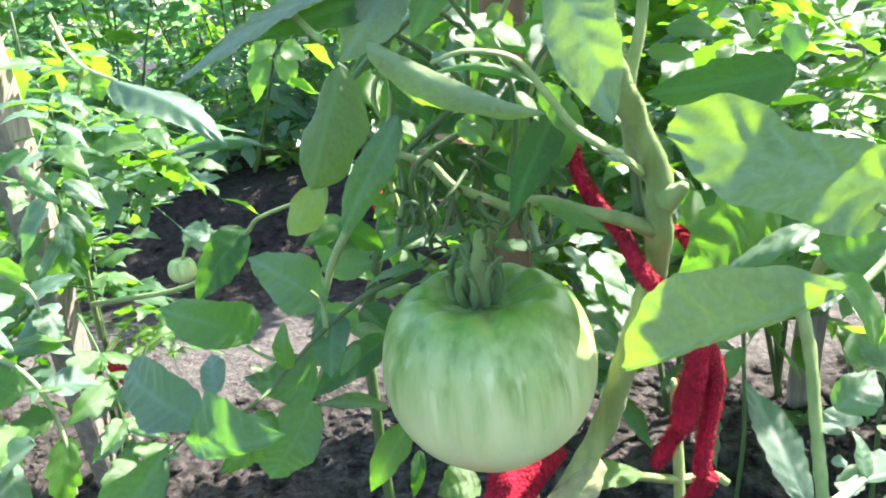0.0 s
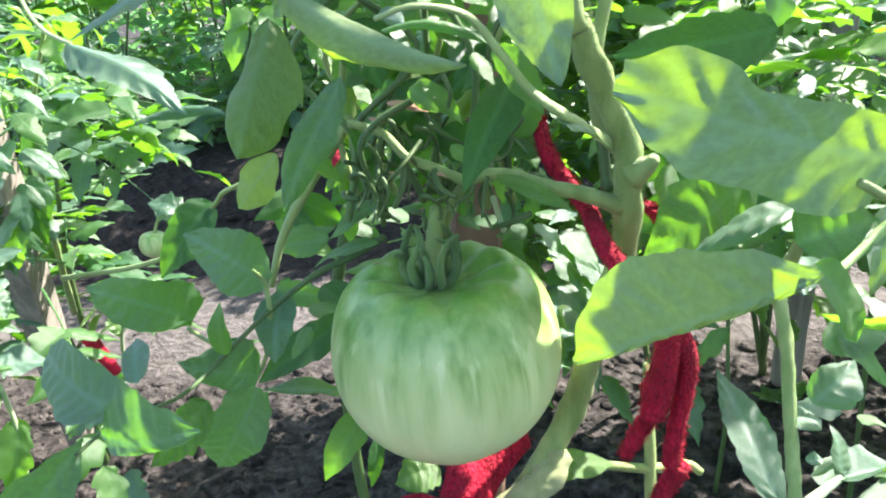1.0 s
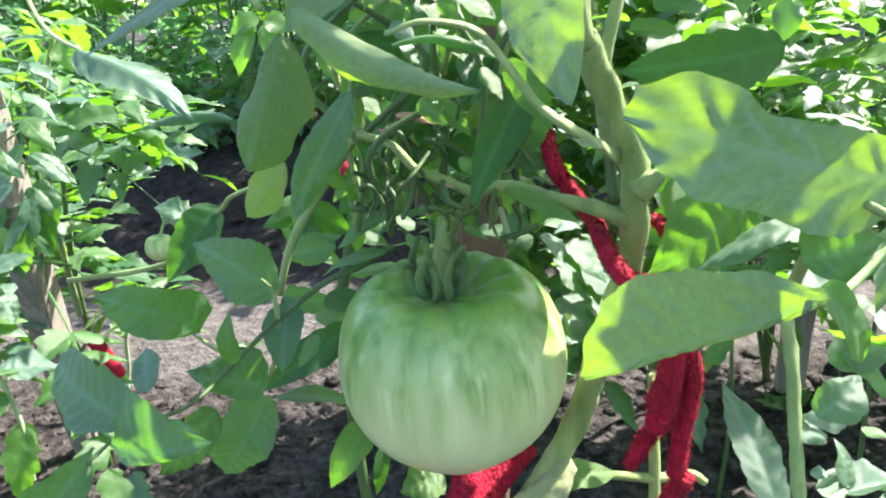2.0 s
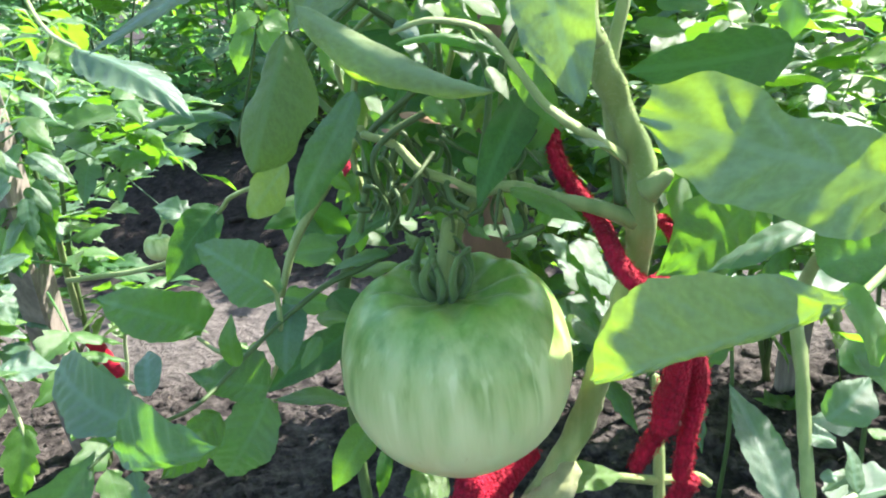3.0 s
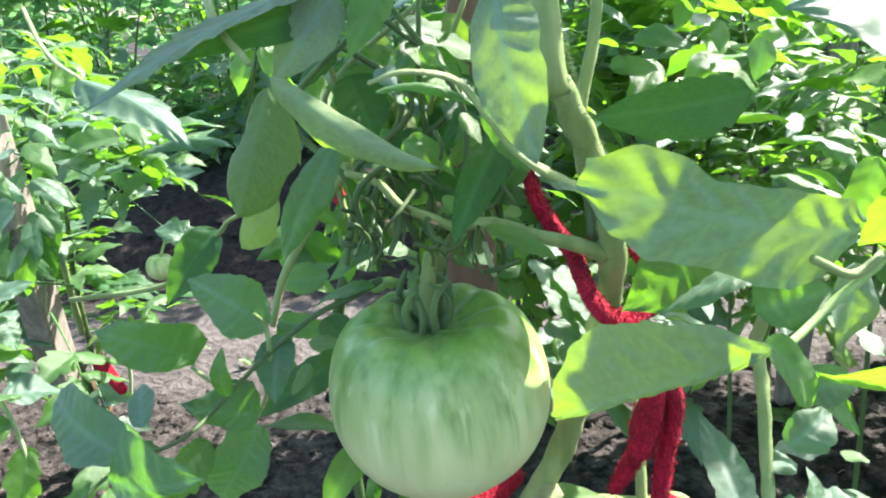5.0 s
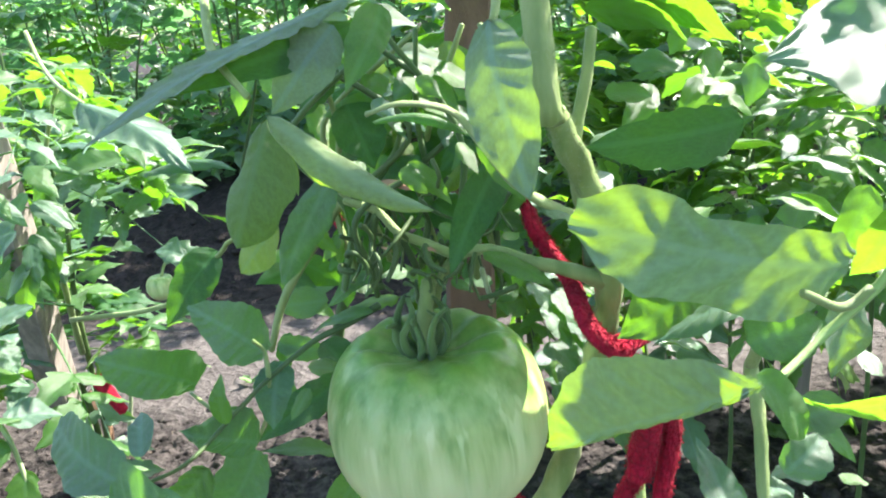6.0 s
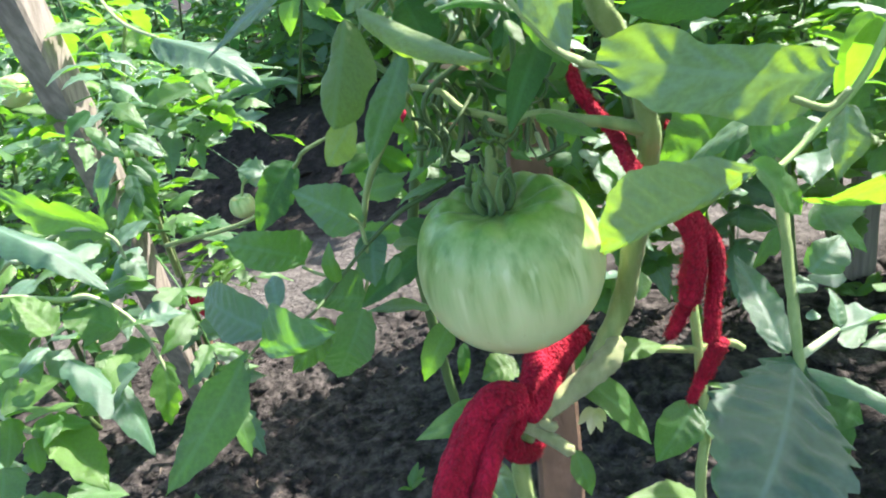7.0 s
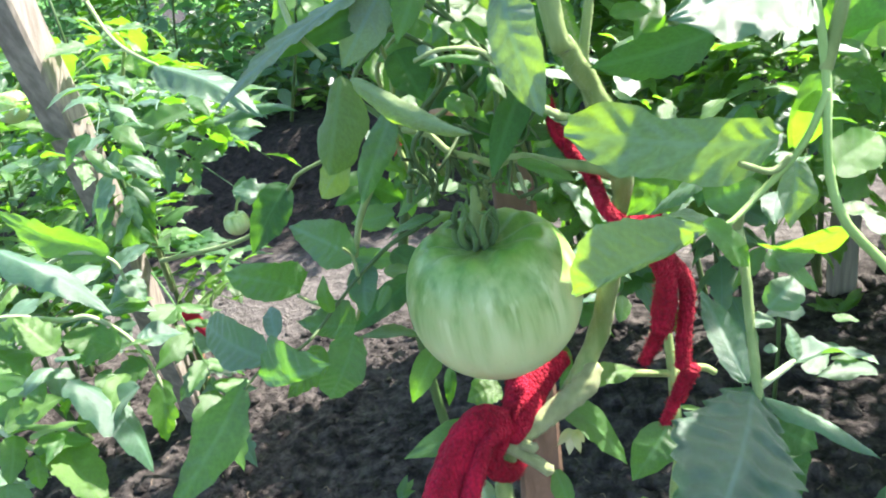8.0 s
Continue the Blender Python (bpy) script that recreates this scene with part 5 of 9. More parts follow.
leaf(plant, (0.1019, 0.4724, 0.6669), (0.0955, 0.455, 0.6615), 0.0112, (0.48, 0.39, 1), BLUE, tooth=0.25, teeth=4, fold=0.23, curl=0.5, full=0.65, n=16, m=4)
leaf(plant, (0.1074, 0.5785, 0.601), (0.0831, 0.5821, 0.5994), 0.0159, (0.57, -0.17, 1), BLUE, tooth=0.34, teeth=4, fold=0.06, curl=0.5, full=0.65, n=16, m=4)
leaf(plant, (0.0955, 0.4759, 0.7383), (0.0787, 0.4583, 0.7365), 0.0130, (0.02, -0.2, 1), BLUE, tooth=0.35, teeth=4, fold=0.24, curl=0.0, full=0.65, n=16, m=4)
leaf(plant, (0.0967, 0.4906, 0.7162), (0.1152, 0.5036, 0.7061), 0.0165, (0.14, 0.26, 1), GREEN, tooth=0.16, teeth=4, fold=0.18, curl=0.5, full=0.65, n=16, m=4)
leaf(plant, (0.0949, 0.5251, 0.6963), (0.0725, 0.5455, 0.6945), 0.0164, (0.23, -0.08, 1), BLUE, tooth=0.33, teeth=4, fold=0.38, curl=0.5, full=0.65, n=16, m=4)
leaf(plant, (0.072, 0.5267, 0.5951), (0.0986, 0.5367, 0.5909), 0.0145, (-0.07, 0.09, 1), BLUE, tooth=0.19, teeth=4, fold=0.33, curl=0.0, full=0.65, n=16, m=4)
leaf(right_plant, (0.2896, 0.5172, 0.6492), (0.3255, 0.538, 0.6375), 0.0231, (0.27, -0.16, 1), GREEN, tooth=0.15, teeth=4, fold=0.27, curl=0.0, full=0.65, n=16, m=4)
leaf(right_plant, (0.1133, 0.408, 0.7206), (0.1482, 0.4123, 0.7109), 0.0185, (0.44, -0.11, 1), BLUE, tooth=0.28, teeth=4, fold=0.27, curl=0.5, full=0.65, n=16, m=4)
leaf(right_plant, (0.1838, 0.4013, 0.751), (0.1545, 0.3871, 0.7391), 0.0218, (-0.04, 0.08, 1), GREEN, tooth=0.29, teeth=4, fold=0.11, curl=0.0, full=0.65, n=16, m=4)
leaf(right_plant, (0.2184, 0.4473, 0.7375), (0.1978, 0.4356, 0.7308), 0.0135, (0.3, 0.41, 1), BLUE, tooth=0.17, teeth=4, fold=0.37, curl=0.5, full=0.65, n=16, m=4)
leaf(right_plant, (0.1705, 0.426, 0.7274), (0.1692, 0.4514, 0.7271), 0.0138, (0.4, 0.33, 1), LIME, tooth=0.33, teeth=4, fold=0.26, curl=0.0, full=0.65, n=16, m=4)
leaf(right_plant, (0.1305, 0.2966, 0.7621), (0.1153, 0.3054, 0.7623), 0.0113, (0.38, 0.43, 1), BLUE, tooth=0.26, teeth=4, fold=0.40, curl=0.5, full=0.65, n=16, m=4)
leaf(right_plant, (0.1716, 0.5474, 0.8184), (0.1467, 0.5489, 0.8084), 0.0156, (0.28, 0.28, 1), BLUE, tooth=0.19, teeth=4, fold=0.09, curl=0.5, full=0.65, n=16, m=4)
leaf(right_plant, (0.2294, 0.4409, 0.7297), (0.231, 0.4638, 0.7188), 0.0157, (-0.09, 0.28, 1), GREEN, tooth=0.31, teeth=4, fold=0.36, curl=0.5, full=0.65, n=16, m=4)
leaf(right_plant, (0.2926, 0.622, 0.7707), (0.3309, 0.5933, 0.7616), 0.0319, (0.2, -0.04, 1), BLUE, tooth=0.32, teeth=4, fold=0.09, curl=0.5, full=0.65, n=16, m=4)
leaf(right_plant, (0.1586, 0.4632, 0.6933), (0.1322, 0.4755, 0.6903), 0.0153, (0.14, 0.23, 1), GREEN, tooth=0.31, teeth=4, fold=0.40, curl=0.0, full=0.65, n=16, m=4)
leaf(right_plant, (0.1208, 0.5039, 0.779), (0.1484, 0.5382, 0.7593), 0.0280, (0.38, -0.13, 1), GREEN, tooth=0.34, teeth=4, fold=0.20, curl=0.0, full=0.65, n=16, m=4)
leaf(right_plant, (0.2157, 0.4502, 0.7385), (0.1849, 0.4389, 0.7262), 0.0230, (0.53, -0.19, 1), GREEN, tooth=0.23, teeth=4, fold=0.06, curl=0.0, full=0.65, n=16, m=4)
leaf(right_plant, (0.2176, 0.3997, 0.7894), (0.2022, 0.421, 0.7926), 0.0152, (0.14, 0.02, 1), GREEN, tooth=0.30, teeth=4, fold=0.36, curl=0.5, full=0.65, n=16, m=4)
leaf(right_plant, (0.1603, 0.3704, 0.8321), (0.1573, 0.4048, 0.8244), 0.0184, (-0.02, 0.07, 1), GREEN, tooth=0.15, teeth=4, fold=0.06, curl=0.0, full=0.65, n=16, m=4)
leaf(right_plant, (0.1409, 0.4412, 0.7036), (0.1799, 0.4519, 0.6877), 0.0283, (0.15, -0.15, 1), BLUE, tooth=0.19, teeth=4, fold=0.23, curl=0.5, full=0.65, n=16, m=4)
leaf(right_plant, (0.1874, 0.3514, 0.813), (0.2099, 0.3382, 0.8007), 0.0154, (0.58, 0.39, 1), BLUE, tooth=0.18, teeth=4, fold=0.29, curl=0.5, full=0.65, n=16, m=4)
leaf(right_plant, (0.15, 0.3756, 0.7456), (0.155, 0.3581, 0.7352), 0.0106, (0.43, -0.18, 1), BLUE, tooth=0.17, teeth=4, fold=0.35, curl=0.0, full=0.65, n=16, m=4)
leaf(right_plant, (0.2966, 0.4709, 0.6501), (0.3035, 0.5106, 0.6543), 0.0218, (0.36, 0.12, 1), BLUE, tooth=0.24, teeth=4, fold=0.28, curl=0.5, full=0.65, n=16, m=4)
leaf(right_plant, (0.1514, 0.5313, 0.7685), (0.1639, 0.509, 0.7607), 0.0159, (0.41, 0.28, 1), LIME, tooth=0.21, teeth=4, fold=0.20, curl=0.0, full=0.65, n=16, m=4)
leaf(right_plant, (0.2091, 0.5429, 0.7542), (0.18, 0.5246, 0.7399), 0.0216, (0.12, 0.22, 1), LIME, tooth=0.23, teeth=4, fold=0.18, curl=0.0, full=0.65, n=16, m=4)
leaf(right_plant, (0.3115, 0.4766, 0.7231), (0.2771, 0.4934, 0.7265), 0.0222, (0.59, 0.21, 1), BLUE, tooth=0.24, teeth=4, fold=0.05, curl=0.5, full=0.65, n=16, m=4)
leaf(right_plant, (0.1741, 0.3288, 0.8392), (0.1484, 0.3499, 0.8378), 0.0183, (0.4, 0.22, 1), LIME, tooth=0.18, teeth=4, fold=0.39, curl=0.5, full=0.65, n=16, m=4)
leaf(right_plant, (0.2653, 0.5294, 0.7297), (0.2977, 0.5136, 0.7266), 0.0189, (0.59, 0.31, 1), BLUE, tooth=0.30, teeth=4, fold=0.26, curl=0.5, full=0.65, n=16, m=4)
leaf(right_plant, (0.2533, 0.4809, 0.6865), (0.2372, 0.5201, 0.6747), 0.0263, (0.54, 0.41, 1), BLUE, tooth=0.34, teeth=4, fold=0.06, curl=0.5, full=0.65, n=16, m=4)
leaf(right_plant, (0.1883, 0.351, 0.7489), (0.1751, 0.318, 0.7454), 0.0241, (-0.02, 0.39, 1), BLUE, tooth=0.34, teeth=4, fold=0.25, curl=0.0, full=0.65, n=16, m=4)
leaf(right_plant, (0.276, 0.4789, 0.8006), (0.2956, 0.4706, 0.792), 0.0141, (0.28, 0.05, 1), BLUE, tooth=0.33, teeth=4, fold=0.12, curl=0.5, full=0.65, n=16, m=4)
leaf(right_plant, (0.2261, 0.4635, 0.7207), (0.2555, 0.4955, 0.7106), 0.0244, (0.42, 0.38, 1), BLUE, tooth=0.27, teeth=4, fold=0.19, curl=0.0, full=0.65, n=16, m=4)
leaf(right_plant, (0.2477, 0.5333, 0.7194), (0.2284, 0.5109, 0.7194), 0.0175, (0.15, 0.16, 1), GREEN, tooth=0.15, teeth=4, fold=0.22, curl=0.0, full=0.65, n=16, m=4)
leaf(right_plant, (0.172, 0.4745, 0.7333), (0.1862, 0.4495, 0.7334), 0.0151, (0.46, -0.15, 1), BLUE, tooth=0.27, teeth=4, fold=0.20, curl=0.5, full=0.65, n=16, m=4)
leaf(right_plant, (0.1816, 0.5246, 0.7939), (0.1579, 0.4933, 0.7966), 0.0243, (0.04, -0.21, 1), BLUE, tooth=0.31, teeth=4, fold=0.30, curl=0.0, full=0.65, n=16, m=4)
leaf(right_plant, (0.1293, 0.3373, 0.8149), (0.1194, 0.3172, 0.807), 0.0125, (0.47, 0.25, 1), GREEN, tooth=0.24, teeth=4, fold=0.11, curl=0.5, full=0.65, n=16, m=4)
leaf(right_plant, (0.2506, 0.4801, 0.7665), (0.273, 0.4763, 0.7551), 0.0144, (0.5, -0.2, 1), BLUE, tooth=0.30, teeth=4, fold=0.21, curl=0.0, full=0.65, n=16, m=4)
leaf(right_plant, (0.1309, 0.362, 0.7413), (0.1404, 0.3958, 0.738), 0.0234, (0.11, 0.31, 1), BLUE, tooth=0.23, teeth=4, fold=0.28, curl=0.0, full=0.65, n=16, m=4)
leaf(right_plant, (0.2487, 0.5042, 0.8103), (0.236, 0.4869, 0.798), 0.0131, (0.55, -0.02, 1), BLUE, tooth=0.34, teeth=4, fold=0.27, curl=0.5, full=0.65, n=16, m=4)
leaf(right_plant, (0.1842, 0.263, 0.6916), (0.2027, 0.2628, 0.6898), 0.0098, (-0.04, 0.28, 1), GREEN, tooth=0.21, teeth=4, fold=0.37, curl=0.0, full=0.65, n=16, m=4)
leaf(right_plant, (0.1929, 0.3236, 0.6409), (0.213, 0.3414, 0.644), 0.0150, (0.42, 0.06, 1), BLUE, tooth=0.29, teeth=4, fold=0.14, curl=0.5, full=0.65, n=16, m=4)
leaf(right_plant, (0.178, 0.2843, 0.7111), (0.1576, 0.2788, 0.7125), 0.0140, (0.55, -0.03, 1), BLUE, tooth=0.21, teeth=4, fold=0.14, curl=0.5, full=0.65, n=16, m=4)
leaf(right_plant, (0.2216, 0.3459, 0.6395), (0.2366, 0.3276, 0.6385), 0.0140, (0.55, -0.18, 1), BLUE, tooth=0.28, teeth=4, fold=0.16, curl=0.0, full=0.65, n=16, m=4)
leaf(right_plant, (0.2018, 0.2557, 0.6894), (0.1749, 0.2548, 0.6887), 0.0165, (0.27, -0.08, 1), BLUE, tooth=0.21, teeth=4, fold=0.24, curl=0.0, full=0.65, n=16, m=4)
leaf(right_plant, (0.1941, 0.2792, 0.6881), (0.1695, 0.2841, 0.6777), 0.0157, (0.03, 0.15, 1), BLUE, tooth=0.33, teeth=4, fold=0.06, curl=0.0, full=0.65, n=16, m=4)
leaf(right_plant, (0.2097, 0.3219, 0.675), (0.2258, 0.332, 0.6683), 0.0119, (0.19, 0.01, 1), GREEN, tooth=0.23, teeth=4, fold=0.19, curl=0.0, full=0.65, n=16, m=4)
leaf(right_plant, (0.2352, 0.5883, 0.8395), (0.245, 0.6311, 0.8342), 0.0241, (-0.07, 0.42, 1), LIME, tooth=0.26, teeth=4, fold=0.08, curl=0.0, full=0.65, n=16, m=4)
leaf(right_plant, (0.1879, 0.438, 0.8607), (0.2173, 0.4312, 0.8497), 0.0190, (0.54, 0.13, 1), GREEN, tooth=0.17, teeth=4, fold=0.39, curl=0.5, full=0.65, n=16, m=4)
leaf(right_plant, (0.2425, 0.4682, 0.8559), (0.224, 0.4926, 0.8517), 0.0159, (-0.05, 0.03, 1), GREEN, tooth=0.18, teeth=4, fold=0.36, curl=0.0, full=0.65, n=16, m=4)
leaf(right_plant, (0.2383, 0.5661, 0.8702), (0.2435, 0.5291, 0.8603), 0.0239, (0.46, 0.18, 1), LIME, tooth=0.16, teeth=4, fold=0.34, curl=0.0, full=0.65, n=16, m=4)
leaf(right_plant, (0.2188, 0.59, 0.8495), (0.1905, 0.6177, 0.8262), 0.0278, (0.56, 0.05, 1), BLUE, tooth=0.32, teeth=4, fold=0.09, curl=0.0, full=0.65, n=16, m=4)
leaf(right_plant, (0.278, 0.5747, 0.8351), (0.2832, 0.6017, 0.8382), 0.0166, (0.16, -0.13, 1), GREEN, tooth=0.31, teeth=4, fold=0.23, curl=0.0, full=0.65, n=16, m=4)
leaf(right_plant, (0.2003, 0.5197, 0.8629), (0.1889, 0.4948, 0.8537), 0.0184, (0.59, -0.17, 1), LIME, tooth=0.21, teeth=4, fold=0.06, curl=0.5, full=0.65, n=16, m=4)
leaf(right_plant, (0.2698, 0.5231, 0.8426), (0.2847, 0.5529, 0.8355), 0.0218, (0.42, -0.07, 1), BLUE, tooth=0.25, teeth=4, fold=0.11, curl=0.0, full=0.65, n=16, m=4)
leaf(right_plant, (0.1894, 0.5382, 0.8414), (0.2162, 0.5526, 0.8452), 0.0174, (0.39, -0.14, 1), LIME, tooth=0.34, teeth=4, fold=0.39, curl=0.0, full=0.65, n=16, m=4)
leaf(right_plant, (0.248, 0.5521, 0.8684), (0.2705, 0.5253, 0.8519), 0.0216, (-0.05, 0.39, 1), BLUE, tooth=0.25, teeth=4, fold=0.13, curl=0.0, full=0.65, n=16, m=4)
leaf(right_plant, (0.242, 0.4593, 0.8526), (0.2191, 0.465, 0.8527), 0.0155, (0.1, -0.06, 1), LIME, tooth=0.32, teeth=4, fold=0.06, curl=0.0, full=0.65, n=16, m=4)
leaf(right_plant, (0.1577, 0.5886, 0.867), (0.188, 0.585, 0.8596), 0.0177, (-0.06, 0.09, 1), GREEN, tooth=0.16, teeth=4, fold=0.21, curl=0.0, full=0.65, n=16, m=4)
leaf(right_plant, (0.2552, 0.4773, 0.8519), (0.2718, 0.4851, 0.8422), 0.0123, (-0.01, 0.16, 1), BLUE, tooth=0.34, teeth=4, fold=0.10, curl=0.0, full=0.65, n=16, m=4)
leaf(right_plant, (0.2175, 0.4762, 0.8459), (0.246, 0.4562, 0.8487), 0.0237, (-0.07, 0.35, 1), BLUE, tooth=0.17, teeth=4, fold=0.25, curl=0.5, full=0.65, n=16, m=4)
leaf(plant, (-0.0011, 0.3793, 0.7924), (-0.0088, 0.3673, 0.7792), 0.0090, (0.38, -0.77, 0.51), DARK, tooth=0.08, fold=0.3, curl=0.4, arch=0.05, n=14, m=4)
leaf(plant, (0.0233, 0.3537, 0.7945), (0.0121, 0.3479, 0.7795), 0.0132, (0.24, -0.88, 0.41), GREEN, tooth=0.05, fold=0.32, curl=0.0, arch=0.03, n=14, m=4)
leaf(plant, (0.0473, 0.4129, 0.754), (0.0279, 0.416, 0.7541), 0.0107, (0.41, -0.5, 0.76), DARK, tooth=0.05, fold=0.22, curl=0.0, arch=0.06, n=14, m=4)
leaf(plant, (0.0138, 0.3705, 0.7897), (0.0126, 0.3636, 0.776), 0.0098, (0.15, -0.53, 0.83), GREEN, tooth=0.18, fold=0.06, curl=0.0, arch=0.06, n=14, m=4)
leaf(plant, (0.0479, 0.4424, 0.7836), (0.0213, 0.4411, 0.7815), 0.0165, (-0.14, -0.56, 0.82), GREEN, tooth=0.09, fold=0.09, curl=0.0, arch=0.05, n=14, m=4)
leaf(plant, (0.0656, 0.4391, 0.7922), (0.07, 0.4321, 0.7792), 0.0104, (0.41, -0.83, 0.37), GREEN, tooth=0.16, fold=0.18, curl=0.4, arch=0.02, n=14, m=4)
leaf(plant, (0.0611, 0.389, 0.7589), (0.0445, 0.3818, 0.7577), 0.0100, (-0.35, -0.79, 0.51), DARK, tooth=0.09, fold=0.14, curl=0.4, arch=0.0, n=14, m=4)
leaf(plant, (0.0655, 0.4516, 0.771), (0.0452, 0.4496, 0.7712), 0.0116, (0.21, -0.66, 0.72), GREEN, tooth=0.06, fold=0.39, curl=0.4, arch=0.02, n=14, m=4)
leaf(plant, (0.0273, 0.4429, 0.7624), (0.0307, 0.435, 0.7476), 0.0098, (0.3, -0.48, 0.83), DARK, tooth=0.05, fold=0.27, curl=0.4, arch=0.01, n=14, m=4)
leaf(plant, (0.0411, 0.3794, 0.7905), (0.0216, 0.3755, 0.7926), 0.0110, (0.16, -0.51, 0.85), DARK, tooth=0.19, fold=0.14, curl=0.0, arch=0.02, n=14, m=4)
leaf(plant, (0.0382, 0.3637, 0.8069), (0.0204, 0.3558, 0.799), 0.0133, (-0.22, -0.56, 0.8), GREEN, tooth=0.15, fold=0.1, curl=0.4, arch=0.01, n=14, m=4)
leaf(plant, (0.0446, 0.3645, 0.807), (0.0481, 0.3534, 0.7922), 0.0102, (-0.05, -0.56, 0.82), DARK, tooth=0.16, fold=0.39, curl=0.0, arch=0.02, n=14, m=4)
leaf(plant, (0.0252, 0.383, 0.7688), (0.0373, 0.3815, 0.7614), 0.0072, (0.33, -0.53, 0.78), DARK, tooth=0.17, fold=0.17, curl=0.4, arch=0.01, n=14, m=4)
leaf(plant, (0.0305, 0.3866, 0.7882), (0.0278, 0.3789, 0.7692), 0.0137, (-0.1, -0.68, 0.73), DARK, tooth=0.18, fold=0.1, curl=0.0, arch=0.03, n=14, m=4)
leaf(plant, (-0.0737, 0.4087, 0.7671), (-0.0545, 0.4065, 0.7614), 0.0133, (0.33, -0.56, 0.76), DARK, tooth=0.12, fold=0.18, curl=0.0, arch=0.05, n=14, m=4)
leaf(plant, (-0.0479, 0.3417, 0.7297), (-0.0581, 0.333, 0.7173), 0.0098, (-0.08, -0.55, 0.83), GREEN, tooth=0.06, fold=0.26, curl=0.4, arch=0.02, n=14, m=4)
leaf(plant, (-0.0448, 0.3902, 0.7582), (-0.0782, 0.397, 0.7549), 0.0200, (-0.35, -0.75, 0.56), GREEN, tooth=0.18, fold=0.35, curl=0.4, arch=0.01, n=14, m=4)
leaf(plant, (-0.0645, 0.4122, 0.7523), (-0.0464, 0.4138, 0.7383), 0.0111, (0.06, -0.5, 0.87), GREEN, tooth=0.12, fold=0.21, curl=0.0, arch=0.01, n=14, m=4)
leaf(plant, (-0.0414, 0.4834, 0.7538), (-0.0561, 0.468, 0.7346), 0.0167, (0.16, -0.65, 0.74), DARK, tooth=0.18, fold=0.09, curl=0.0, arch=0.04, n=14, m=4)
leaf(plant, (-0.0989, 0.4541, 0.7053), (-0.0595, 0.4486, 0.6996), 0.0177, (-0.07, -0.89, 0.45), GREEN, tooth=0.15, fold=0.39, curl=0.0, arch=0.02, n=14, m=4)
leaf(plant, (-0.0499, 0.4426, 0.7506), (-0.0862, 0.443, 0.7452), 0.0168, (0.18, -0.53, 0.83), GREEN, tooth=0.07, fold=0.18, curl=0.0, arch=0.02, n=14, m=4)
leaf(plant, (-0.0592, 0.3815, 0.7827), (-0.0786, 0.374, 0.7758), 0.0108, (0.48, -0.67, 0.57), DARK, tooth=0.06, fold=0.07, curl=0.4, arch=0.01, n=14, m=4)
leaf(plant, (-0.0275, 0.3646, 0.7825), (-0.0291, 0.3651, 0.7629), 0.0098, (0.11, -0.59, 0.8), GREEN, tooth=0.14, fold=0.12, curl=0.0, arch=0.01, n=14, m=4)
leaf(plant, (-0.0666, 0.4164, 0.7766), (-0.0422, 0.419, 0.7555), 0.0190, (-0.34, -0.77, 0.54), DARK, tooth=0.12, fold=0.32, curl=0.0, arch=0.05, n=14, m=4)
leaf(plant, (-0.0834, 0.486, 0.7633), (-0.0945, 0.4706, 0.7314), 0.0268, (0.21, -0.57, 0.79), GREEN, tooth=0.05, fold=0.19, curl=0.0, arch=0.01, n=14, m=4)
leaf(plant, (-0.0485, 0.4573, 0.6783), (-0.0311, 0.456, 0.6492), 0.0209, (0.35, -0.66, 0.66), GREEN, tooth=0.16, fold=0.33, curl=0.0, arch=0.06, n=14, m=4)
leaf(plant, (-0.012, 0.4889, 0.7393), (-0.0451, 0.4747, 0.7409), 0.0230, (-0.19, -0.5, 0.85), GREEN, tooth=0.17, fold=0.35, curl=0.4, arch=0.04, n=14, m=4)
leaf(plant, (-0.0707, 0.4591, 0.6865), (-0.053, 0.4626, 0.6727), 0.0103, (0.42, -0.81, 0.41), GREEN, tooth=0.17, fold=0.24, curl=0.0, arch=0.01, n=14, m=4)
leaf(plant, (-0.0328, 0.4132, 0.7028), (-0.0641, 0.4052, 0.6913), 0.0166, (0.26, -0.86, 0.44), GREEN, tooth=0.17, fold=0.26, curl=0.0, arch=0.0, n=14, m=4)
leaf(plant, (-0.1069, 0.4517, 0.6827), (-0.0859, 0.4384, 0.6677), 0.0191, (0.03, -0.85, 0.53), GREEN, tooth=0.1, fold=0.32, curl=0.0, arch=0.01, n=14, m=4)
leaf(plant, (-0.0914, 0.4598, 0.7101), (-0.0964, 0.4574, 0.6815), 0.0191, (-0.24, -0.53, 0.81), DARK, tooth=0.14, fold=0.38, curl=0.0, arch=0.03, n=14, m=4)
leaf(plant, (-0.0512, 0.4717, 0.7395), (-0.0284, 0.4699, 0.7304), 0.0131, (0.12, -0.53, 0.84), GREEN, tooth=0.07, fold=0.28, curl=0.0, arch=0.03, n=14, m=4)
leaf(plant, (-0.0656, 0.4023, 0.7114), (-0.0432, 0.4085, 0.7068), 0.0126, (0.29, -0.48, 0.83), GREEN, tooth=0.05, fold=0.07, curl=0.0, arch=0.03, n=14, m=4)
leaf(plant, (-0.0142, 0.4135, 0.6975), (-0.0425, 0.4106, 0.6986), 0.0169, (-0.03, -0.83, 0.56), GREEN, tooth=0.1, fold=0.28, curl=0.0, arch=0.03, n=14, m=4)
leaf(plant, (-0.0622, 0.425, 0.7167), (-0.0359, 0.4112, 0.6968), 0.0229, (0.22, -0.53, 0.82), DARK, tooth=0.11, fold=0.38, curl=0.0, arch=0.02, n=14, m=4)
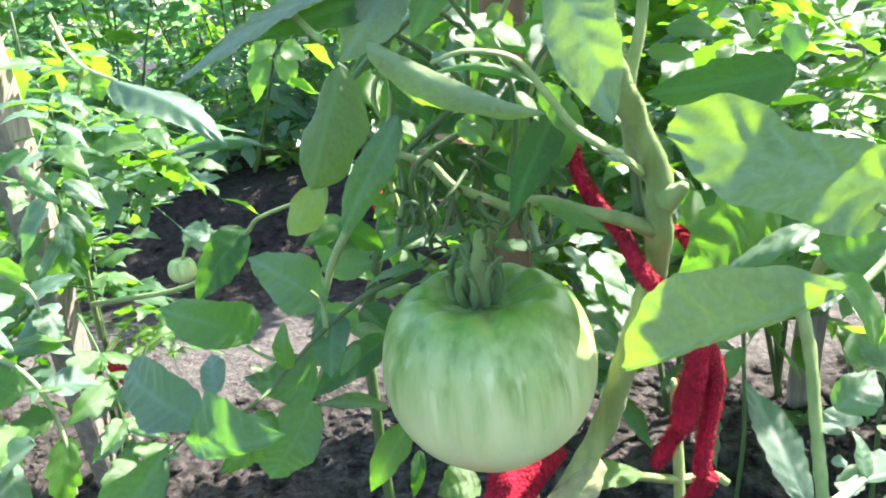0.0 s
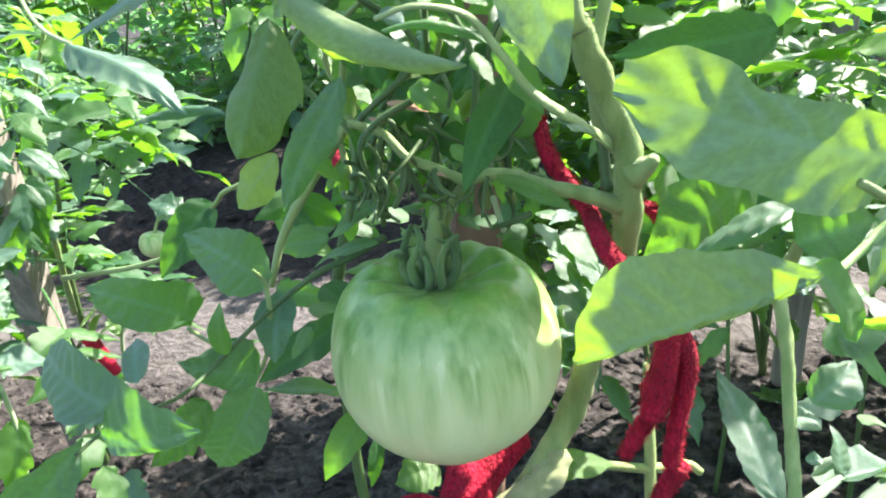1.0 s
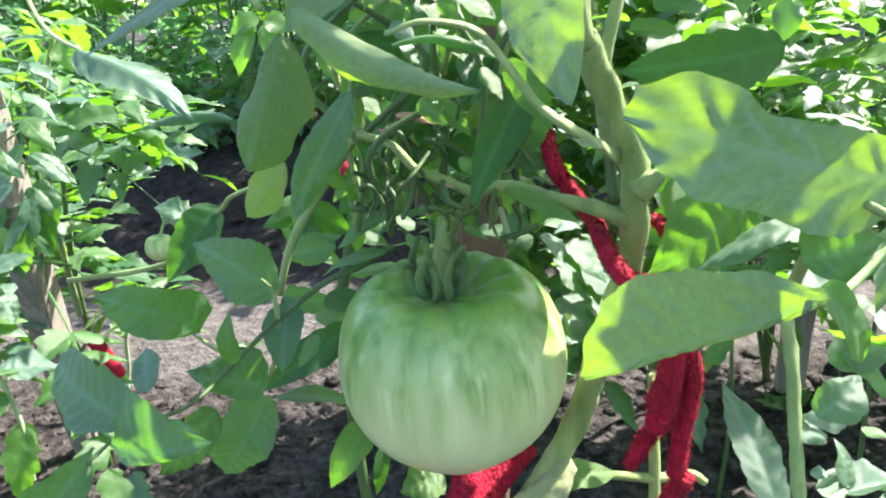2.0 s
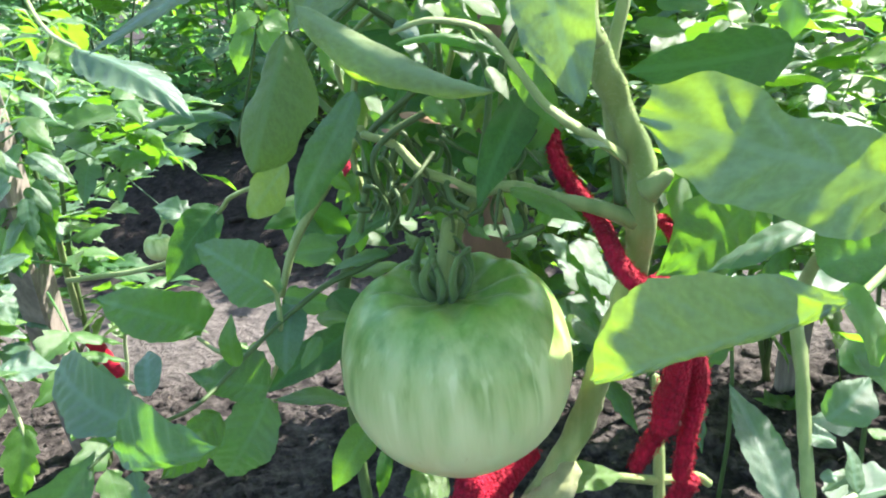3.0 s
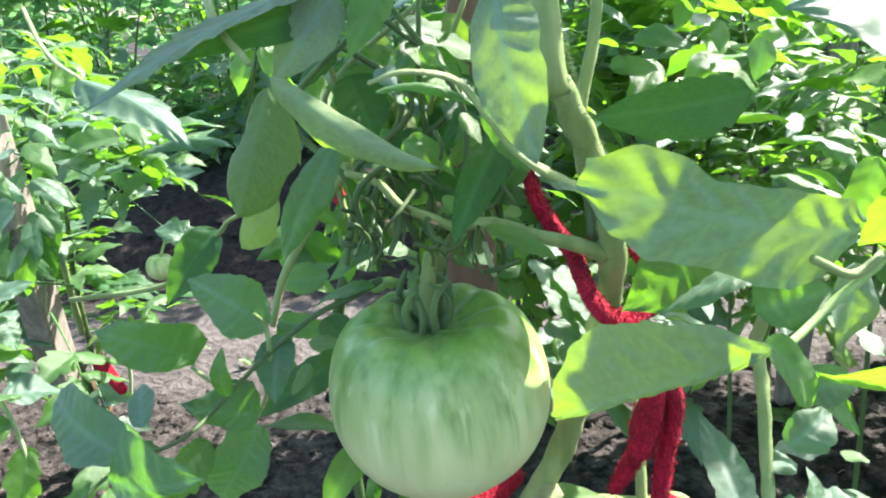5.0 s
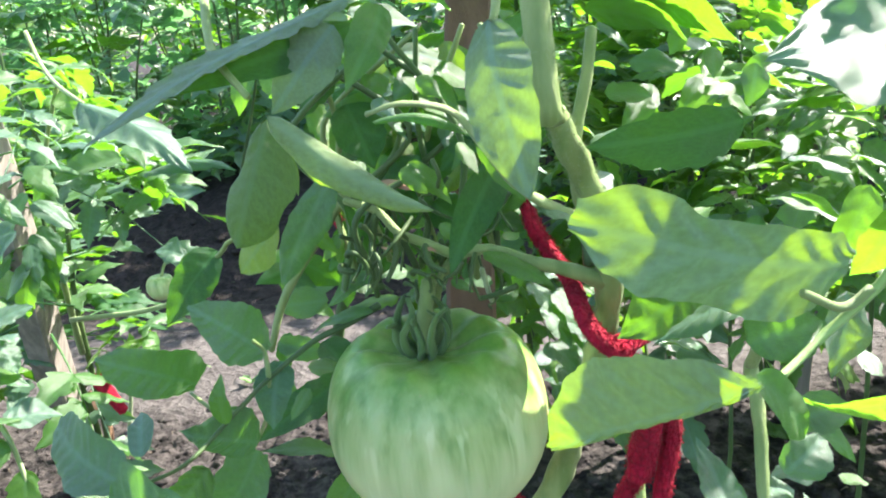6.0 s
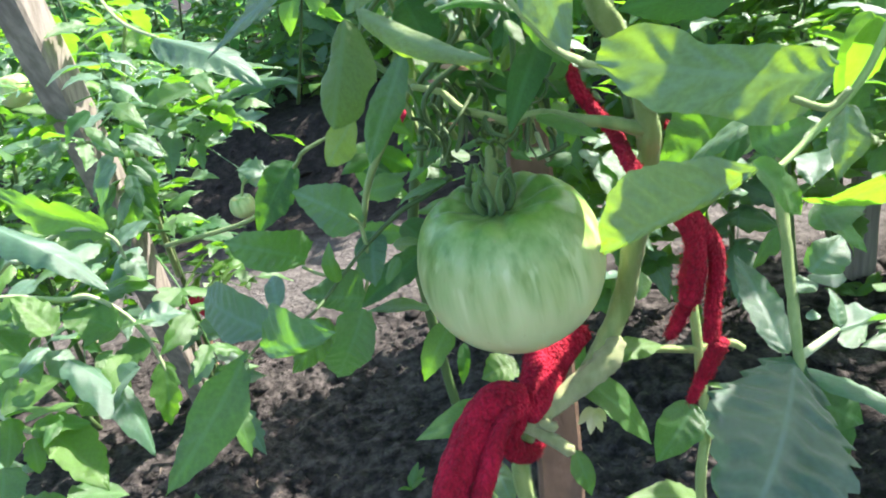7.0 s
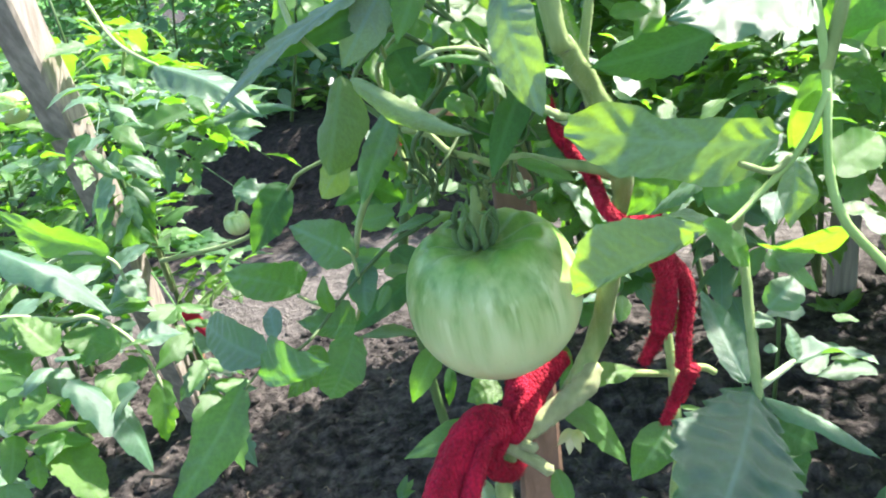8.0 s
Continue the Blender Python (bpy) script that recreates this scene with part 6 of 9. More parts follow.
leaf(plant, (-0.0647, 0.4752, 0.7483), (-0.0796, 0.471, 0.7223), 0.0151, (-0.03, -0.57, 0.82), DARK, tooth=0.07, fold=0.25, curl=0.0, arch=0.04, n=14, m=4)
leaf(plant, (0.1114, 0.4946, 0.6498), (0.0869, 0.4998, 0.6464), 0.0117, (0.06, -0.52, 0.85), GREEN, tooth=0.06, fold=0.1, curl=0.0, arch=0.03, n=14, m=4)
leaf(plant, (0.0774, 0.4728, 0.6811), (0.0951, 0.4694, 0.6771), 0.0125, (0.33, -0.82, 0.46), BLUE, tooth=0.07, fold=0.27, curl=0.0, arch=0.01, n=14, m=4)
leaf(plant, (0.1213, 0.5136, 0.7085), (0.1013, 0.5073, 0.7091), 0.0102, (-0.15, -0.54, 0.83), GREEN, tooth=0.08, fold=0.38, curl=0.4, arch=0.01, n=14, m=4)
leaf(plant, (0.0933, 0.4141, 0.7271), (0.0985, 0.4044, 0.7105), 0.0116, (0.35, -0.64, 0.68), GREEN, tooth=0.15, fold=0.17, curl=0.0, arch=0.02, n=14, m=4)
leaf(plant, (0.0818, 0.4249, 0.6968), (0.0824, 0.4172, 0.684), 0.0111, (0.47, -0.7, 0.54), LIME, tooth=0.05, fold=0.33, curl=0.0, arch=0.02, n=14, m=4)
leaf(plant, (0.1113, 0.4958, 0.6865), (0.0973, 0.481, 0.6703), 0.0135, (0.36, -0.69, 0.63), GREEN, tooth=0.1, fold=0.23, curl=0.0, arch=0.01, n=14, m=4)
leaf(plant, (0.0895, 0.5, 0.6442), (0.1154, 0.4924, 0.6422), 0.0146, (0.17, -0.52, 0.84), LIME, tooth=0.09, fold=0.3, curl=0.0, arch=0.02, n=14, m=4)
leaf(plant, (0.0734, 0.4224, 0.7324), (0.0938, 0.4285, 0.7238), 0.0100, (-0.24, -0.49, 0.84), GREEN, tooth=0.18, fold=0.06, curl=0.4, arch=0.04, n=14, m=4)
leaf(plant, (0.0874, 0.4571, 0.6939), (0.1104, 0.4498, 0.6936), 0.0137, (0.39, -0.82, 0.43), GREEN, tooth=0.13, fold=0.1, curl=0.0, arch=0.01, n=14, m=4)
leaf(plant, (0.1875, 0.4472, 0.8459), (0.2022, 0.4466, 0.8346), 0.0104, (0.32, -0.74, 0.59), LIME, tooth=0.09, fold=0.33, curl=0.4, arch=0.05, n=14, m=4)
leaf(plant, (0.1806, 0.3806, 0.8702), (0.1753, 0.3772, 0.8501), 0.0148, (0.18, -0.88, 0.44), BLUE, tooth=0.1, fold=0.08, curl=0.0, arch=0.05, n=14, m=4)
leaf(plant, (0.1536, 0.4052, 0.8892), (0.1449, 0.4064, 0.8747), 0.0120, (-0.17, -0.63, 0.76), GREEN, tooth=0.12, fold=0.34, curl=0.0, arch=0.03, n=14, m=4)
leaf(plant, (0.212, 0.5095, 0.8433), (0.1898, 0.5049, 0.8413), 0.0128, (-0.09, -0.67, 0.74), LIME, tooth=0.12, fold=0.29, curl=0.0, arch=0.01, n=14, m=4)
leaf(plant, (0.1652, 0.402, 0.8784), (0.164, 0.3924, 0.8633), 0.0117, (0.26, -0.89, 0.37), GREEN, tooth=0.05, fold=0.17, curl=0.4, arch=0.04, n=14, m=4)
leaf(plant, (0.1298, 0.434, 0.8717), (0.1584, 0.4225, 0.8651), 0.0177, (0.3, -0.73, 0.61), BLUE, tooth=0.08, fold=0.39, curl=0.4, arch=0.04, n=14, m=4)
leaf(plant, (0.2441, 0.5227, 0.8596), (0.2157, 0.5165, 0.8502), 0.0188, (-0.02, -0.89, 0.45), GREEN, tooth=0.11, fold=0.3, curl=0.0, arch=0.0, n=14, m=4)
leaf(plant, (0.1778, 0.5181, 0.8758), (0.2035, 0.5117, 0.864), 0.0171, (0.43, -0.47, 0.77), BLUE, tooth=0.14, fold=0.14, curl=0.0, arch=0.04, n=14, m=4)
leaf(plant, (0.1742, 0.4524, 0.8568), (0.1598, 0.4422, 0.8388), 0.0127, (0.42, -0.6, 0.68), GREEN, tooth=0.09, fold=0.19, curl=0.0, arch=0.04, n=14, m=4)
leaf(plant, (0.1471, 0.4622, 0.8557), (0.1283, 0.4437, 0.8317), 0.0203, (0.15, -0.63, 0.77), GREEN, tooth=0.1, fold=0.38, curl=0.4, arch=0.0, n=14, m=4)
leaf(plant, (0.14, 0.4695, 0.8487), (0.1496, 0.4678, 0.8205), 0.0185, (0.04, -0.89, 0.46), GREEN, tooth=0.19, fold=0.29, curl=0.0, arch=0.04, n=14, m=4)
leaf(plant, (0.1064, 0.3731, 0.8628), (0.1297, 0.3728, 0.8592), 0.0156, (0.2, -0.61, 0.77), GREEN, tooth=0.14, fold=0.37, curl=0.0, arch=0.04, n=14, m=4)
leaf(plant, (0.1293, 0.3887, 0.7817), (0.159, 0.3869, 0.7795), 0.0142, (0.08, -0.91, 0.41), DARK, tooth=0.11, fold=0.13, curl=0.4, arch=0.03, n=14, m=4)
leaf(plant, (0.1719, 0.3456, 0.8051), (0.1566, 0.3379, 0.7818), 0.0172, (0.49, -0.8, 0.35), DARK, tooth=0.09, fold=0.1, curl=0.0, arch=0.03, n=14, m=4)
leaf(plant, (0.143, 0.3192, 0.7803), (0.1344, 0.3067, 0.7658), 0.0130, (0.14, -0.66, 0.74), DARK, tooth=0.15, fold=0.2, curl=0.0, arch=0.03, n=14, m=4)
leaf(plant, (0.1573, 0.3407, 0.7857), (0.1805, 0.3298, 0.7775), 0.0153, (0.08, -0.79, 0.61), DARK, tooth=0.09, fold=0.39, curl=0.0, arch=0.03, n=14, m=4)
leaf(plant, (0.1351, 0.4231, 0.7757), (0.1416, 0.4, 0.7466), 0.0230, (0.31, -0.54, 0.78), DARK, tooth=0.15, fold=0.26, curl=0.4, arch=0.05, n=14, m=4)
leaf(plant, (0.1219, 0.3474, 0.8037), (0.1077, 0.3454, 0.7905), 0.0111, (0.15, -0.63, 0.76), DARK, tooth=0.09, fold=0.19, curl=0.4, arch=0.02, n=14, m=4)
leaf(plant, (0.1901, 0.3863, 0.7769), (0.1878, 0.3745, 0.7564), 0.0160, (0.01, -0.53, 0.85), DARK, tooth=0.06, fold=0.21, curl=0.4, arch=0.02, n=14, m=4)
leaf(plant, (0.1394, 0.3755, 0.7785), (0.1139, 0.3709, 0.7569), 0.0195, (-0.19, -0.87, 0.45), DARK, tooth=0.08, fold=0.13, curl=0.0, arch=0.05, n=14, m=4)
leaf(plant, (0.1203, 0.3311, 0.8028), (0.1146, 0.3194, 0.7819), 0.0128, (0.35, -0.48, 0.8), GREEN, tooth=0.15, fold=0.07, curl=0.4, arch=0.05, n=14, m=4)
# leaves turned to the sun, added only to shade the fruit and leaves below
leaf(plant, (0.1125, 0.4186, 0.9702), (0.1518, 0.443, 0.9259), 0.0500, (0.55, 0.42, 0.72), GREEN, tooth=0.12)
leaf(plant, (0.1566, 0.4452, 0.9487), (0.1959, 0.4695, 0.9045), 0.0500, (0.55, 0.42, 0.72), GREEN, tooth=0.12)
leaf(plant, (0.1351, 0.4005, 0.9774), (0.1744, 0.4249, 0.9331), 0.0500, (0.55, 0.42, 0.72), GREEN, tooth=0.12)
leaf(plant, (0.1625, 0.4096, 0.9373), (0.2018, 0.434, 0.893), 0.0500, (0.55, 0.42, 0.72), GREEN, tooth=0.12)
leaf(plant, (0.1564, 0.427, 0.9733), (0.1957, 0.4514, 0.9291), 0.0500, (0.55, 0.42, 0.72), GREEN, tooth=0.12)
leaf(plant, (0.1251, 0.4483, 0.9572), (0.1644, 0.4727, 0.9129), 0.0500, (0.55, 0.42, 0.72), GREEN, tooth=0.12)
leaf(plant, (0.1279, 0.3815, 0.9662), (0.1672, 0.4059, 0.922), 0.0500, (0.55, 0.42, 0.72), GREEN, tooth=0.12)
leaf(right_plant, (0.1665, 0.2259, 0.9536), (0.1936, 0.1864, 0.9559), 0.0340, (0.55, 0.42, 0.72), GREEN, tooth=0.12)
leaf(plant, (0.1566, 0.2027, 0.9553), (0.1833, 0.2116, 0.9297), 0.0260, (0.55, 0.42, 0.72), GREEN, tooth=0.12)
leaf(right_plant, (0.1764, 0.1902, 0.9737), (0.1882, 0.226, 0.9439), 0.0340, (0.55, 0.42, 0.72), GREEN, tooth=0.12)
leaf(right_plant, (0.208, 0.248, 0.948), (0.1797, 0.2722, 0.9555), 0.0260, (0.55, 0.42, 0.72), GREEN, tooth=0.12)
leaf(right_plant, (0.2162, 0.2654, 0.9534), (0.1853, 0.2681, 0.9754), 0.0260, (0.55, 0.42, 0.72), GREEN, tooth=0.12)
leaf(right_plant, (0.1789, 0.2547, 0.9651), (0.2052, 0.2642, 0.9394), 0.0260, (0.55, 0.42, 0.72), GREEN, tooth=0.12)
leaf(right_plant, (0.1957, 0.2495, 0.9649), (0.2045, 0.2782, 0.9415), 0.0260, (0.55, 0.42, 0.72), GREEN, tooth=0.12)
leaf(right_plant, (0.1845, 0.2206, 0.938), (0.1603, 0.2223, 0.9555), 0.0200, (0.55, 0.42, 0.72), GREEN, tooth=0.12)
leaf(plant, (0.1639, 0.2447, 0.9276), (0.1664, 0.2111, 0.9453), 0.0260, (0.55, 0.42, 0.72), GREEN, tooth=0.12)
leaf(plant, (0.1588, 0.2236, 0.9417), (0.1764, 0.1993, 0.9425), 0.0200, (0.55, 0.42, 0.72), GREEN, tooth=0.12)
leaf(plant, (0.0783, 0.2876, 0.9713), (0.1181, 0.2705, 0.9508), 0.0340, (0.55, 0.42, 0.72), GREEN, tooth=0.12)
leaf(plant, (0.1119, 0.2678, 0.9632), (0.1379, 0.2778, 0.9374), 0.0260, (0.55, 0.42, 0.72), GREEN, tooth=0.12)
leaf(plant, (0.037, 0.314, 0.9852), (0.0475, 0.3506, 0.9559), 0.0340, (0.55, 0.42, 0.72), GREEN, tooth=0.12)
leaf(plant, (0.0858, 0.3497, 0.9866), (0.0689, 0.3929, 0.9743), 0.0340, (0.55, 0.42, 0.72), GREEN, tooth=0.12)
leaf(plant, (0.1059, 0.3624, 0.9686), (0.0832, 0.3808, 0.9752), 0.0200, (0.55, 0.42, 0.72), GREEN, tooth=0.12)
leaf(plant, (0.1239, 0.4528, 0.9202), (0.0755, 0.4553, 0.9556), 0.0440, (0.55, 0.42, 0.72), GREEN, tooth=0.12)
leaf(plant, (0.0697, 0.396, 0.9812), (0.0745, 0.3429, 1.0086), 0.0440, (0.55, 0.42, 0.72), GREEN, tooth=0.12)
leaf(plant, (0.0782, 0.4826, 0.9243), (0.1139, 0.4344, 0.9251), 0.0440, (0.55, 0.42, 0.72), GREEN, tooth=0.12)
leaf(plant, (0.0211, 0.421, 0.9796), (0.071, 0.4004, 0.9534), 0.0440, (0.55, 0.42, 0.72), GREEN, tooth=0.12)
leaf(plant, (0.0448, 0.3958, 0.9901), (0.0854, 0.4126, 0.9493), 0.0440, (0.55, 0.42, 0.72), GREEN, tooth=0.12)
leaf(plant, (0.0823, 0.2521, 0.9789), (0.0604, 0.306, 0.9643), 0.0440, (0.55, 0.42, 0.72), GREEN, tooth=0.12)
leaf(plant, (0.1298, 0.25, 0.9624), (0.1359, 0.2573, 0.9536), 0.0100, (0.55, 0.42, 0.72), GREEN, tooth=0.12)
leaf(plant, (-0.2101, 1.019, 0.7993), (-0.2548, 1.0573, 0.8112), 0.0440, (0.55, 0.42, 0.72), GREEN, tooth=0.12)
leaf(plant, (-0.2252, 1.0507, 0.8608), (-0.1831, 1.0648, 0.8204), 0.0440, (0.55, 0.42, 0.72), GREEN, tooth=0.12)
leaf(plant, (-0.0274, 0.7618, 0.9655), (-0.0721, 0.8001, 0.9773), 0.0440, (0.55, 0.42, 0.72), GREEN, tooth=0.12)
leaf(plant, (0.0062, 0.7565, 0.9745), (-0.0425, 0.7608, 1.0092), 0.0440, (0.55, 0.42, 0.72), GREEN, tooth=0.12)
leaf(plant, (0.0605, 0.383, 0.9941), (0.1002, 0.3645, 0.9745), 0.0340, (0.55, 0.42, 0.72), GREEN, tooth=0.12)
leaf(plant, (0.0563, 0.3796, 0.9886), (0.096, 0.3611, 0.969), 0.0340, (0.55, 0.42, 0.72), GREEN, tooth=0.12)
leaf(plant, (0.0262, 0.3351, 1.0064), (0.0683, 0.3492, 0.966), 0.0440, (0.55, 0.42, 0.72), GREEN, tooth=0.12)
leaf(plant, (0.1544, 0.3538, 0.989), (0.1617, 0.3761, 0.9704), 0.0200, (0.55, 0.42, 0.72), GREEN, tooth=0.12)
leaf(plant, (0.1616, 0.3472, 0.9812), (0.1517, 0.3743, 0.9729), 0.0200, (0.55, 0.42, 0.72), GREEN, tooth=0.12)
leaf(right_plant, (0.276, 0.341, 0.9174), (0.31, 0.2916, 0.9203), 0.0440, (0.55, 0.42, 0.72), GREEN, tooth=0.12)
leaf(right_plant, (0.2576, 0.3137, 0.9234), (0.3073, 0.2906, 0.8989), 0.0440, (0.55, 0.42, 0.72), GREEN, tooth=0.12)
leaf(right_plant, (0.2636, 0.2943, 0.9203), (0.3057, 0.3085, 0.8799), 0.0440, (0.55, 0.42, 0.72), GREEN, tooth=0.12)
leaf(right_plant, (0.2611, 0.2642, 0.9168), (0.2758, 0.3089, 0.8796), 0.0440, (0.55, 0.42, 0.72), GREEN, tooth=0.12)
leaf(right_plant, (0.2931, 0.2626, 0.9234), (0.2734, 0.3168, 0.9068), 0.0440, (0.55, 0.42, 0.72), GREEN, tooth=0.12)
leaf(right_plant, (0.3224, 0.3144, 0.9196), (0.2866, 0.345, 0.9291), 0.0340, (0.55, 0.42, 0.72), GREEN, tooth=0.12)
leaf(right_plant, (0.2994, 0.3013, 0.8818), (0.2507, 0.3056, 0.9165), 0.0440, (0.55, 0.42, 0.72), GREEN, tooth=0.12)
leaf(plant, (0.0077, 0.2937, 0.8765), (0.0161, 0.286, 0.8683), 0.0068, (0.34, -0.94, 0), PALE, tooth=0.12, curl=0.5, fold=0.2, n=16, m=4)
leaf(plant, (0.0243, 0.2972, 0.8829), (0.034, 0.2899, 0.8756), 0.0080, (0.34, -0.94, 0), LIME, tooth=0.12, curl=0.5, fold=0.2, n=16, m=4)
leaf(plant, (0.039, 0.2824, 0.8597), (0.046, 0.2728, 0.8493), 0.0066, (0.43, -0.9, -0.01), LIME, tooth=0.12, curl=0.5, fold=0.2, n=16, m=4)
leaf(plant, (0.0133, 0.3065, 0.846), (0.025, 0.2989, 0.8374), 0.0087, (0.34, -0.94, -0.05), LIME, tooth=0.12, curl=0.5, fold=0.2, n=16, m=4)
leaf(plant, (0.0285, 0.2998, 0.8242), (0.0371, 0.2921, 0.8162), 0.0065, (0.34, -0.94, 0), LIME, tooth=0.12, curl=0.5, fold=0.2, n=16, m=4)
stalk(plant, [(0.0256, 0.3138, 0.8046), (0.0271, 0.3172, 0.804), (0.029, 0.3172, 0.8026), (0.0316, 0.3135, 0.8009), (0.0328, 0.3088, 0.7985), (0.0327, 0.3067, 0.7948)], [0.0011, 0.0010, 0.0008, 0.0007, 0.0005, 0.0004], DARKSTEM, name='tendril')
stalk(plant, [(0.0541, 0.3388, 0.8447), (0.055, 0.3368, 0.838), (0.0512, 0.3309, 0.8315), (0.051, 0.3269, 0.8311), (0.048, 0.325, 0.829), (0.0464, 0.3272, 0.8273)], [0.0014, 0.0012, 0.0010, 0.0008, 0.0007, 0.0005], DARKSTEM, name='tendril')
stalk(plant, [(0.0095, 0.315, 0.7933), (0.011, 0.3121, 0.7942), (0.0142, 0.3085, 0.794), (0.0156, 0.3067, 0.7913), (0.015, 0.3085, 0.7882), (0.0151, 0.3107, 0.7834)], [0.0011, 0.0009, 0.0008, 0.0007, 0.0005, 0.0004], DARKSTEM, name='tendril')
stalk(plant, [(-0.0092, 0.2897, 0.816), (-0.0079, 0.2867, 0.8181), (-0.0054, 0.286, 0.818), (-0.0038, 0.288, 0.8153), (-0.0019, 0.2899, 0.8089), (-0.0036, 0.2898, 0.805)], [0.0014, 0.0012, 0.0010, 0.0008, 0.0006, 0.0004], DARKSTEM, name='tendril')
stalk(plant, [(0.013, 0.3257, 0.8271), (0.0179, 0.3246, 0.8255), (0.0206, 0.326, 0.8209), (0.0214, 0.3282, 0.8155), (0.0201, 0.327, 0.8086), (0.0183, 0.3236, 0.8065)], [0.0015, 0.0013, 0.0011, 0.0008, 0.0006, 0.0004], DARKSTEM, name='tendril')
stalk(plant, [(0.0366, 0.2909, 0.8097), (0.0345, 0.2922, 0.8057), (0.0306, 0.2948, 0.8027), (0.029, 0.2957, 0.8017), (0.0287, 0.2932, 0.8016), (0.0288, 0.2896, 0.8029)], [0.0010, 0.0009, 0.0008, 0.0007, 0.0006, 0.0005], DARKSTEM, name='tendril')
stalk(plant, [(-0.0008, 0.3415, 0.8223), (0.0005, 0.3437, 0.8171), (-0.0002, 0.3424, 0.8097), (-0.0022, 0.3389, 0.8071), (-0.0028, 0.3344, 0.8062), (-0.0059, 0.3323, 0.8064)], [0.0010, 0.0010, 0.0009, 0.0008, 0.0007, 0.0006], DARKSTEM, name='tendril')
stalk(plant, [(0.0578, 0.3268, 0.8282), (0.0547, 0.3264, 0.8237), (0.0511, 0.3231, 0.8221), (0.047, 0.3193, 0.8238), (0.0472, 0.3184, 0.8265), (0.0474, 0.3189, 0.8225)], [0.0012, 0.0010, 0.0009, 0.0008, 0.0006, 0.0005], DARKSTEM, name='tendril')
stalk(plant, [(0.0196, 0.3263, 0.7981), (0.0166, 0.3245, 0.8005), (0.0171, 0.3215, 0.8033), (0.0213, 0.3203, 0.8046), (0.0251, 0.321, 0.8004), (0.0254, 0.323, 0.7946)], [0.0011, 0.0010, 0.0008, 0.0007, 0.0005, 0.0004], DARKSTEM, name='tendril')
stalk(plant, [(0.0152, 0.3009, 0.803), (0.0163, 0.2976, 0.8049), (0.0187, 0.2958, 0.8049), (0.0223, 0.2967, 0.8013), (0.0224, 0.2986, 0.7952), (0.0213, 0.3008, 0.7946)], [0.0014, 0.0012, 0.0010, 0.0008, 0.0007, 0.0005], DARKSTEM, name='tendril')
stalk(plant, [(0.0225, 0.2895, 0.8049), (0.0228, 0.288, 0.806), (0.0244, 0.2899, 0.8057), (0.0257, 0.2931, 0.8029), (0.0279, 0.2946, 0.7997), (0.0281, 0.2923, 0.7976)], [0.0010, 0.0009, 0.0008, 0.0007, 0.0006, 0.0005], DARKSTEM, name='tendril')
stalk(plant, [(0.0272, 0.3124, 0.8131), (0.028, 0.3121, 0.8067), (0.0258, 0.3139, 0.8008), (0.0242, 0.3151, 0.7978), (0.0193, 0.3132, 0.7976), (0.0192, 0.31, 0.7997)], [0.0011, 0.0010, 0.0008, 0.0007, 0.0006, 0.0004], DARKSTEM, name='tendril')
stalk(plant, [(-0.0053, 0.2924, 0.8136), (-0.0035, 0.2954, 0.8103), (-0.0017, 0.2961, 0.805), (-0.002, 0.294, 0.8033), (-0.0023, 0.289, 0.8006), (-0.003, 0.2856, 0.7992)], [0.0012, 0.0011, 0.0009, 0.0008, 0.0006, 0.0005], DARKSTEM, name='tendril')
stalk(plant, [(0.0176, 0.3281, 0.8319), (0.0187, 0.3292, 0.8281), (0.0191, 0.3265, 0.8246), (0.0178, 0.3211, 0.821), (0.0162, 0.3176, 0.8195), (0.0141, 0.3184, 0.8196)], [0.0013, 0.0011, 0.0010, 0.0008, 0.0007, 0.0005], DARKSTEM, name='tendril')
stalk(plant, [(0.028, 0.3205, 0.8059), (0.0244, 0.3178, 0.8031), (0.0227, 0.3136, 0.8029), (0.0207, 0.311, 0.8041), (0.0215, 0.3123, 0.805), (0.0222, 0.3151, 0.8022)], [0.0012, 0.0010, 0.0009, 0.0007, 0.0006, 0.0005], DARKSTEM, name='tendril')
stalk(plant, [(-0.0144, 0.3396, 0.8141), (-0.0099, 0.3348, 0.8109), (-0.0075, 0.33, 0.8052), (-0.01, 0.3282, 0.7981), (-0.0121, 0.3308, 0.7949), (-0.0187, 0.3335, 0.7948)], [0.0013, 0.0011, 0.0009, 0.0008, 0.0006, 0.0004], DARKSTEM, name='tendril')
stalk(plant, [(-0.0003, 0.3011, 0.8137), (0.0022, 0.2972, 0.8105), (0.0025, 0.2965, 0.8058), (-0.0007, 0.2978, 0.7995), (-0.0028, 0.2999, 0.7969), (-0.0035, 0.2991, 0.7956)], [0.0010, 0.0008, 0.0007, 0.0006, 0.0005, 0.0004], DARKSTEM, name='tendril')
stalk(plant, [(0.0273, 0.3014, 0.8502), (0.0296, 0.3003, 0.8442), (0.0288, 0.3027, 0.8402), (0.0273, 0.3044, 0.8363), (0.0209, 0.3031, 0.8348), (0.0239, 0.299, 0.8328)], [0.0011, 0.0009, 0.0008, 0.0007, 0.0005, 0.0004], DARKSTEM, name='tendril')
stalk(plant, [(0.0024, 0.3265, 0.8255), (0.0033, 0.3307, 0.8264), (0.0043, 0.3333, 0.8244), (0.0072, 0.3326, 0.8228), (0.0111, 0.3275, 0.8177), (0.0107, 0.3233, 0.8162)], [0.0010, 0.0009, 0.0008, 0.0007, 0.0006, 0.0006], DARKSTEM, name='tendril')
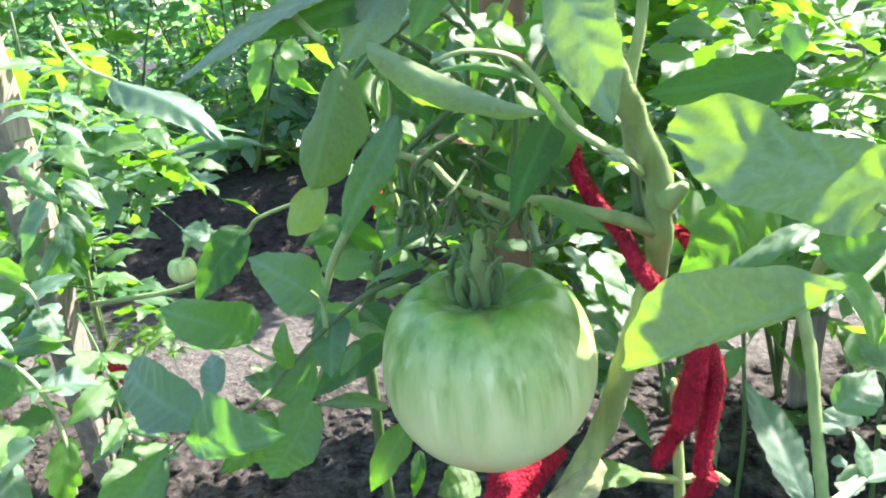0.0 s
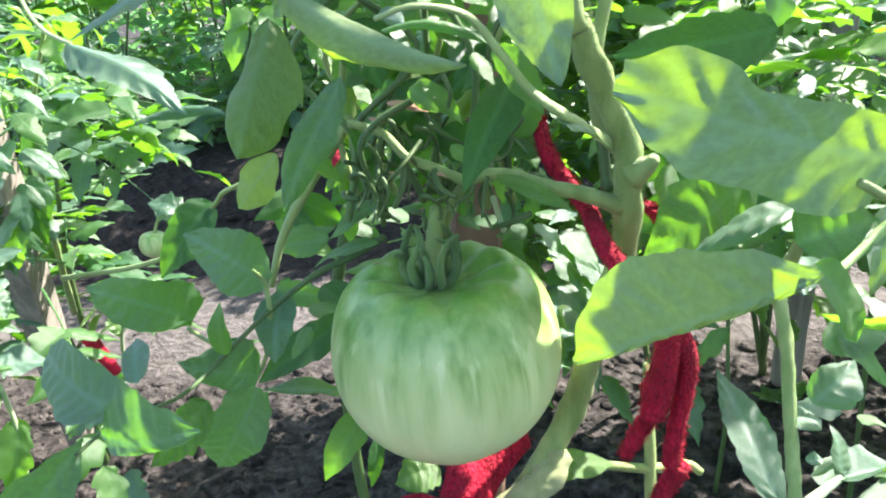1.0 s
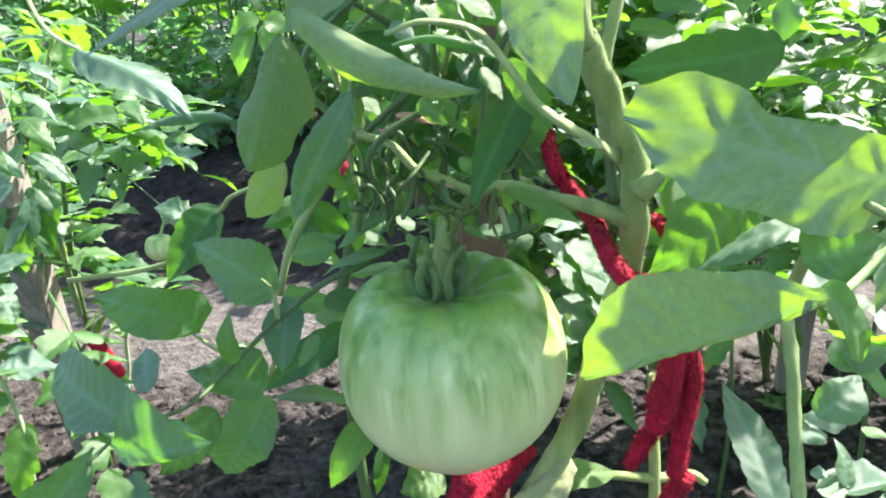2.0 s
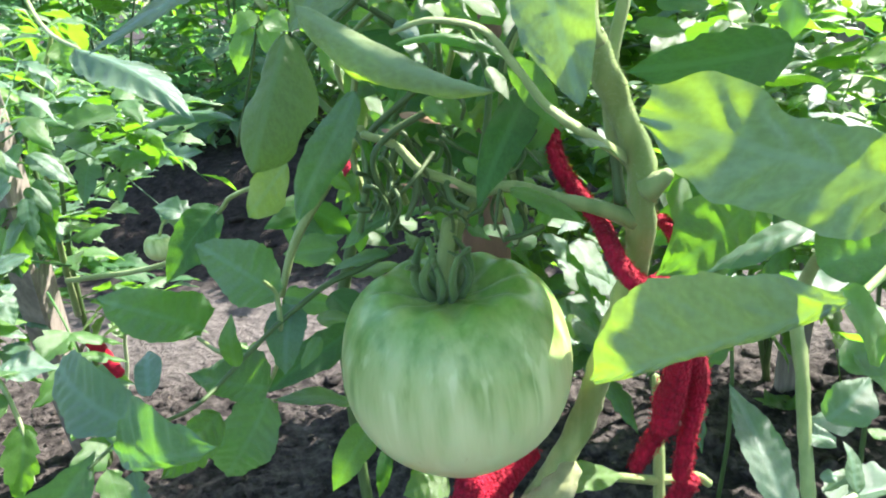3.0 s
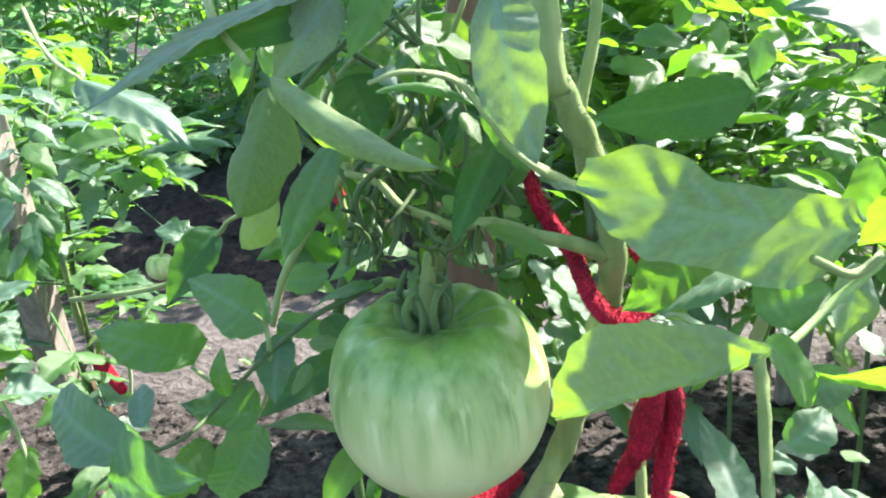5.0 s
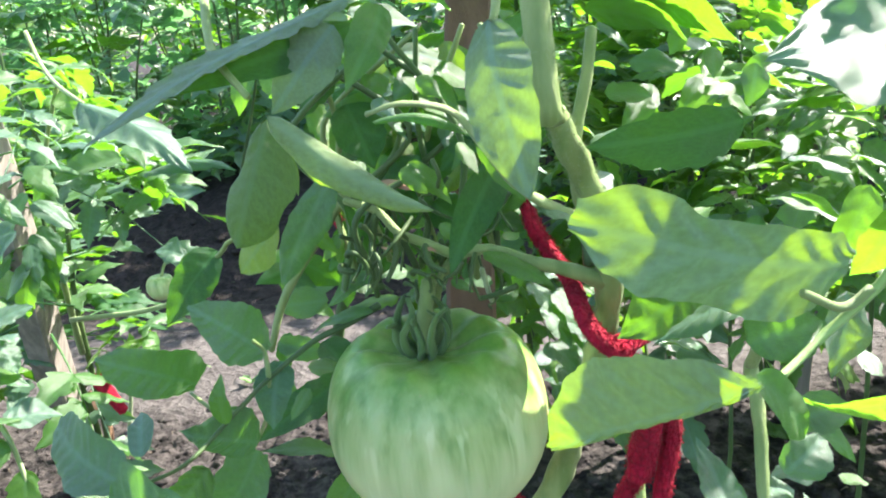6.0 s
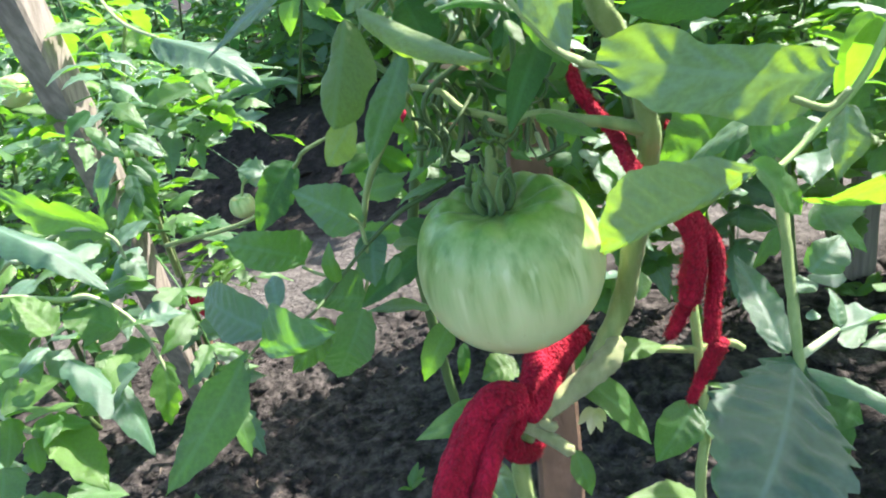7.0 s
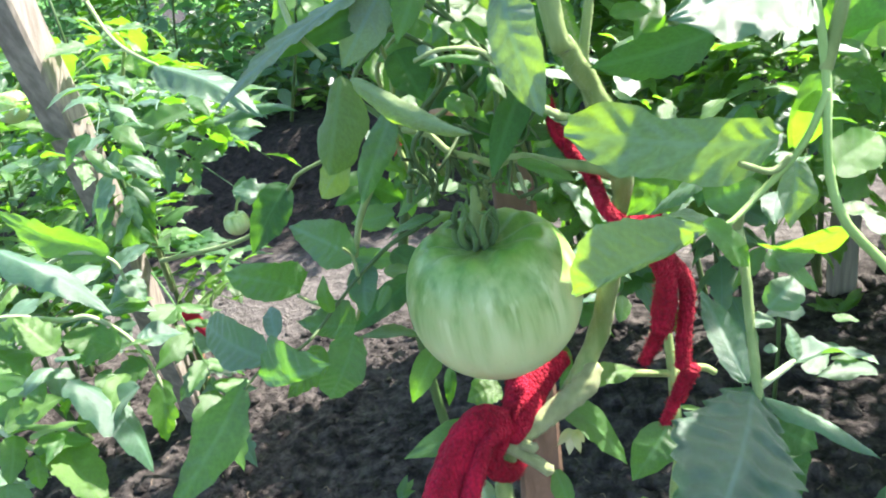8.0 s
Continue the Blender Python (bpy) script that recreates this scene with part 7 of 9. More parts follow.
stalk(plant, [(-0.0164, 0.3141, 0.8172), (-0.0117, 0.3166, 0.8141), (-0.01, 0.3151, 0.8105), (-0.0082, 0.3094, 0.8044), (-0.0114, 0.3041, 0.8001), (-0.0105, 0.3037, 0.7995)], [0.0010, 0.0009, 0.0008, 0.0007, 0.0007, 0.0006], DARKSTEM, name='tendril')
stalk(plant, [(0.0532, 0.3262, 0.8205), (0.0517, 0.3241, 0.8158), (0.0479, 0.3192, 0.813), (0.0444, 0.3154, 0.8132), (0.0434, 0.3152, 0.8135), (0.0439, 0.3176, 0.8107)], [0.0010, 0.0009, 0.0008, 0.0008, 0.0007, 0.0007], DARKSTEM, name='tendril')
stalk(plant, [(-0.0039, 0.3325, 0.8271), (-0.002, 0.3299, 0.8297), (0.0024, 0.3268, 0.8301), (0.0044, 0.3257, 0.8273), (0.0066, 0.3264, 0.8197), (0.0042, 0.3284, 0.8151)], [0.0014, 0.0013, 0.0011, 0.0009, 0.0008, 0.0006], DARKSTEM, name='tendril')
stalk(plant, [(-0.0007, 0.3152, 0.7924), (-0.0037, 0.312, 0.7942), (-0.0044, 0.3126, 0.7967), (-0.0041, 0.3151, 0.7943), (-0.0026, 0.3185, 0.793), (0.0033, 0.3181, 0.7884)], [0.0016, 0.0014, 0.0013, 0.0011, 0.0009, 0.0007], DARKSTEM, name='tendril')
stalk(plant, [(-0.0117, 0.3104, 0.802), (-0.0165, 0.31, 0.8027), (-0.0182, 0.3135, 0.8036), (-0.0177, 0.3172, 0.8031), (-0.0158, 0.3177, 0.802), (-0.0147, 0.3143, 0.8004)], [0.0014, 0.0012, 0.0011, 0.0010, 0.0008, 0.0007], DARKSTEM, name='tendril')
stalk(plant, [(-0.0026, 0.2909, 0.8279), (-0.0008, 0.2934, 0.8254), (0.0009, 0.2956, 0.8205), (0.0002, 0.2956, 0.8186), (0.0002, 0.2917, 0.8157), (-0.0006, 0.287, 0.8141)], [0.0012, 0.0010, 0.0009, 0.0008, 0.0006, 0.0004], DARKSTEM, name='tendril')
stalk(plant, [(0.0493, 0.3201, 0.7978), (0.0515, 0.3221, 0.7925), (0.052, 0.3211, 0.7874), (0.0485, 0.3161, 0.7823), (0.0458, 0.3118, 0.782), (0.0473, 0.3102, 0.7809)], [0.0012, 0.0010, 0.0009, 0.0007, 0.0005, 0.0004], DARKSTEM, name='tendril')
leaf(plant, (0.0014, 0.2991, 0.9143), (-0.0691, 0.221, 0.8802), 0.0200, (0.18, -0.12, 0.98), PALE, fold=-0.2, arch=0.0, label='long toothed leaf with its edge turned over', tooth=0.42, teeth=8, lobe=0.12, n=60, m=7)
leaf(plant, (0.002, 0.3025, 0.9054), (-0.0529, 0.2559, 0.8851), 0.0160, (0.25, -0.96, 0.12), DARK, tooth=0.12, teeth=8, fold=0.1, n=30)
leaf(plant, (-0.0021, 0.2877, 0.9038), (-0.0266, 0.2713, 0.8775), 0.0220, (0.27, -0.88, 0.4), PALE, tooth=0.08, fold=0.1, wide=0.45)
leaf(plant, (0.0138, 0.2966, 0.9103), (0.0015, 0.2751, 0.8819), 0.0162, (0.27, -0.88, 0.4), GREEN, tooth=0.08, fold=0.2)
# DARK puts the shade on this leaf into its colour
leaf(plant, (0.14, 0.2765, 0.8615), (0.0845, 0.2705, 0.856), 0.0224, (0.16, -0.96, 0.24), DARK, tooth=0.22, wide=0.45, fold=0.15)
leaf(plant, (0.13, 0.2653, 0.8178), (0.0919, 0.2479, 0.792), 0.0321, (0.14, -0.99, 0.05), GREEN, tooth=0.2, quilt=0.06, wide=0.45, fold=0.1)
leaf(plant, (0.044, 0.3161, 0.6505), (0.0818, 0.3092, 0.5964), 0.0243, (0.51, -0.46, 0.73), GREEN, tooth=0.06, fold=0.3)
leaf(plant, (0.0622, 0.3225, 0.656), (0.0964, 0.3288, 0.6543), 0.0172, (0.23, -0.38, 0.9), LIME, tooth=0.08)
leaf(plant, (-0.0018, 0.3449, 0.6127), (-0.0654, 0.3274, 0.6038), 0.0221, (0.13, -0.66, 0.74), GREEN, tooth=0.06)
leaf(plant, (-0.0161, 0.3205, 0.5915), (-0.01, 0.3063, 0.5596), 0.0165, (0.29, -0.82, 0.49), PALE, tooth=0.03)
leaf(plant, (0.0365, 0.3117, 0.5976), (0.0412, 0.2996, 0.5704), 0.0144, (0.47, -0.77, 0.43), GREEN, tooth=0.05)
leaf(plant, (0.0092, 0.3324, 0.6524), (-0.0133, 0.3254, 0.6474), 0.0215, (0.23, -0.53, 0.82), LIME, tooth=0.2)
r = random.Random(61)
for k in range(34):
    x, y, z = r.uniform(-0.045, 0.075), r.uniform(0.325, 0.40), r.uniform(0.795, 0.895)
    a, l = r.uniform(-2.6, -0.5), r.uniform(0.016, 0.034)
    leaf(plant, (x, y, z), (x + l * math.cos(a), y - r.uniform(0, 0.012), z + l * math.sin(a)), l * r.uniform(0.42, 0.6), (r.uniform(-0.4, 0.5), -0.75, r.uniform(0.3, 0.8)), r.choice((DARK, DARK, GREEN, OLIVE, LIME)), tooth=0.32, teeth=4.3, fold=r.uniform(0.0, 0.4), full=0.85, curl=r.choice((0.0, 0.5, 0.9)), n=18, m=4)
for k in range(12):
    x, y = r.uniform(-0.03, 0.06), r.uniform(0.315, 0.36)
    stalk(plant, [(x, y, 0.79), (x + r.uniform(-0.012, 0.012), y + 0.004, 0.825), (x + r.uniform(-0.025, 0.025), y, 0.86), (x + r.uniform(-0.035, 0.035), y - 0.006, 0.90)], [0.0017, 0.0015, 0.0012], r.choice((DARKSTEM, STEM, SEPAL)), name="leaf_stalk")
GLINTS = ((0.006, 0.335, 0.862), (0.026, 0.34, 0.864), (0.033, 0.34, 0.856), (0.042, 0.33, 0.848), (0.018, 0.34, 0.878), (-0.001, 0.35, 0.876), (0.04, 0.345, 0.859), (-0.017, 0.36, 0.84), (-0.047, 0.4, 0.807), (0.082, 0.4, 0.864), (-0.023, 0.36, 0.88), (0.051, 0.34, 0.866))
for k, (x, y, z) in enumerate(GLINTS):
    a = 0.9 * k
    leaf(plant, (x - 0.009 * math.cos(a), y + 0.007, z + 0.006), (x + 0.010 * math.cos(a), y - 0.006, z - 0.007), 0.011 + 0.002 * (k % 3), (0.33, -0.40 + 0.12 * math.sin(a), 0.85), (BLUE, GREEN)[k % 2], tooth=0.25, teeth=4.3, fold=0.1, full=0.8, n=18, m=4)
flower = thing("tomato_flower", (0.0504, 0.31, 0.6234), "faded yellow tomato blossom below the fruit", "flower")
leaf(flower, (0.051, 0.3119, 0.627), (0.0395, 0.3066, 0.6209), 0.0063, (-0.44, -0.77, 0.47), PETAL, "petal", tooth=0.0, fold=0.3, n=8, m=3)
leaf(flower, (0.051, 0.3119, 0.627), (0.0565, 0.3089, 0.6182), 0.0063, (0.6, -0.75, 0.29), PETAL, "petal", tooth=0.0, fold=0.3, n=8, m=3)
leaf(flower, (0.051, 0.3119, 0.627), (0.046, 0.3044, 0.6135), 0.0063, (-0.01, -0.89, 0.46), PETAL, "petal", tooth=0.0, fold=0.3, n=8, m=3)
leaf(flower, (0.051, 0.3119, 0.627), (0.0536, 0.3058, 0.6132), 0.0063, (0.49, -0.8, 0.33), PETAL, "petal", tooth=0.0, fold=0.3, n=8, m=3)
tie = thing("wool_tie", (0.0962, 0.2842, 0.7734), "crimson fuzzy wool tie knotted round the stem, its ends hanging", "tie", "wool ties")
strand(tie, [(0.0647, 0.3392, 0.8289), (0.067, 0.3286, 0.8138), (0.0732, 0.3219, 0.8028), (0.0803, 0.3067, 0.7947), (0.0844, 0.2782, 0.7858), (0.0933, 0.2756, 0.7767), (0.104, 0.2855, 0.7755), (0.1122, 0.2968, 0.7757), (0.1142, 0.3149, 0.7812), (0.1099, 0.3271, 0.7863)], [0.0037, 0.0044, 0.0045, 0.0044, 0.0043, 0.0046, 0.0046, 0.0043, 0.0039, 0.0034], 1)
strand(tie, [(0.0931, 0.2748, 0.7775), (0.1021, 0.2803, 0.7617), (0.1127, 0.2979, 0.7346), (0.1127, 0.3098, 0.7083), (0.1098, 0.3092, 0.6927)], [0.0042, 0.0048, 0.0066, 0.0093, 0.0077], 2)
strand(tie, [(0.1124, 0.3124, 0.695), (0.1058, 0.3154, 0.6811), (0.0978, 0.311, 0.6705)], [0.0057, 0.0053, 0.0040], 3)
strand(tie, [(0.0973, 0.2791, 0.7739), (0.1104, 0.291, 0.7512), (0.1261, 0.3138, 0.7168), (0.123, 0.3171, 0.6822), (0.1205, 0.3151, 0.6624)], [0.0041, 0.0045, 0.0058, 0.0058, 0.0056], 4)
strand(tie, [(0.1269, 0.3237, 0.6541), (0.1197, 0.3255, 0.6375), (0.1077, 0.3235, 0.6149)], [0.0067, 0.0062, 0.0035], 5)
tie_low = thing("wool_tie", (0.0106, 0.2887, 0.6548), "thick bundle of crimson wool hanging from the lower stem", "tie", "wool ties")
strand(tie_low, [(0.0513, 0.3321, 0.6687), (0.0334, 0.3164, 0.6602), (0.0221, 0.2986, 0.6539), (0.0115, 0.2866, 0.6501)], [0.0066, 0.0089, 0.0100, 0.0098], 6)
strand(tie_low, [(0.0225, 0.3199, 0.6676), (0.0195, 0.3037, 0.6587), (0.0112, 0.2914, 0.6485)], [0.0079, 0.0094, 0.0083], 12)
strand(tie_low, [(0.0125, 0.2873, 0.6557), (-0.0022, 0.2792, 0.6639), (-0.0188, 0.2622, 0.6476), (-0.0325, 0.2445, 0.6283), (-0.0421, 0.2325, 0.6076)], [0.0098, 0.0099, 0.0095, 0.0091, 0.0078], 7)
strand(tie_low, [(0.012, 0.2858, 0.6528), (0.0021, 0.2738, 0.6556), (-0.0088, 0.2567, 0.6389), (-0.0181, 0.2432, 0.6196), (-0.0243, 0.233, 0.6009)], [0.0082, 0.0086, 0.0079, 0.0075, 0.0069], 8)
strand(tie_low, [(0.0047, 0.2895, 0.659), (-0.0118, 0.2794, 0.6569), (-0.029, 0.2609, 0.6375), (-0.0376, 0.245, 0.6199)], [0.0082, 0.0081, 0.0074, 0.0063], 9)
strand(tie_low, [(0.0106, 0.2825, 0.6536), (0.0026, 0.2778, 0.6356), (0.0101, 0.2963, 0.612), (0.0171, 0.3144, 0.6115)], [0.0071, 0.0066, 0.0069, 0.0054], 10)
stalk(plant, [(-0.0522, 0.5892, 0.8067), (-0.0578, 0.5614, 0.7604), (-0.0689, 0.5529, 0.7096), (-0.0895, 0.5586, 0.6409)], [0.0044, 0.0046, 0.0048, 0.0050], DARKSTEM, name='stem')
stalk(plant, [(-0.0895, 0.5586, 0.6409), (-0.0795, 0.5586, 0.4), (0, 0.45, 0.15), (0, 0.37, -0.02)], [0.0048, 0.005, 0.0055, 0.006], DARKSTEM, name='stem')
tie_high = thing("wool_tie", (-0.0605, 0.5501, 0.759), "short crimson wool tie on the shaded stem behind", "tie", "wool ties")
strand(tie_high, [(-0.0724, 0.5622, 0.7655), (-0.0628, 0.5486, 0.7553), (-0.0572, 0.5445, 0.743)], [0.0073, 0.0067, 0.0063], 11)
strand(tie_high, [(-0.0379, 0.5299, 0.7873), (-0.0299, 0.531, 0.7885), (-0.0213, 0.5307, 0.786)], [0.0048, 0.0044, 0.0040], 14)
stake((-0.0236, 0.0536, -0.02), (0.0512, 0.5713, 0.9899), 0.030, 0.016, WOOD, "brown weathered wooden stake behind the tomato", 1)
stake((-0.833, 1.315, -0.03), (-0.500, 0.745, 1.26), 0.040, 0.066, GREYWOOD, "grey sawn stake leaning beside a tomato plant", 2, (1, 0.03, 0))
stake((0.66, 1.46, -0.02), (0.69, 1.39, 1.1), 0.055, 0.03, GREYWOOD, "grey wooden stake among the leaves", 3)
tie_far = thing("wool_tie", (-0.6374, 1.1267, 0.3166), "crimson wool tie round a low stem", "tie", "wool ties")
strand(tie_far, [(-0.6707, 1.1548, 0.3421), (-0.6417, 1.1298, 0.3261), (-0.6093, 1.1108, 0.2965)], [0.0129, 0.0117, 0.0087], 13)
stalk(right_plant, [(0.1424, 0.2647, 0.7711), (0.1417, 0.2522, 0.7571), (0.1394, 0.237, 0.7311), (0.1376, 0.2233, 0.7105), (0.1374, 0.2186, 0.6892), (0.1397, 0.2242, 0.6293)], [0.0026, 0.0024, 0.0023, 0.0023, 0.0023, 0.0023], STEM, name='stem', rough=0.3)
stalk(right_plant, [(0.1397, 0.2242, 0.6293), (0.1397, 0.2342, 0.45), (0.17, 0.27, 0.2), (0.17, 0.27, -0.02)], [0.0028, 0.0035, 0.0045, 0.0055], STEM, name='stem')
stalk(right_plant, [(0.1507, 0.1904, 0.8828), (0.1521, 0.1855, 0.8602), (0.15, 0.1785, 0.8395), (0.1496, 0.1735, 0.8247), (0.1535, 0.17, 0.8112), (0.1646, 0.1681, 0.7954), (0.1754, 0.1674, 0.7776)], [0.0014, 0.0015, 0.0015, 0.0016, 0.0017, 0.0017, 0.0017], LIMESTEM, rough=0.3, name='shoot', label='pale green curved shoot')
stalk(right_plant, [(0.1754, 0.1674, 0.7776), (0.1854, 0.1974, 0.6576), (0.2, 0.25, 0.3), (0.172, 0.27, -0.01)], [0.0024, 0.003, 0.004, 0.005], STEM, name='stem')
stalk(right_plant, [(0.1424, 0.2647, 0.7711), (0.1401, 0.2396, 0.8019), (0.1292, 0.1799, 0.8233)], [0.0026, 0.0018, 0.0011], STEM, name='leaf_stalk')
leaf(right_plant, (0.1373, 0.2224, 0.7087), (0.0872, 0.1408, 0.6899), 0.0541, (0.28, -0.35, 0.89), BLUE_SHADED, wide=0.56, fold=0.15, arch=0.06, lobe=0.16, label='large quilted blue-green toothed leaf', teeth=10, n=70, m=12, wave=0.12, quilt=0.035, crinkle=0.085, tooth=0.24, lhs=(0.2, 0.55, 0.75, 0.92, 1.0, 0.95, 0.8, 0.5, 0.1), rhs=(0.2, 0.55, 0.75, 0.92, 1.0, 0.95, 0.8, 0.5, 0.1))
leaf(right_plant, (0.1401, 0.2214, 0.7055), (0.1787, 0.1939, 0.6904), 0.0191, (0.3, 0.06, 0.95), BLUE, tooth=0.04, curl=1.3, fold=-0.1, arch=0.04, label='rolled pale blue-green leaf')
leaf(right_plant, (0.1443, 0.2287, 0.6837), (0.1653, 0.2258, 0.6685), 0.0195, (0.31, -0.64, 0.7), DARK, tooth=0.03)
leaf(right_plant, (0.1436, 0.2269, 0.6686), (0.1534, 0.2148, 0.651), 0.0288, (0.22, -0.65, 0.72), DARK, tooth=0.05)
stalk(right_plant, [(0.1375, 0.2231, 0.7101), (0.1476, 0.2307, 0.71), (0.1584, 0.2389, 0.7106)], [0.0020, 0.0018, 0.0015], PALESTEM, name='leaf_stalk')
leaf(right_plant, (0.1571, 0.2385, 0.7102), (0.1931, 0.2399, 0.7094), 0.0185, (0.19, 0.17, 0.97), BLUE, tooth=0.2, teeth=6, wave=0.2, n=36, m=6, fold=0.5)
leaf(right_plant, (0.1599, 0.2396, 0.7115), (0.1594, 0.2513, 0.7242), 0.0103, (0.51, -0.46, 0.73), BLUE, tooth=0.05)
leaf(right_plant, (0.1394, 0.2386, 0.7346), (0.1523, 0.2423, 0.7319), 0.0105, (0.23, -0.31, 0.92), BLUE, tooth=0.0, wide=0.5)
leaf(right_plant, (0.1438, 0.2336, 0.7222), (0.151, 0.2366, 0.7207), 0.0050, (0.23, -0.55, 0.8), BLUE, tooth=0.0, wide=0.5)
leaf(right_plant, (0.1494, 0.2442, 0.7371), (0.1666, 0.2537, 0.7495), 0.0171, (0.43, -0.48, 0.77), BLUE, tooth=0.15, teeth=5, full=0.85, wide=0.42)
leaf(right_plant, (0.1371, 0.2324, 0.7061), (0.1246, 0.2729, 0.7372), 0.0165, (0.09, -0.89, 0.44), BLUE, tooth=0.16, teeth=8, n=36, m=7, fold=0.25, wave=0.08, lobe=0.08, quilt=0.03)
leaf(right_plant, (0.1561, 0.1776, 0.8071), (0.1401, 0.2326, 0.7756), 0.0137, (0.03, -0.99, 0.15), LIME, tooth=0.1, fold=0.2, arch=0.05, label='sunlit yellow-green leaf')
leaf(right_plant, (0.1504, 0.1751, 0.8277), (0.1732, 0.1937, 0.8331), 0.0161, (0.31, -0.71, 0.64), LIME, tooth=0.08)
leaf(right_plant, (0.1322, 0.1414, 0.8912), (0.0942, 0.129, 0.8964), 0.030, (0.1, -0.71, 0.7), BLUE, tooth=0.2, teeth=5, fold=0.2, arch=0.07, n=36, m=8, label='leaf glaring white in the sun', quilt=0.03, wave=0.1, crinkle=0.05)
leaf(right_plant, (0.166, 0.2146, 0.8635), (0.1818, 0.22, 0.8897), 0.0254, (0.22, -0.97, 0.02), LIME, tooth=0.08, fold=0.2)
leaf(right_plant, (0.1686, 0.2184, 0.8735), (0.1976, 0.2156, 0.8579), 0.0220, (0.22, -0.97, 0.02), LIME, tooth=0.08, fold=0.2)
leaf(right_plant, (0.1673, 0.2181, 0.8126), (0.1964, 0.2227, 0.8178), 0.0119, (0.23, -0.74, 0.63), GREEN, tooth=0.06)
leaf(right_plant, (0.1782, 0.2601, 0.8383), (0.1634, 0.2587, 0.8082), 0.0158, (0.2, -0.89, 0.4), LIME, tooth=0.06)
leaf(right_plant, (0.1513, 0.2369, 0.8149), (0.1384, 0.2514, 0.8272), 0.0203, (0.31, -0.64, 0.7), BLUE, tooth=0.06)
leaf(right_plant, (0.1563, 0.2265, 0.8148), (0.1534, 0.2235, 0.7862), 0.0174, (0.38, -0.8, 0.46), PALE, tooth=0.06)
leaf(right_plant, (0.1457, 0.2343, 0.765), (0.1697, 0.2399, 0.7663), 0.0142, (0.31, -0.58, 0.75), GREEN, tooth=0.06)
leaf(right_plant, (0.151, 0.2369, 0.7682), (0.1671, 0.2313, 0.7497), 0.0095, (0.31, -0.64, 0.7), GREEN, tooth=0.06)
leaf(right_plant, (0.1557, 0.1983, 0.8502), (0.1516, 0.218, 0.8225), 0.0117, (0, -0.84, 0.54), LIME, tooth=0.06)
leaf(right_plant, (0.1394, 0.1907, 0.8396), (0.0652, 0.1559, 0.8611), 0.0262, (0.09, -1, -0.04), PALE, wide=0.5, fold=0.1, arch=0.05, m=8, full=0.32, quilt=0.05, hook=0.0, label='broad pale leaf underside lit through at its tip', tooth=0.04, teeth=7, lobe=0.05, wave=0.06, n=60, lhs=(0.3, 0.9, 1.0, 1.0, 0.95, 0.92, 0.85, 0.6, 0.1), rhs=(0.3, 0.8, 0.85, 0.8, 0.7, 0.65, 0.9, 0.9, 0.45))
leaf(right_plant, (0.1036, 0.1528, 0.8272), (0.0621, 0.1872, 0.786), 0.0245, (0.11, -0.96, 0.24), PALE, wide=0.46, fold=-0.12, m=8, full=0.62, quilt=0.05, label='rolled pale leaf in front of the stem', curl=0.35, arch=0.0, tooth=0.05, teeth=10, lobe=0.04, lhs=(0.08, 0.15, 0.28, 0.32, 0.22, 0.14, 0.08), n=50, rhs=(0.15, 0.95, 1.35, 1.35, 1.2, 0.85, 0.12))
leaf(right_plant, (0.1247, 0.2075, 0.8211), (0.0969, 0.221, 0.8048), 0.0150, (-0.02, -0.21, 0.98), BLUE, tooth=0.06, fold=0.3, curl=0.6, quilt=0.06)
leaf(right_plant, (0.104, 0.1547, 0.8264), (0.1228, 0.1686, 0.8022), 0.0106, (0.27, -0.83, 0.49), GREEN, tooth=0.05)
leaf(right_plant, (0.1111, 0.18, 0.8214), (0.1309, 0.1831, 0.826), 0.0169, (0.18, -0.79, 0.58), GREEN, tooth=0.08)
stalk(right_plant, [(0.1516, 0.1824, 0.8541), (0.1431, 0.1806, 0.8376), (0.1292, 0.1799, 0.8233), (0.1143, 0.1695, 0.8175), (0.1027, 0.1549, 0.825)], [0.0013, 0.0013, 0.0012, 0.0010, 0.0008], LIMESTEM, name='leaf_stalk')
stalk(right_plant, [(0.1215, 0.1756, 0.8365), (0.1327, 0.1795, 0.8305), (0.1398, 0.1807, 0.8345)], [0.0011, 0.0012, 0.0013], STEM, name='leaf_stalk')
for x, z, w, turn in ((0.076, 0.742, 0.016, 0.2), (0.090, 0.738, 0.020, -0.5), (0.082, 0.726, 0.018, 0.9), (0.097, 0.722, 0.021, 0.1), (0.086, 0.706, 0.019, -0.8), (0.100, 0.700, 0.022, 0.5), (0.106, 0.714, 0.017, 1.2), (0.092, 0.690, 0.018, -0.2)):
    leaf(plant, (x - 0.010 * math.cos(turn), 0.418 + 0.006 * math.sin(turn), z + 0.008), (x + 0.014 * math.cos(turn), 0.402, z - 0.012), w, (0.36, -0.40 + 0.2 * turn, 0.84), BLUE, tooth=0.3, teeth=4.5, fold=0.15, full=0.8, n=22, m=5, label="small leaf glaring in the sun")
shoot = thing("tomato_shoot", (0.13, 0.37, 0.0), "thin green side shoot with small pointed leaves", "plant", "tomato plants")
stalk(shoot, [(0.1214, 0.3754, 0.6816), (0.1203, 0.3609, 0.6521), (0.1193, 0.3491, 0.6163), (0.1172, 0.3369, 0.58), (0.1097, 0.3281, 0.5298), (0.125, 0.37, 0.35), (0.13, 0.37, -0.02)], [0.0022, 0.003, 0.0034, 0.0034, 0.0034, 0.004, 0.005], STEM, name='stem')
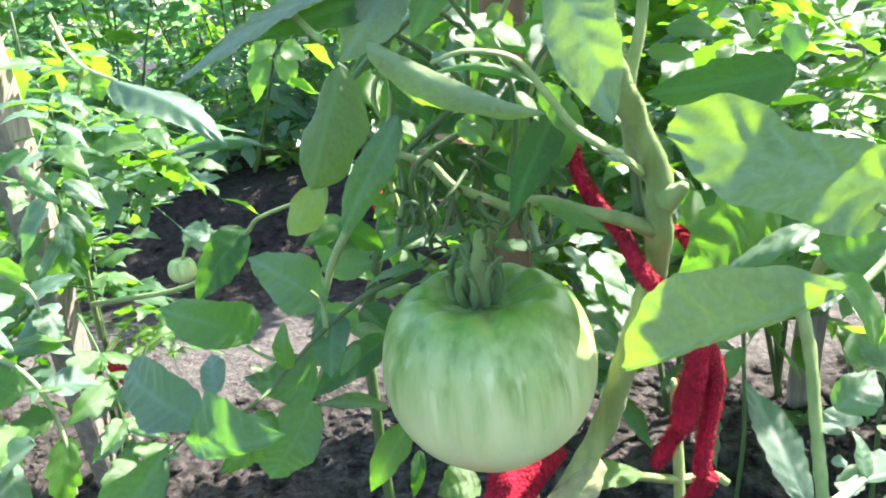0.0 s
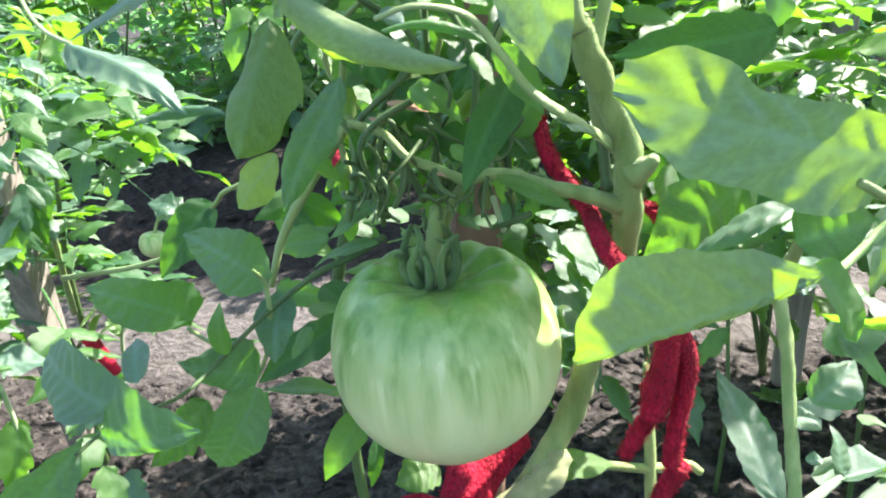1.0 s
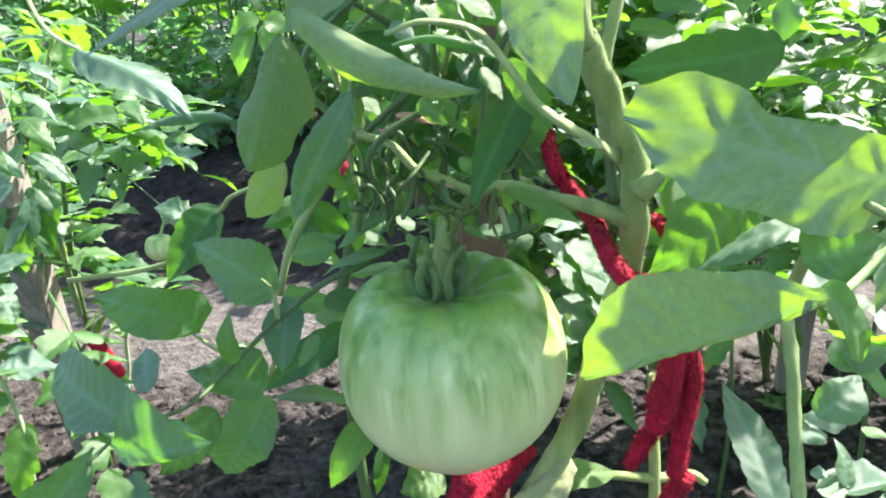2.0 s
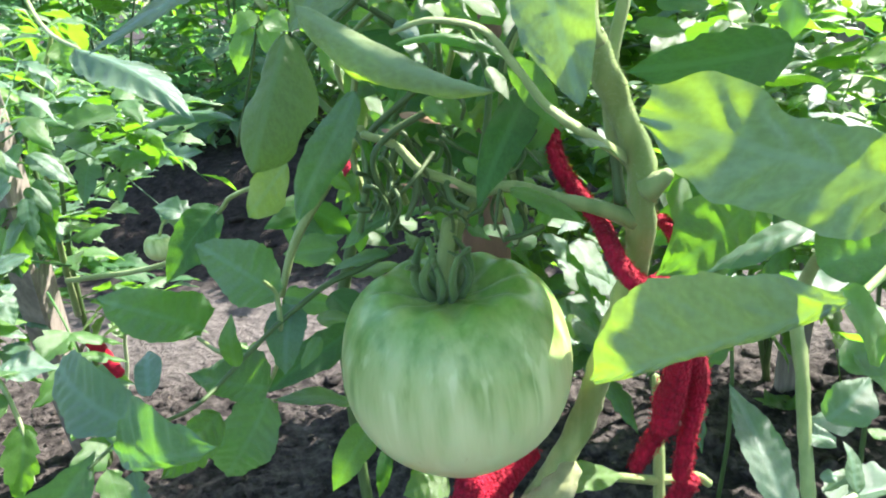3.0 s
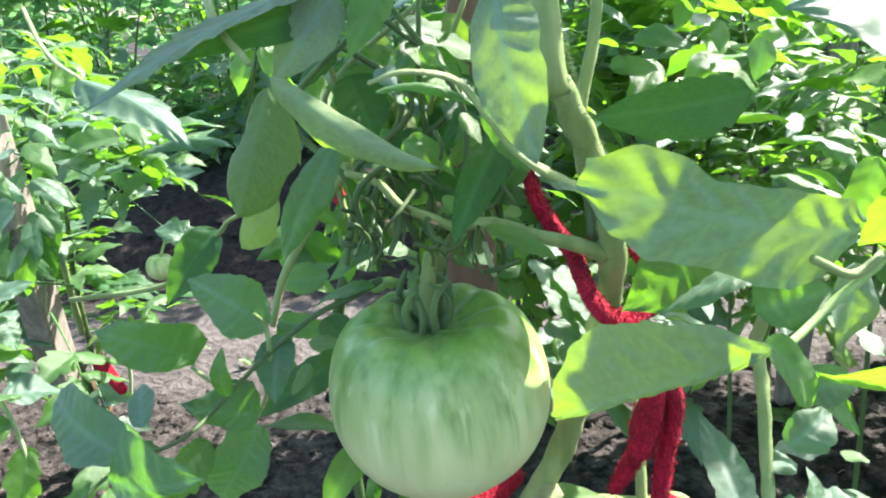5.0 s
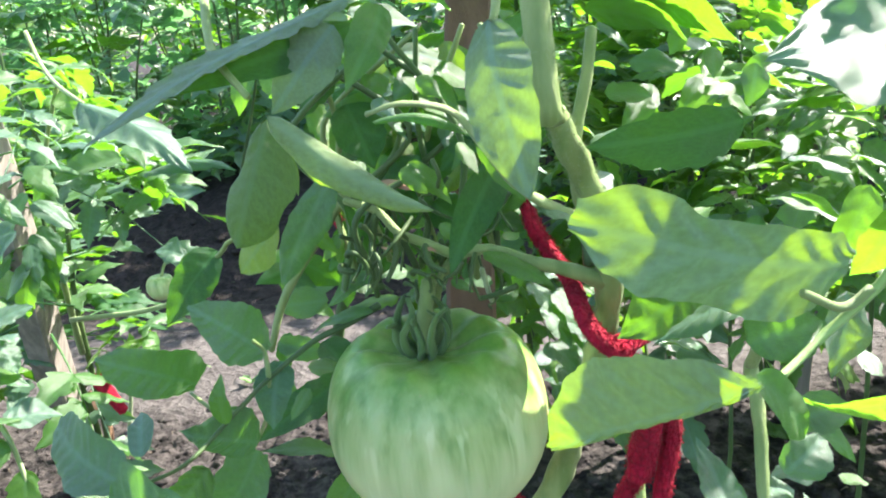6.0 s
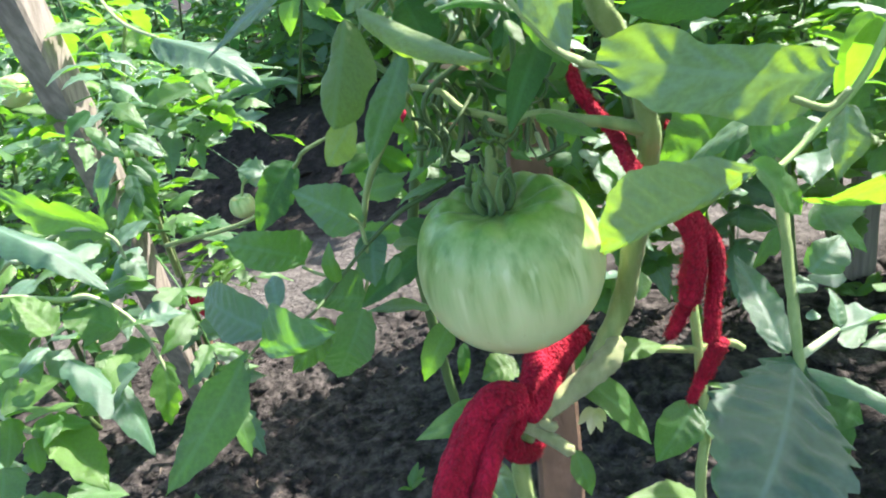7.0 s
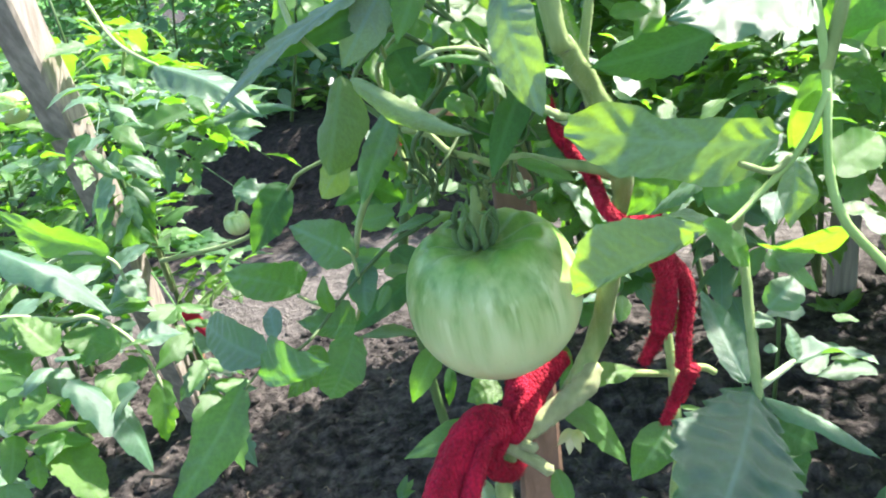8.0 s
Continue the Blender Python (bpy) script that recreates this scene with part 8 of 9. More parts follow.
stalk(shoot, [(0.0726, 0.3329, 0.6495), (0.094, 0.3444, 0.6408), (0.1201, 0.3539, 0.6306), (0.1397, 0.3593, 0.6286), (0.1481, 0.3586, 0.6235)], [0.0018, 0.0023, 0.0027, 0.0027, 0.0022], STEM, name='leaf_stalk')
leaf(shoot, (0.1114, 0.3403, 0.6013), (0.0845, 0.3206, 0.572), 0.0264, (0.11, -0.79, 0.61), GREEN, tooth=0.02)
leaf(shoot, (0.118, 0.3394, 0.5966), (0.1286, 0.3292, 0.5709), 0.0183, (0.39, -0.75, 0.54), BLUE, tooth=0.05)
leaf(shoot, (0.1218, 0.3462, 0.6091), (0.144, 0.3453, 0.5977), 0.0059, (0.32, -0.07, 0.95), LIME, tooth=0.02)
leaf(shoot, (0.1097, 0.3281, 0.5298), (0.0623, 0.3257, 0.5452), 0.0229, (0.22, -0.17, 0.96), LIME, tooth=0.2, arch=0.08)
leaf(shoot, (0.1097, 0.3281, 0.5298), (0.0893, 0.3143, 0.5099), 0.0305, (0.23, -0.44, 0.87), LIME, tooth=0.2, arch=0.08)
left_plant = thing("tomato_plant", (-0.42, 0.52, 0.0), "low sunlit tomato plant with pale toothed leaves", "plant", "tomato plants")
stalk(left_plant, [(-0.4436, 0.4328, 0.7039), (-0.4009, 0.4414, 0.7033), (-0.3551, 0.4451, 0.6914), (-0.3318, 0.4486, 0.6886), (-0.3081, 0.4514, 0.6609), (-0.2951, 0.4465, 0.6216), (-0.2918, 0.4379, 0.579)], [0.0019, 0.0021, 0.0024, 0.0021, 0.0019, 0.0017, 0.0015], PALESTEM, name='leaf_stalk')
stalk(left_plant, [(-0.4436, 0.4328, 0.7039), (-0.5036, 0.4528, 0.5), (-0.43, 0.52, 0.25), (-0.42, 0.52, -0.02)], [0.002, 0.0025, 0.004, 0.006], STEM, name='stem')
stalk(left_plant, [(-0.3686, 0.4391, 0.7316), (-0.337, 0.4412, 0.7459), (-0.3109, 0.4423, 0.7486), (-0.2909, 0.446, 0.736), (-0.2884, 0.4474, 0.7144)], [0.0018, 0.0018, 0.0018, 0.0016, 0.0014], PALESTEM, name='leaf_stalk')
stalk(left_plant, [(-0.4371, 0.4251, 0.6852), (-0.3901, 0.4438, 0.7273), (-0.3686, 0.4391, 0.7316)], [0.0024, 0.0022, 0.0021], PALESTEM, name='leaf_stalk')
leaf(left_plant, (-0.2892, 0.4445, 0.7439), (-0.3848, 0.4631, 0.7884), 0.0299, (0.24, -0.96, 0.15), LIME, tooth=0.32, fold=0.3, teeth=4.5, full=0.6, n=28)
leaf(left_plant, (-0.3491, 0.4078, 0.7755), (-0.2639, 0.3777, 0.7233), 0.0297, (0.45, -0.27, 0.85), BLUE, tooth=0.26, fold=-0.2, curl=0.6, teeth=4.5, full=0.6, n=28)
leaf(left_plant, (-0.3219, 0.4517, 0.6907), (-0.2737, 0.4488, 0.6875), 0.0216, (0.22, -0.17, 0.96), BLUE, tooth=0.26, teeth=4.5, full=0.6, n=28)
leaf(left_plant, (-0.3029, 0.4509, 0.6576), (-0.2745, 0.4756, 0.6498), 0.0303, (0.22, -0.17, 0.96), BLUE, tooth=0.1, label='leaflet bleached white by the sun')
leaf(left_plant, (-0.2983, 0.4504, 0.7249), (-0.2669, 0.4637, 0.739), 0.0238, (0.33, -0.29, 0.9), BLUE, tooth=0.28, teeth=4.5, full=0.6, n=28)
leaf(left_plant, (-0.29, 0.4493, 0.7189), (-0.2747, 0.4428, 0.699), 0.0211, (0.33, -0.29, 0.9), BLUE, tooth=0.28, teeth=4.5, full=0.6, n=28)
leaf(left_plant, (-0.3128, 0.4381, 0.6586), (-0.3568, 0.4397, 0.681), 0.0379, (0.23, -0.55, 0.8), GREEN, tooth=0.4, teeth=4.5, full=0.6, n=28)
leaf(left_plant, (-0.2968, 0.4442, 0.641), (-0.3299, 0.4323, 0.6305), 0.0289, (0.13, -0.56, 0.82), GREEN, tooth=0.4, teeth=4.5, full=0.6, n=28)
leaf(left_plant, (-0.2951, 0.4465, 0.6216), (-0.2988, 0.4307, 0.5669), 0.0256, (0.48, -0.66, 0.58), GREEN, tooth=0.4, teeth=4.5, full=0.6, n=28)
leaf(left_plant, (-0.3144, 0.3776, 0.6744), (-0.2582, 0.3446, 0.6051), 0.0339, (0.68, -0.08, 0.73), BLUE, tooth=0.26, arch=0.12, fold=-0.2, curl=0.6, teeth=4.5, full=0.6, n=28)
leaf(left_plant, (-0.3673, 0.3561, 0.6526), (-0.3227, 0.3702, 0.6625), 0.0299, (0.23, -0.31, 0.92), LIME, tooth=0.28, teeth=4.5, full=0.6, n=28)
leaf(left_plant, (-0.3334, 0.3441, 0.6364), (-0.2856, 0.3238, 0.5972), 0.0374, (0.43, -0.21, 0.88), LIME, tooth=0.2, fold=0.3, label='yellowing leaf with a dry tip')
leaf(left_plant, (-0.3416, 0.3433, 0.6382), (-0.2995, 0.3513, 0.6368), 0.0210, (0.23, -0.31, 0.92), LIME, tooth=0.26, teeth=4.5, full=0.6, n=28)
leaf(left_plant, (-0.3422, 0.3413, 0.6345), (-0.3396, 0.3306, 0.611), 0.0185, (0.31, -0.71, 0.64), LIME, tooth=0.26, teeth=4.5, full=0.6, n=28)
leaf(left_plant, (-0.3265, 0.2944, 0.6474), (-0.3209, 0.269, 0.6158), 0.0340, (0.39, -0.75, 0.54), GREEN, tooth=0.26, teeth=4.5, full=0.6, n=28)
leaf(left_plant, (-0.3677, 0.3739, 0.6661), (-0.3949, 0.3787, 0.6878), 0.0392, (0.23, -0.31, 0.92), LIME, tooth=0.3, teeth=4.5, full=0.6, n=28)
leaf(left_plant, (-0.3568, 0.3826, 0.6796), (-0.3835, 0.3627, 0.6497), 0.0348, (0.22, -0.65, 0.72), GREEN, tooth=0.3, teeth=4.5, full=0.6, n=28)
leaf(left_plant, (-0.3496, 0.4169, 0.6775), (-0.3814, 0.4257, 0.7093), 0.0321, (0.23, -0.31, 0.92), LIME, tooth=0.3, teeth=4.5, full=0.6, n=28)
leaf(left_plant, (-0.3738, 0.4225, 0.6993), (-0.4222, 0.4054, 0.6847), 0.0366, (0.23, -0.31, 0.92), LIME, tooth=0.3, teeth=4.5, full=0.6, n=28)
leaf(left_plant, (-0.3708, 0.4227, 0.7454), (-0.3998, 0.4099, 0.7314), 0.0310, (0.23, -0.31, 0.92), LIME, tooth=0.3, teeth=4.5, full=0.6, n=28)
leaf(left_plant, (-0.321, 0.4119, 0.6547), (-0.2982, 0.4022, 0.6248), 0.0229, (0.34, -0.44, 0.83), GREEN, tooth=0.4, teeth=4.5, full=0.6, n=28)
stalk(left_plant, [(-0.4098, 0.3779, 0.6691), (-0.3567, 0.3516, 0.6386), (-0.3167, 0.349, 0.6276)], [0.0027, 0.0024, 0.0021], PALESTEM, name='leaf_stalk')
leaf(left_plant, (-0.3368, 0.3504, 0.6881), (-0.3045, 0.3309, 0.685), 0.0239, (0.29, 0.02, 1), GREEN, tooth=0.15, teeth=4, fold=0.14, curl=0.0, full=0.65, n=16, m=4)
leaf(left_plant, (-0.3094, 0.3575, 0.6963), (-0.3141, 0.3302, 0.6932), 0.0179, (0.33, -0.21, 1), BLUE, tooth=0.24, teeth=4, fold=0.15, curl=0.5, full=0.65, n=16, m=4)
leaf(left_plant, (-0.423, 0.3516, 0.6018), (-0.3939, 0.3807, 0.5809), 0.0312, (0.54, 0.23, 1), BLUE, tooth=0.20, teeth=4, fold=0.13, curl=0.0, full=0.65, n=16, m=4)
leaf(left_plant, (-0.376, 0.4378, 0.6507), (-0.357, 0.4103, 0.6343), 0.0230, (0.37, 0.04, 1), BLUE, tooth=0.32, teeth=4, fold=0.13, curl=0.0, full=0.65, n=16, m=4)
leaf(left_plant, (-0.3908, 0.372, 0.633), (-0.4329, 0.3932, 0.6237), 0.0268, (0.52, 0.21, 1), LIME, tooth=0.31, teeth=4, fold=0.30, curl=0.5, full=0.65, n=16, m=4)
leaf(left_plant, (-0.354, 0.3529, 0.5648), (-0.3222, 0.379, 0.5441), 0.0292, (0.52, 0.21, 1), GREEN, tooth=0.26, teeth=4, fold=0.26, curl=0.0, full=0.65, n=16, m=4)
leaf(left_plant, (-0.2837, 0.3961, 0.661), (-0.288, 0.3549, 0.6489), 0.0237, (0.22, 0.43, 1), LIME, tooth=0.34, teeth=4, fold=0.14, curl=0.0, full=0.65, n=16, m=4)
leaf(left_plant, (-0.3183, 0.4031, 0.6142), (-0.3578, 0.4403, 0.6123), 0.0288, (0.41, -0.1, 1), BLUE, tooth=0.20, teeth=4, fold=0.21, curl=0.0, full=0.65, n=16, m=4)
leaf(left_plant, (-0.4066, 0.366, 0.6754), (-0.3884, 0.3928, 0.6615), 0.0240, (0.37, -0.17, 1), GREEN, tooth=0.30, teeth=4, fold=0.12, curl=0.0, full=0.65, n=16, m=4)
leaf(left_plant, (-0.3238, 0.333, 0.6662), (-0.3414, 0.356, 0.6642), 0.0172, (0.01, -0.14, 1), LIME, tooth=0.23, teeth=4, fold=0.39, curl=0.0, full=0.65, n=16, m=4)
leaf(left_plant, (-0.4273, 0.3456, 0.6044), (-0.4188, 0.3828, 0.6081), 0.0209, (0.57, -0.05, 1), BLUE, tooth=0.27, teeth=4, fold=0.34, curl=0.5, full=0.65, n=16, m=4)
leaf(left_plant, (-0.3578, 0.3513, 0.6468), (-0.3464, 0.3143, 0.6305), 0.0228, (0.25, 0.17, 1), LIME, tooth=0.33, teeth=4, fold=0.15, curl=0.0, full=0.65, n=16, m=4)
leaf(left_plant, (-0.4143, 0.3557, 0.5505), (-0.3659, 0.3729, 0.5472), 0.0328, (0.4, -0.23, 1), LIME, tooth=0.23, teeth=4, fold=0.22, curl=0.0, full=0.65, n=16, m=4)
leaf(left_plant, (-0.2984, 0.3003, 0.6757), (-0.2804, 0.3311, 0.6651), 0.0211, (-0.08, 0.16, 1), LIME, tooth=0.31, teeth=4, fold=0.14, curl=0.0, full=0.65, n=16, m=4)
leaf(left_plant, (-0.3144, 0.3456, 0.6481), (-0.318, 0.3218, 0.6395), 0.0131, (0.26, -0.12, 1), GREEN, tooth=0.29, teeth=4, fold=0.12, curl=0.0, full=0.65, n=16, m=4)
leaf(left_plant, (-0.4003, 0.41, 0.6896), (-0.3605, 0.3929, 0.6641), 0.0325, (0.12, -0.04, 1), GREEN, tooth=0.32, teeth=4, fold=0.40, curl=0.5, full=0.65, n=16, m=4)
leaf(left_plant, (-0.3653, 0.3354, 0.608), (-0.3537, 0.3596, 0.5997), 0.0154, (0.01, 0.07, 1), BLUE, tooth=0.16, teeth=4, fold=0.06, curl=0.0, full=0.65, n=16, m=4)
leaf(left_plant, (-0.3383, 0.3881, 0.6173), (-0.3202, 0.4383, 0.6242), 0.0356, (0.51, 0.23, 1), LIME, tooth=0.34, teeth=4, fold=0.15, curl=0.0, full=0.65, n=16, m=4)
leaf(left_plant, (-0.3775, 0.4192, 0.649), (-0.4206, 0.4268, 0.6518), 0.0274, (0.24, -0.07, 1), GREEN, tooth=0.29, teeth=4, fold=0.25, curl=0.0, full=0.65, n=16, m=4)
leaf(left_plant, (-0.326, 0.4347, 0.6401), (-0.3251, 0.3957, 0.6223), 0.0233, (0.37, -0.05, 1), BLUE, tooth=0.20, teeth=4, fold=0.08, curl=0.0, full=0.65, n=16, m=4)
leaf(left_plant, (-0.2622, 0.3738, 0.66), (-0.2992, 0.3632, 0.6373), 0.0298, (0.35, -0.09, 1), BLUE, tooth=0.27, teeth=4, fold=0.28, curl=0.0, full=0.65, n=16, m=4)
leaf(left_plant, (-0.2887, 0.3444, 0.7072), (-0.2973, 0.3731, 0.6931), 0.0199, (0.19, -0.19, 1), BLUE, tooth=0.32, teeth=4, fold=0.27, curl=0.5, full=0.65, n=16, m=4)
leaf(left_plant, (-0.3823, 0.3859, 0.639), (-0.4269, 0.3714, 0.6417), 0.0299, (0.52, -0.19, 1), BLUE, tooth=0.17, teeth=4, fold=0.29, curl=0.0, full=0.65, n=16, m=4)
leaf(left_plant, (-0.347, 0.3365, 0.658), (-0.3084, 0.3448, 0.6526), 0.0264, (-0.04, 0.4, 1), GREEN, tooth=0.23, teeth=4, fold=0.17, curl=0.0, full=0.65, n=16, m=4)
leaf(left_plant, (-0.3382, 0.4467, 0.7221), (-0.3311, 0.4886, 0.7181), 0.0245, (0.52, -0.19, 1), BLUE, tooth=0.17, teeth=4, fold=0.13, curl=0.5, full=0.65, n=16, m=4)
leaf(left_plant, (-0.4545, 0.5066, 0.7117), (-0.4886, 0.4967, 0.7061), 0.0232, (0.47, -0.25, 1), LIME, tooth=0.22, teeth=4, fold=0.10, curl=0.0, full=0.65, n=16, m=4)
leaf(left_plant, (-0.4177, 0.4459, 0.7169), (-0.4343, 0.4707, 0.6999), 0.0229, (0.22, -0.16, 1), BLUE, tooth=0.26, teeth=4, fold=0.34, curl=0.5, full=0.65, n=16, m=4)
leaf(left_plant, (-0.3134, 0.4402, 0.6952), (-0.2769, 0.4572, 0.6944), 0.0264, (0.59, 0.35, 1), LIME, tooth=0.21, teeth=4, fold=0.27, curl=0.0, full=0.65, n=16, m=4)
leaf(left_plant, (-0.4484, 0.5198, 0.7028), (-0.4604, 0.4814, 0.6808), 0.0249, (0.34, 0.12, 1), LIME, tooth=0.23, teeth=4, fold=0.40, curl=0.5, full=0.65, n=16, m=4)
leaf(left_plant, (-0.3365, 0.4832, 0.7026), (-0.333, 0.4533, 0.7031), 0.0154, (0.46, 0.03, 1), BLUE, tooth=0.19, teeth=4, fold=0.22, curl=0.5, full=0.65, n=16, m=4)
leaf(left_plant, (-0.3449, 0.4591, 0.7137), (-0.3754, 0.4467, 0.7084), 0.0180, (0.53, 0.03, 1), GREEN, tooth=0.25, teeth=4, fold=0.08, curl=0.0, full=0.65, n=16, m=4)
leaf(left_plant, (-0.2855, 0.4678, 0.7168), (-0.3012, 0.4343, 0.7052), 0.0211, (0.32, 0.08, 1), BLUE, tooth=0.29, teeth=4, fold=0.09, curl=0.5, full=0.65, n=16, m=4)
leaf(left_plant, (-0.3295, 0.4388, 0.6708), (-0.3369, 0.4653, 0.6544), 0.0217, (0.41, 0.25, 1), GREEN, tooth=0.25, teeth=4, fold=0.09, curl=0.5, full=0.65, n=16, m=4)
leaf(left_plant, (-0.4423, 0.4654, 0.6743), (-0.416, 0.503, 0.6653), 0.0234, (0.45, 0.12, 1), BLUE, tooth=0.25, teeth=4, fold=0.09, curl=0.0, full=0.65, n=16, m=4)
leaf(left_plant, (-0.3333, 0.4395, 0.654), (-0.2909, 0.4557, 0.659), 0.0234, (-0.04, 0.09, 1), GREEN, tooth=0.18, teeth=4, fold=0.22, curl=0.5, full=0.65, n=16, m=4)
leaf(left_plant, (-0.4728, 0.4915, 0.6833), (-0.4239, 0.4803, 0.6817), 0.0287, (0.38, 0.25, 1), BLUE, tooth=0.24, teeth=4, fold=0.23, curl=0.0, full=0.65, n=16, m=4)
leaf(left_plant, (-0.3466, 0.4319, 0.7513), (-0.3768, 0.4213, 0.7323), 0.0191, (0.4, -0.21, 1), BLUE, tooth=0.32, teeth=4, fold=0.07, curl=0.0, full=0.65, n=16, m=4)
leaf(left_plant, (-0.4184, 0.5042, 0.6896), (-0.4263, 0.457, 0.6815), 0.0278, (0.07, 0.08, 1), BLUE, tooth=0.17, teeth=4, fold=0.20, curl=0.0, full=0.65, n=16, m=4)
back_left = thing("tomato_plant", (-0.62, 1.12, 0.0), "bushy tomato plant with long drooping leaves beside a grey stake", "plant", "tomato plants")
leaf(back_left, (-0.2882, 0.6233, 0.8596), (-0.175, 0.5457, 0.8109), 0.046, (0.38, -0.47, 0.8), BLUE, arch=0.04, label='long pointed leaf shining in the sun', fold=-0.75, tooth=0.22, teeth=7, n=40, m=6, quilt=0.06)
# broad leaves hanging before the upper part of the leaning stake
r = random.Random(83)
for k in range(20):
    x, y, z = -0.393 + 0.013 * ((k * 0.618) % 1.0), r.uniform(0.60, 0.70), 0.696 + 0.111 * (k + 0.5) / 20
    a = r.uniform(-2.6, -0.5)
    l = r.uniform(0.034, 0.052)
    leaf(back_left, (x, y, z), (x + l * math.cos(a), y - r.uniform(0.0, 0.02), z + l * math.sin(a)), l * r.uniform(0.4, 0.55), (r.uniform(-0.3, 0.6), -0.6, r.uniform(0.4, 1.0)), r.choice((BLUE, GREEN, DARK, GREEN)), tooth=0.24, teeth=5, fold=r.uniform(0.0, 0.4), curl=r.choice((0.0, 0.4)), n=20, m=4)
stalk(back_left, [(-0.4897, 0.8987, 0.9244), (-0.4545, 0.8555, 0.8865), (-0.4022, 0.7881, 0.8663), (-0.2874, 0.6227, 0.8578)], [0.0026, 0.0025, 0.0022, 0.0016], STEM, name='leaf_stalk')
stalk(back_left, [(-0.4196, 0.8185, 0.8654), (-0.4722, 0.8487, 0.7825), (-0.5266, 0.9145, 0.6807), (-0.5714, 0.9768, 0.5671), (-0.6367, 1.0805, 0.4245)], [0.0024, 0.0028, 0.0036, 0.0045, 0.0055], STEM, name='stem')
leaf(back_left, (-0.4198, 0.8174, 0.8626), (-0.493, 0.807, 0.8483), 0.0362, (0.08, -0.11, 0.99), GREEN, tooth=0.1)
leaf(back_left, (-0.4109, 0.8168, 0.8591), (-0.4008, 0.806, 0.8271), 0.0277, (0.09, -0.61, 0.78), LIME, tooth=0.1)
spray(back_left, 0, (-0.518, 1.031, 0.752), (20, 20, 89), 0.47)
spray(back_left, 6, (-0.643, 1.071, 0.819), (2, 7, 4), 0.52)
spray(back_left, 2, (-0.597, 1.008, 0.731), (15, -25, 222), 0.58)
spray(back_left, 3, (-0.474, 0.769, 0.764), (27, -19, 59), 0.54)
spray(back_left, 2, (-0.588, 0.966, 0.746), (26, 14, 347), 0.72)
spray(back_left, 2, (-0.47, 0.849, 0.833), (-14, -8, 294), 0.63)
spray(back_left, 5, (-0.397, 0.804, 0.788), (19, 1, 113), 0.59)
spray(back_left, 0, (-0.521, 1.131, 0.861), (26, -6, 145), 0.61)
spray(back_left, 7, (-0.572, 1.065, 0.814), (-27, -18, 343), 0.51)
spray(back_left, 5, (-0.511, 1.067, 0.711), (0, 28, 90), 0.59)
spray(back_left, 4, (-0.451, 0.895, 0.765), (-27, 31, 32), 0.55)
spray(back_left, 1, (-0.443, 0.879, 0.747), (-11, -9, 63), 0.47)
spray(back_left, 2, (-0.675, 1.092, 0.762), (13, -24, 216), 0.73)
spray(back_left, 4, (-0.564, 0.884, 0.781), (-2, -2, 20), 0.72)
spray(back_left, 2, (-0.668, 1.053, 0.802), (28, 6, 47), 0.72)
spray(back_left, 0, (-0.485, 0.926, 0.854), (20, -10, 163), 0.75)
spray(back_left, 4, (-0.494, 0.867, 0.586), (-27, -20, 211), 0.74)
spray(back_left, 7, (-0.413, 0.759, 0.708), (18, 17, 149), 0.61)
spray(back_left, 4, (-0.517, 0.927, 0.692), (9, 9, 31), 0.58)
spray(back_left, 4, (-0.447, 0.875, 0.669), (-3, -23, 70), 0.64)
spray(back_left, 3, (-0.592, 0.885, 0.557), (19, 29, 175), 0.70)
spray(back_left, 0, (-0.684, 1.021, 0.593), (8, -14, 154), 0.56)
spray(back_left, 3, (-0.633, 0.94, 0.633), (-22, 13, 112), 0.51)
spray(back_left, 0, (-0.479, 0.824, 0.725), (-18, -19, 233), 0.62)
spray(back_left, 6, (-0.489, 0.846, 0.632), (-12, 14, 175), 0.51)
spray(back_left, 7, (-0.451, 0.743, 0.601), (-15, 33, 321), 0.65)
spray(back_left, 1, (-0.537, 0.995, 0.621), (1, 0, 254), 0.57)
spray(back_left, 7, (-0.551, 0.803, 0.628), (13, 32, 6), 0.61)
leaf(back_left, (-0.3669, 0.8232, 0.7796), (-0.4559, 0.8086, 0.7569), 0.0376, (0.09, -0.55, 0.83), GREEN, tooth=0.1)
leaf(back_left, (-0.2830, 0.7000, 0.7820), (-0.1700, 0.6200, 0.7950), 0.026, (0.15, -0.5, 0.85), DARK, arch=0.06, curl=0.7, tooth=0.2, teeth=6, n=30, fold=-0.2)
leaf(back_left, (-0.2169, 0.6785, 0.7032), (-0.274, 0.6523, 0.6421), 0.0481, (-0.12, -0.85, 0.52), DARK, tooth=0.15)
stalk(back_left, [(-0.1557, 0.6514, 0.734), (-0.1987, 0.6637, 0.7175), (-0.2198, 0.6766, 0.6984), (-0.3175, 0.7492, 0.624), (-0.5657, 0.9635, 0.5289)], [0.0018, 0.0022, 0.0024, 0.0028, 0.0040], STEM, name='leaf_stalk')
leaf(back_left, (-0.2696, 0.7222, 0.6871), (-0.3035, 0.7227, 0.6951), 0.0286, (0.09, -0.65, 0.75), BLUE, tooth=0.4, teeth=3.5, full=0.9, n=24)
small_tomato = thing("tomato", (-0.4022, 0.9212, 0.5859), "small unripe green tomato among leaves", "tomato", "small tomatoes")
part("fruit", tomato_mesh("fruit", 0.019, n=24, rings=16), FRUIT, small_tomato)
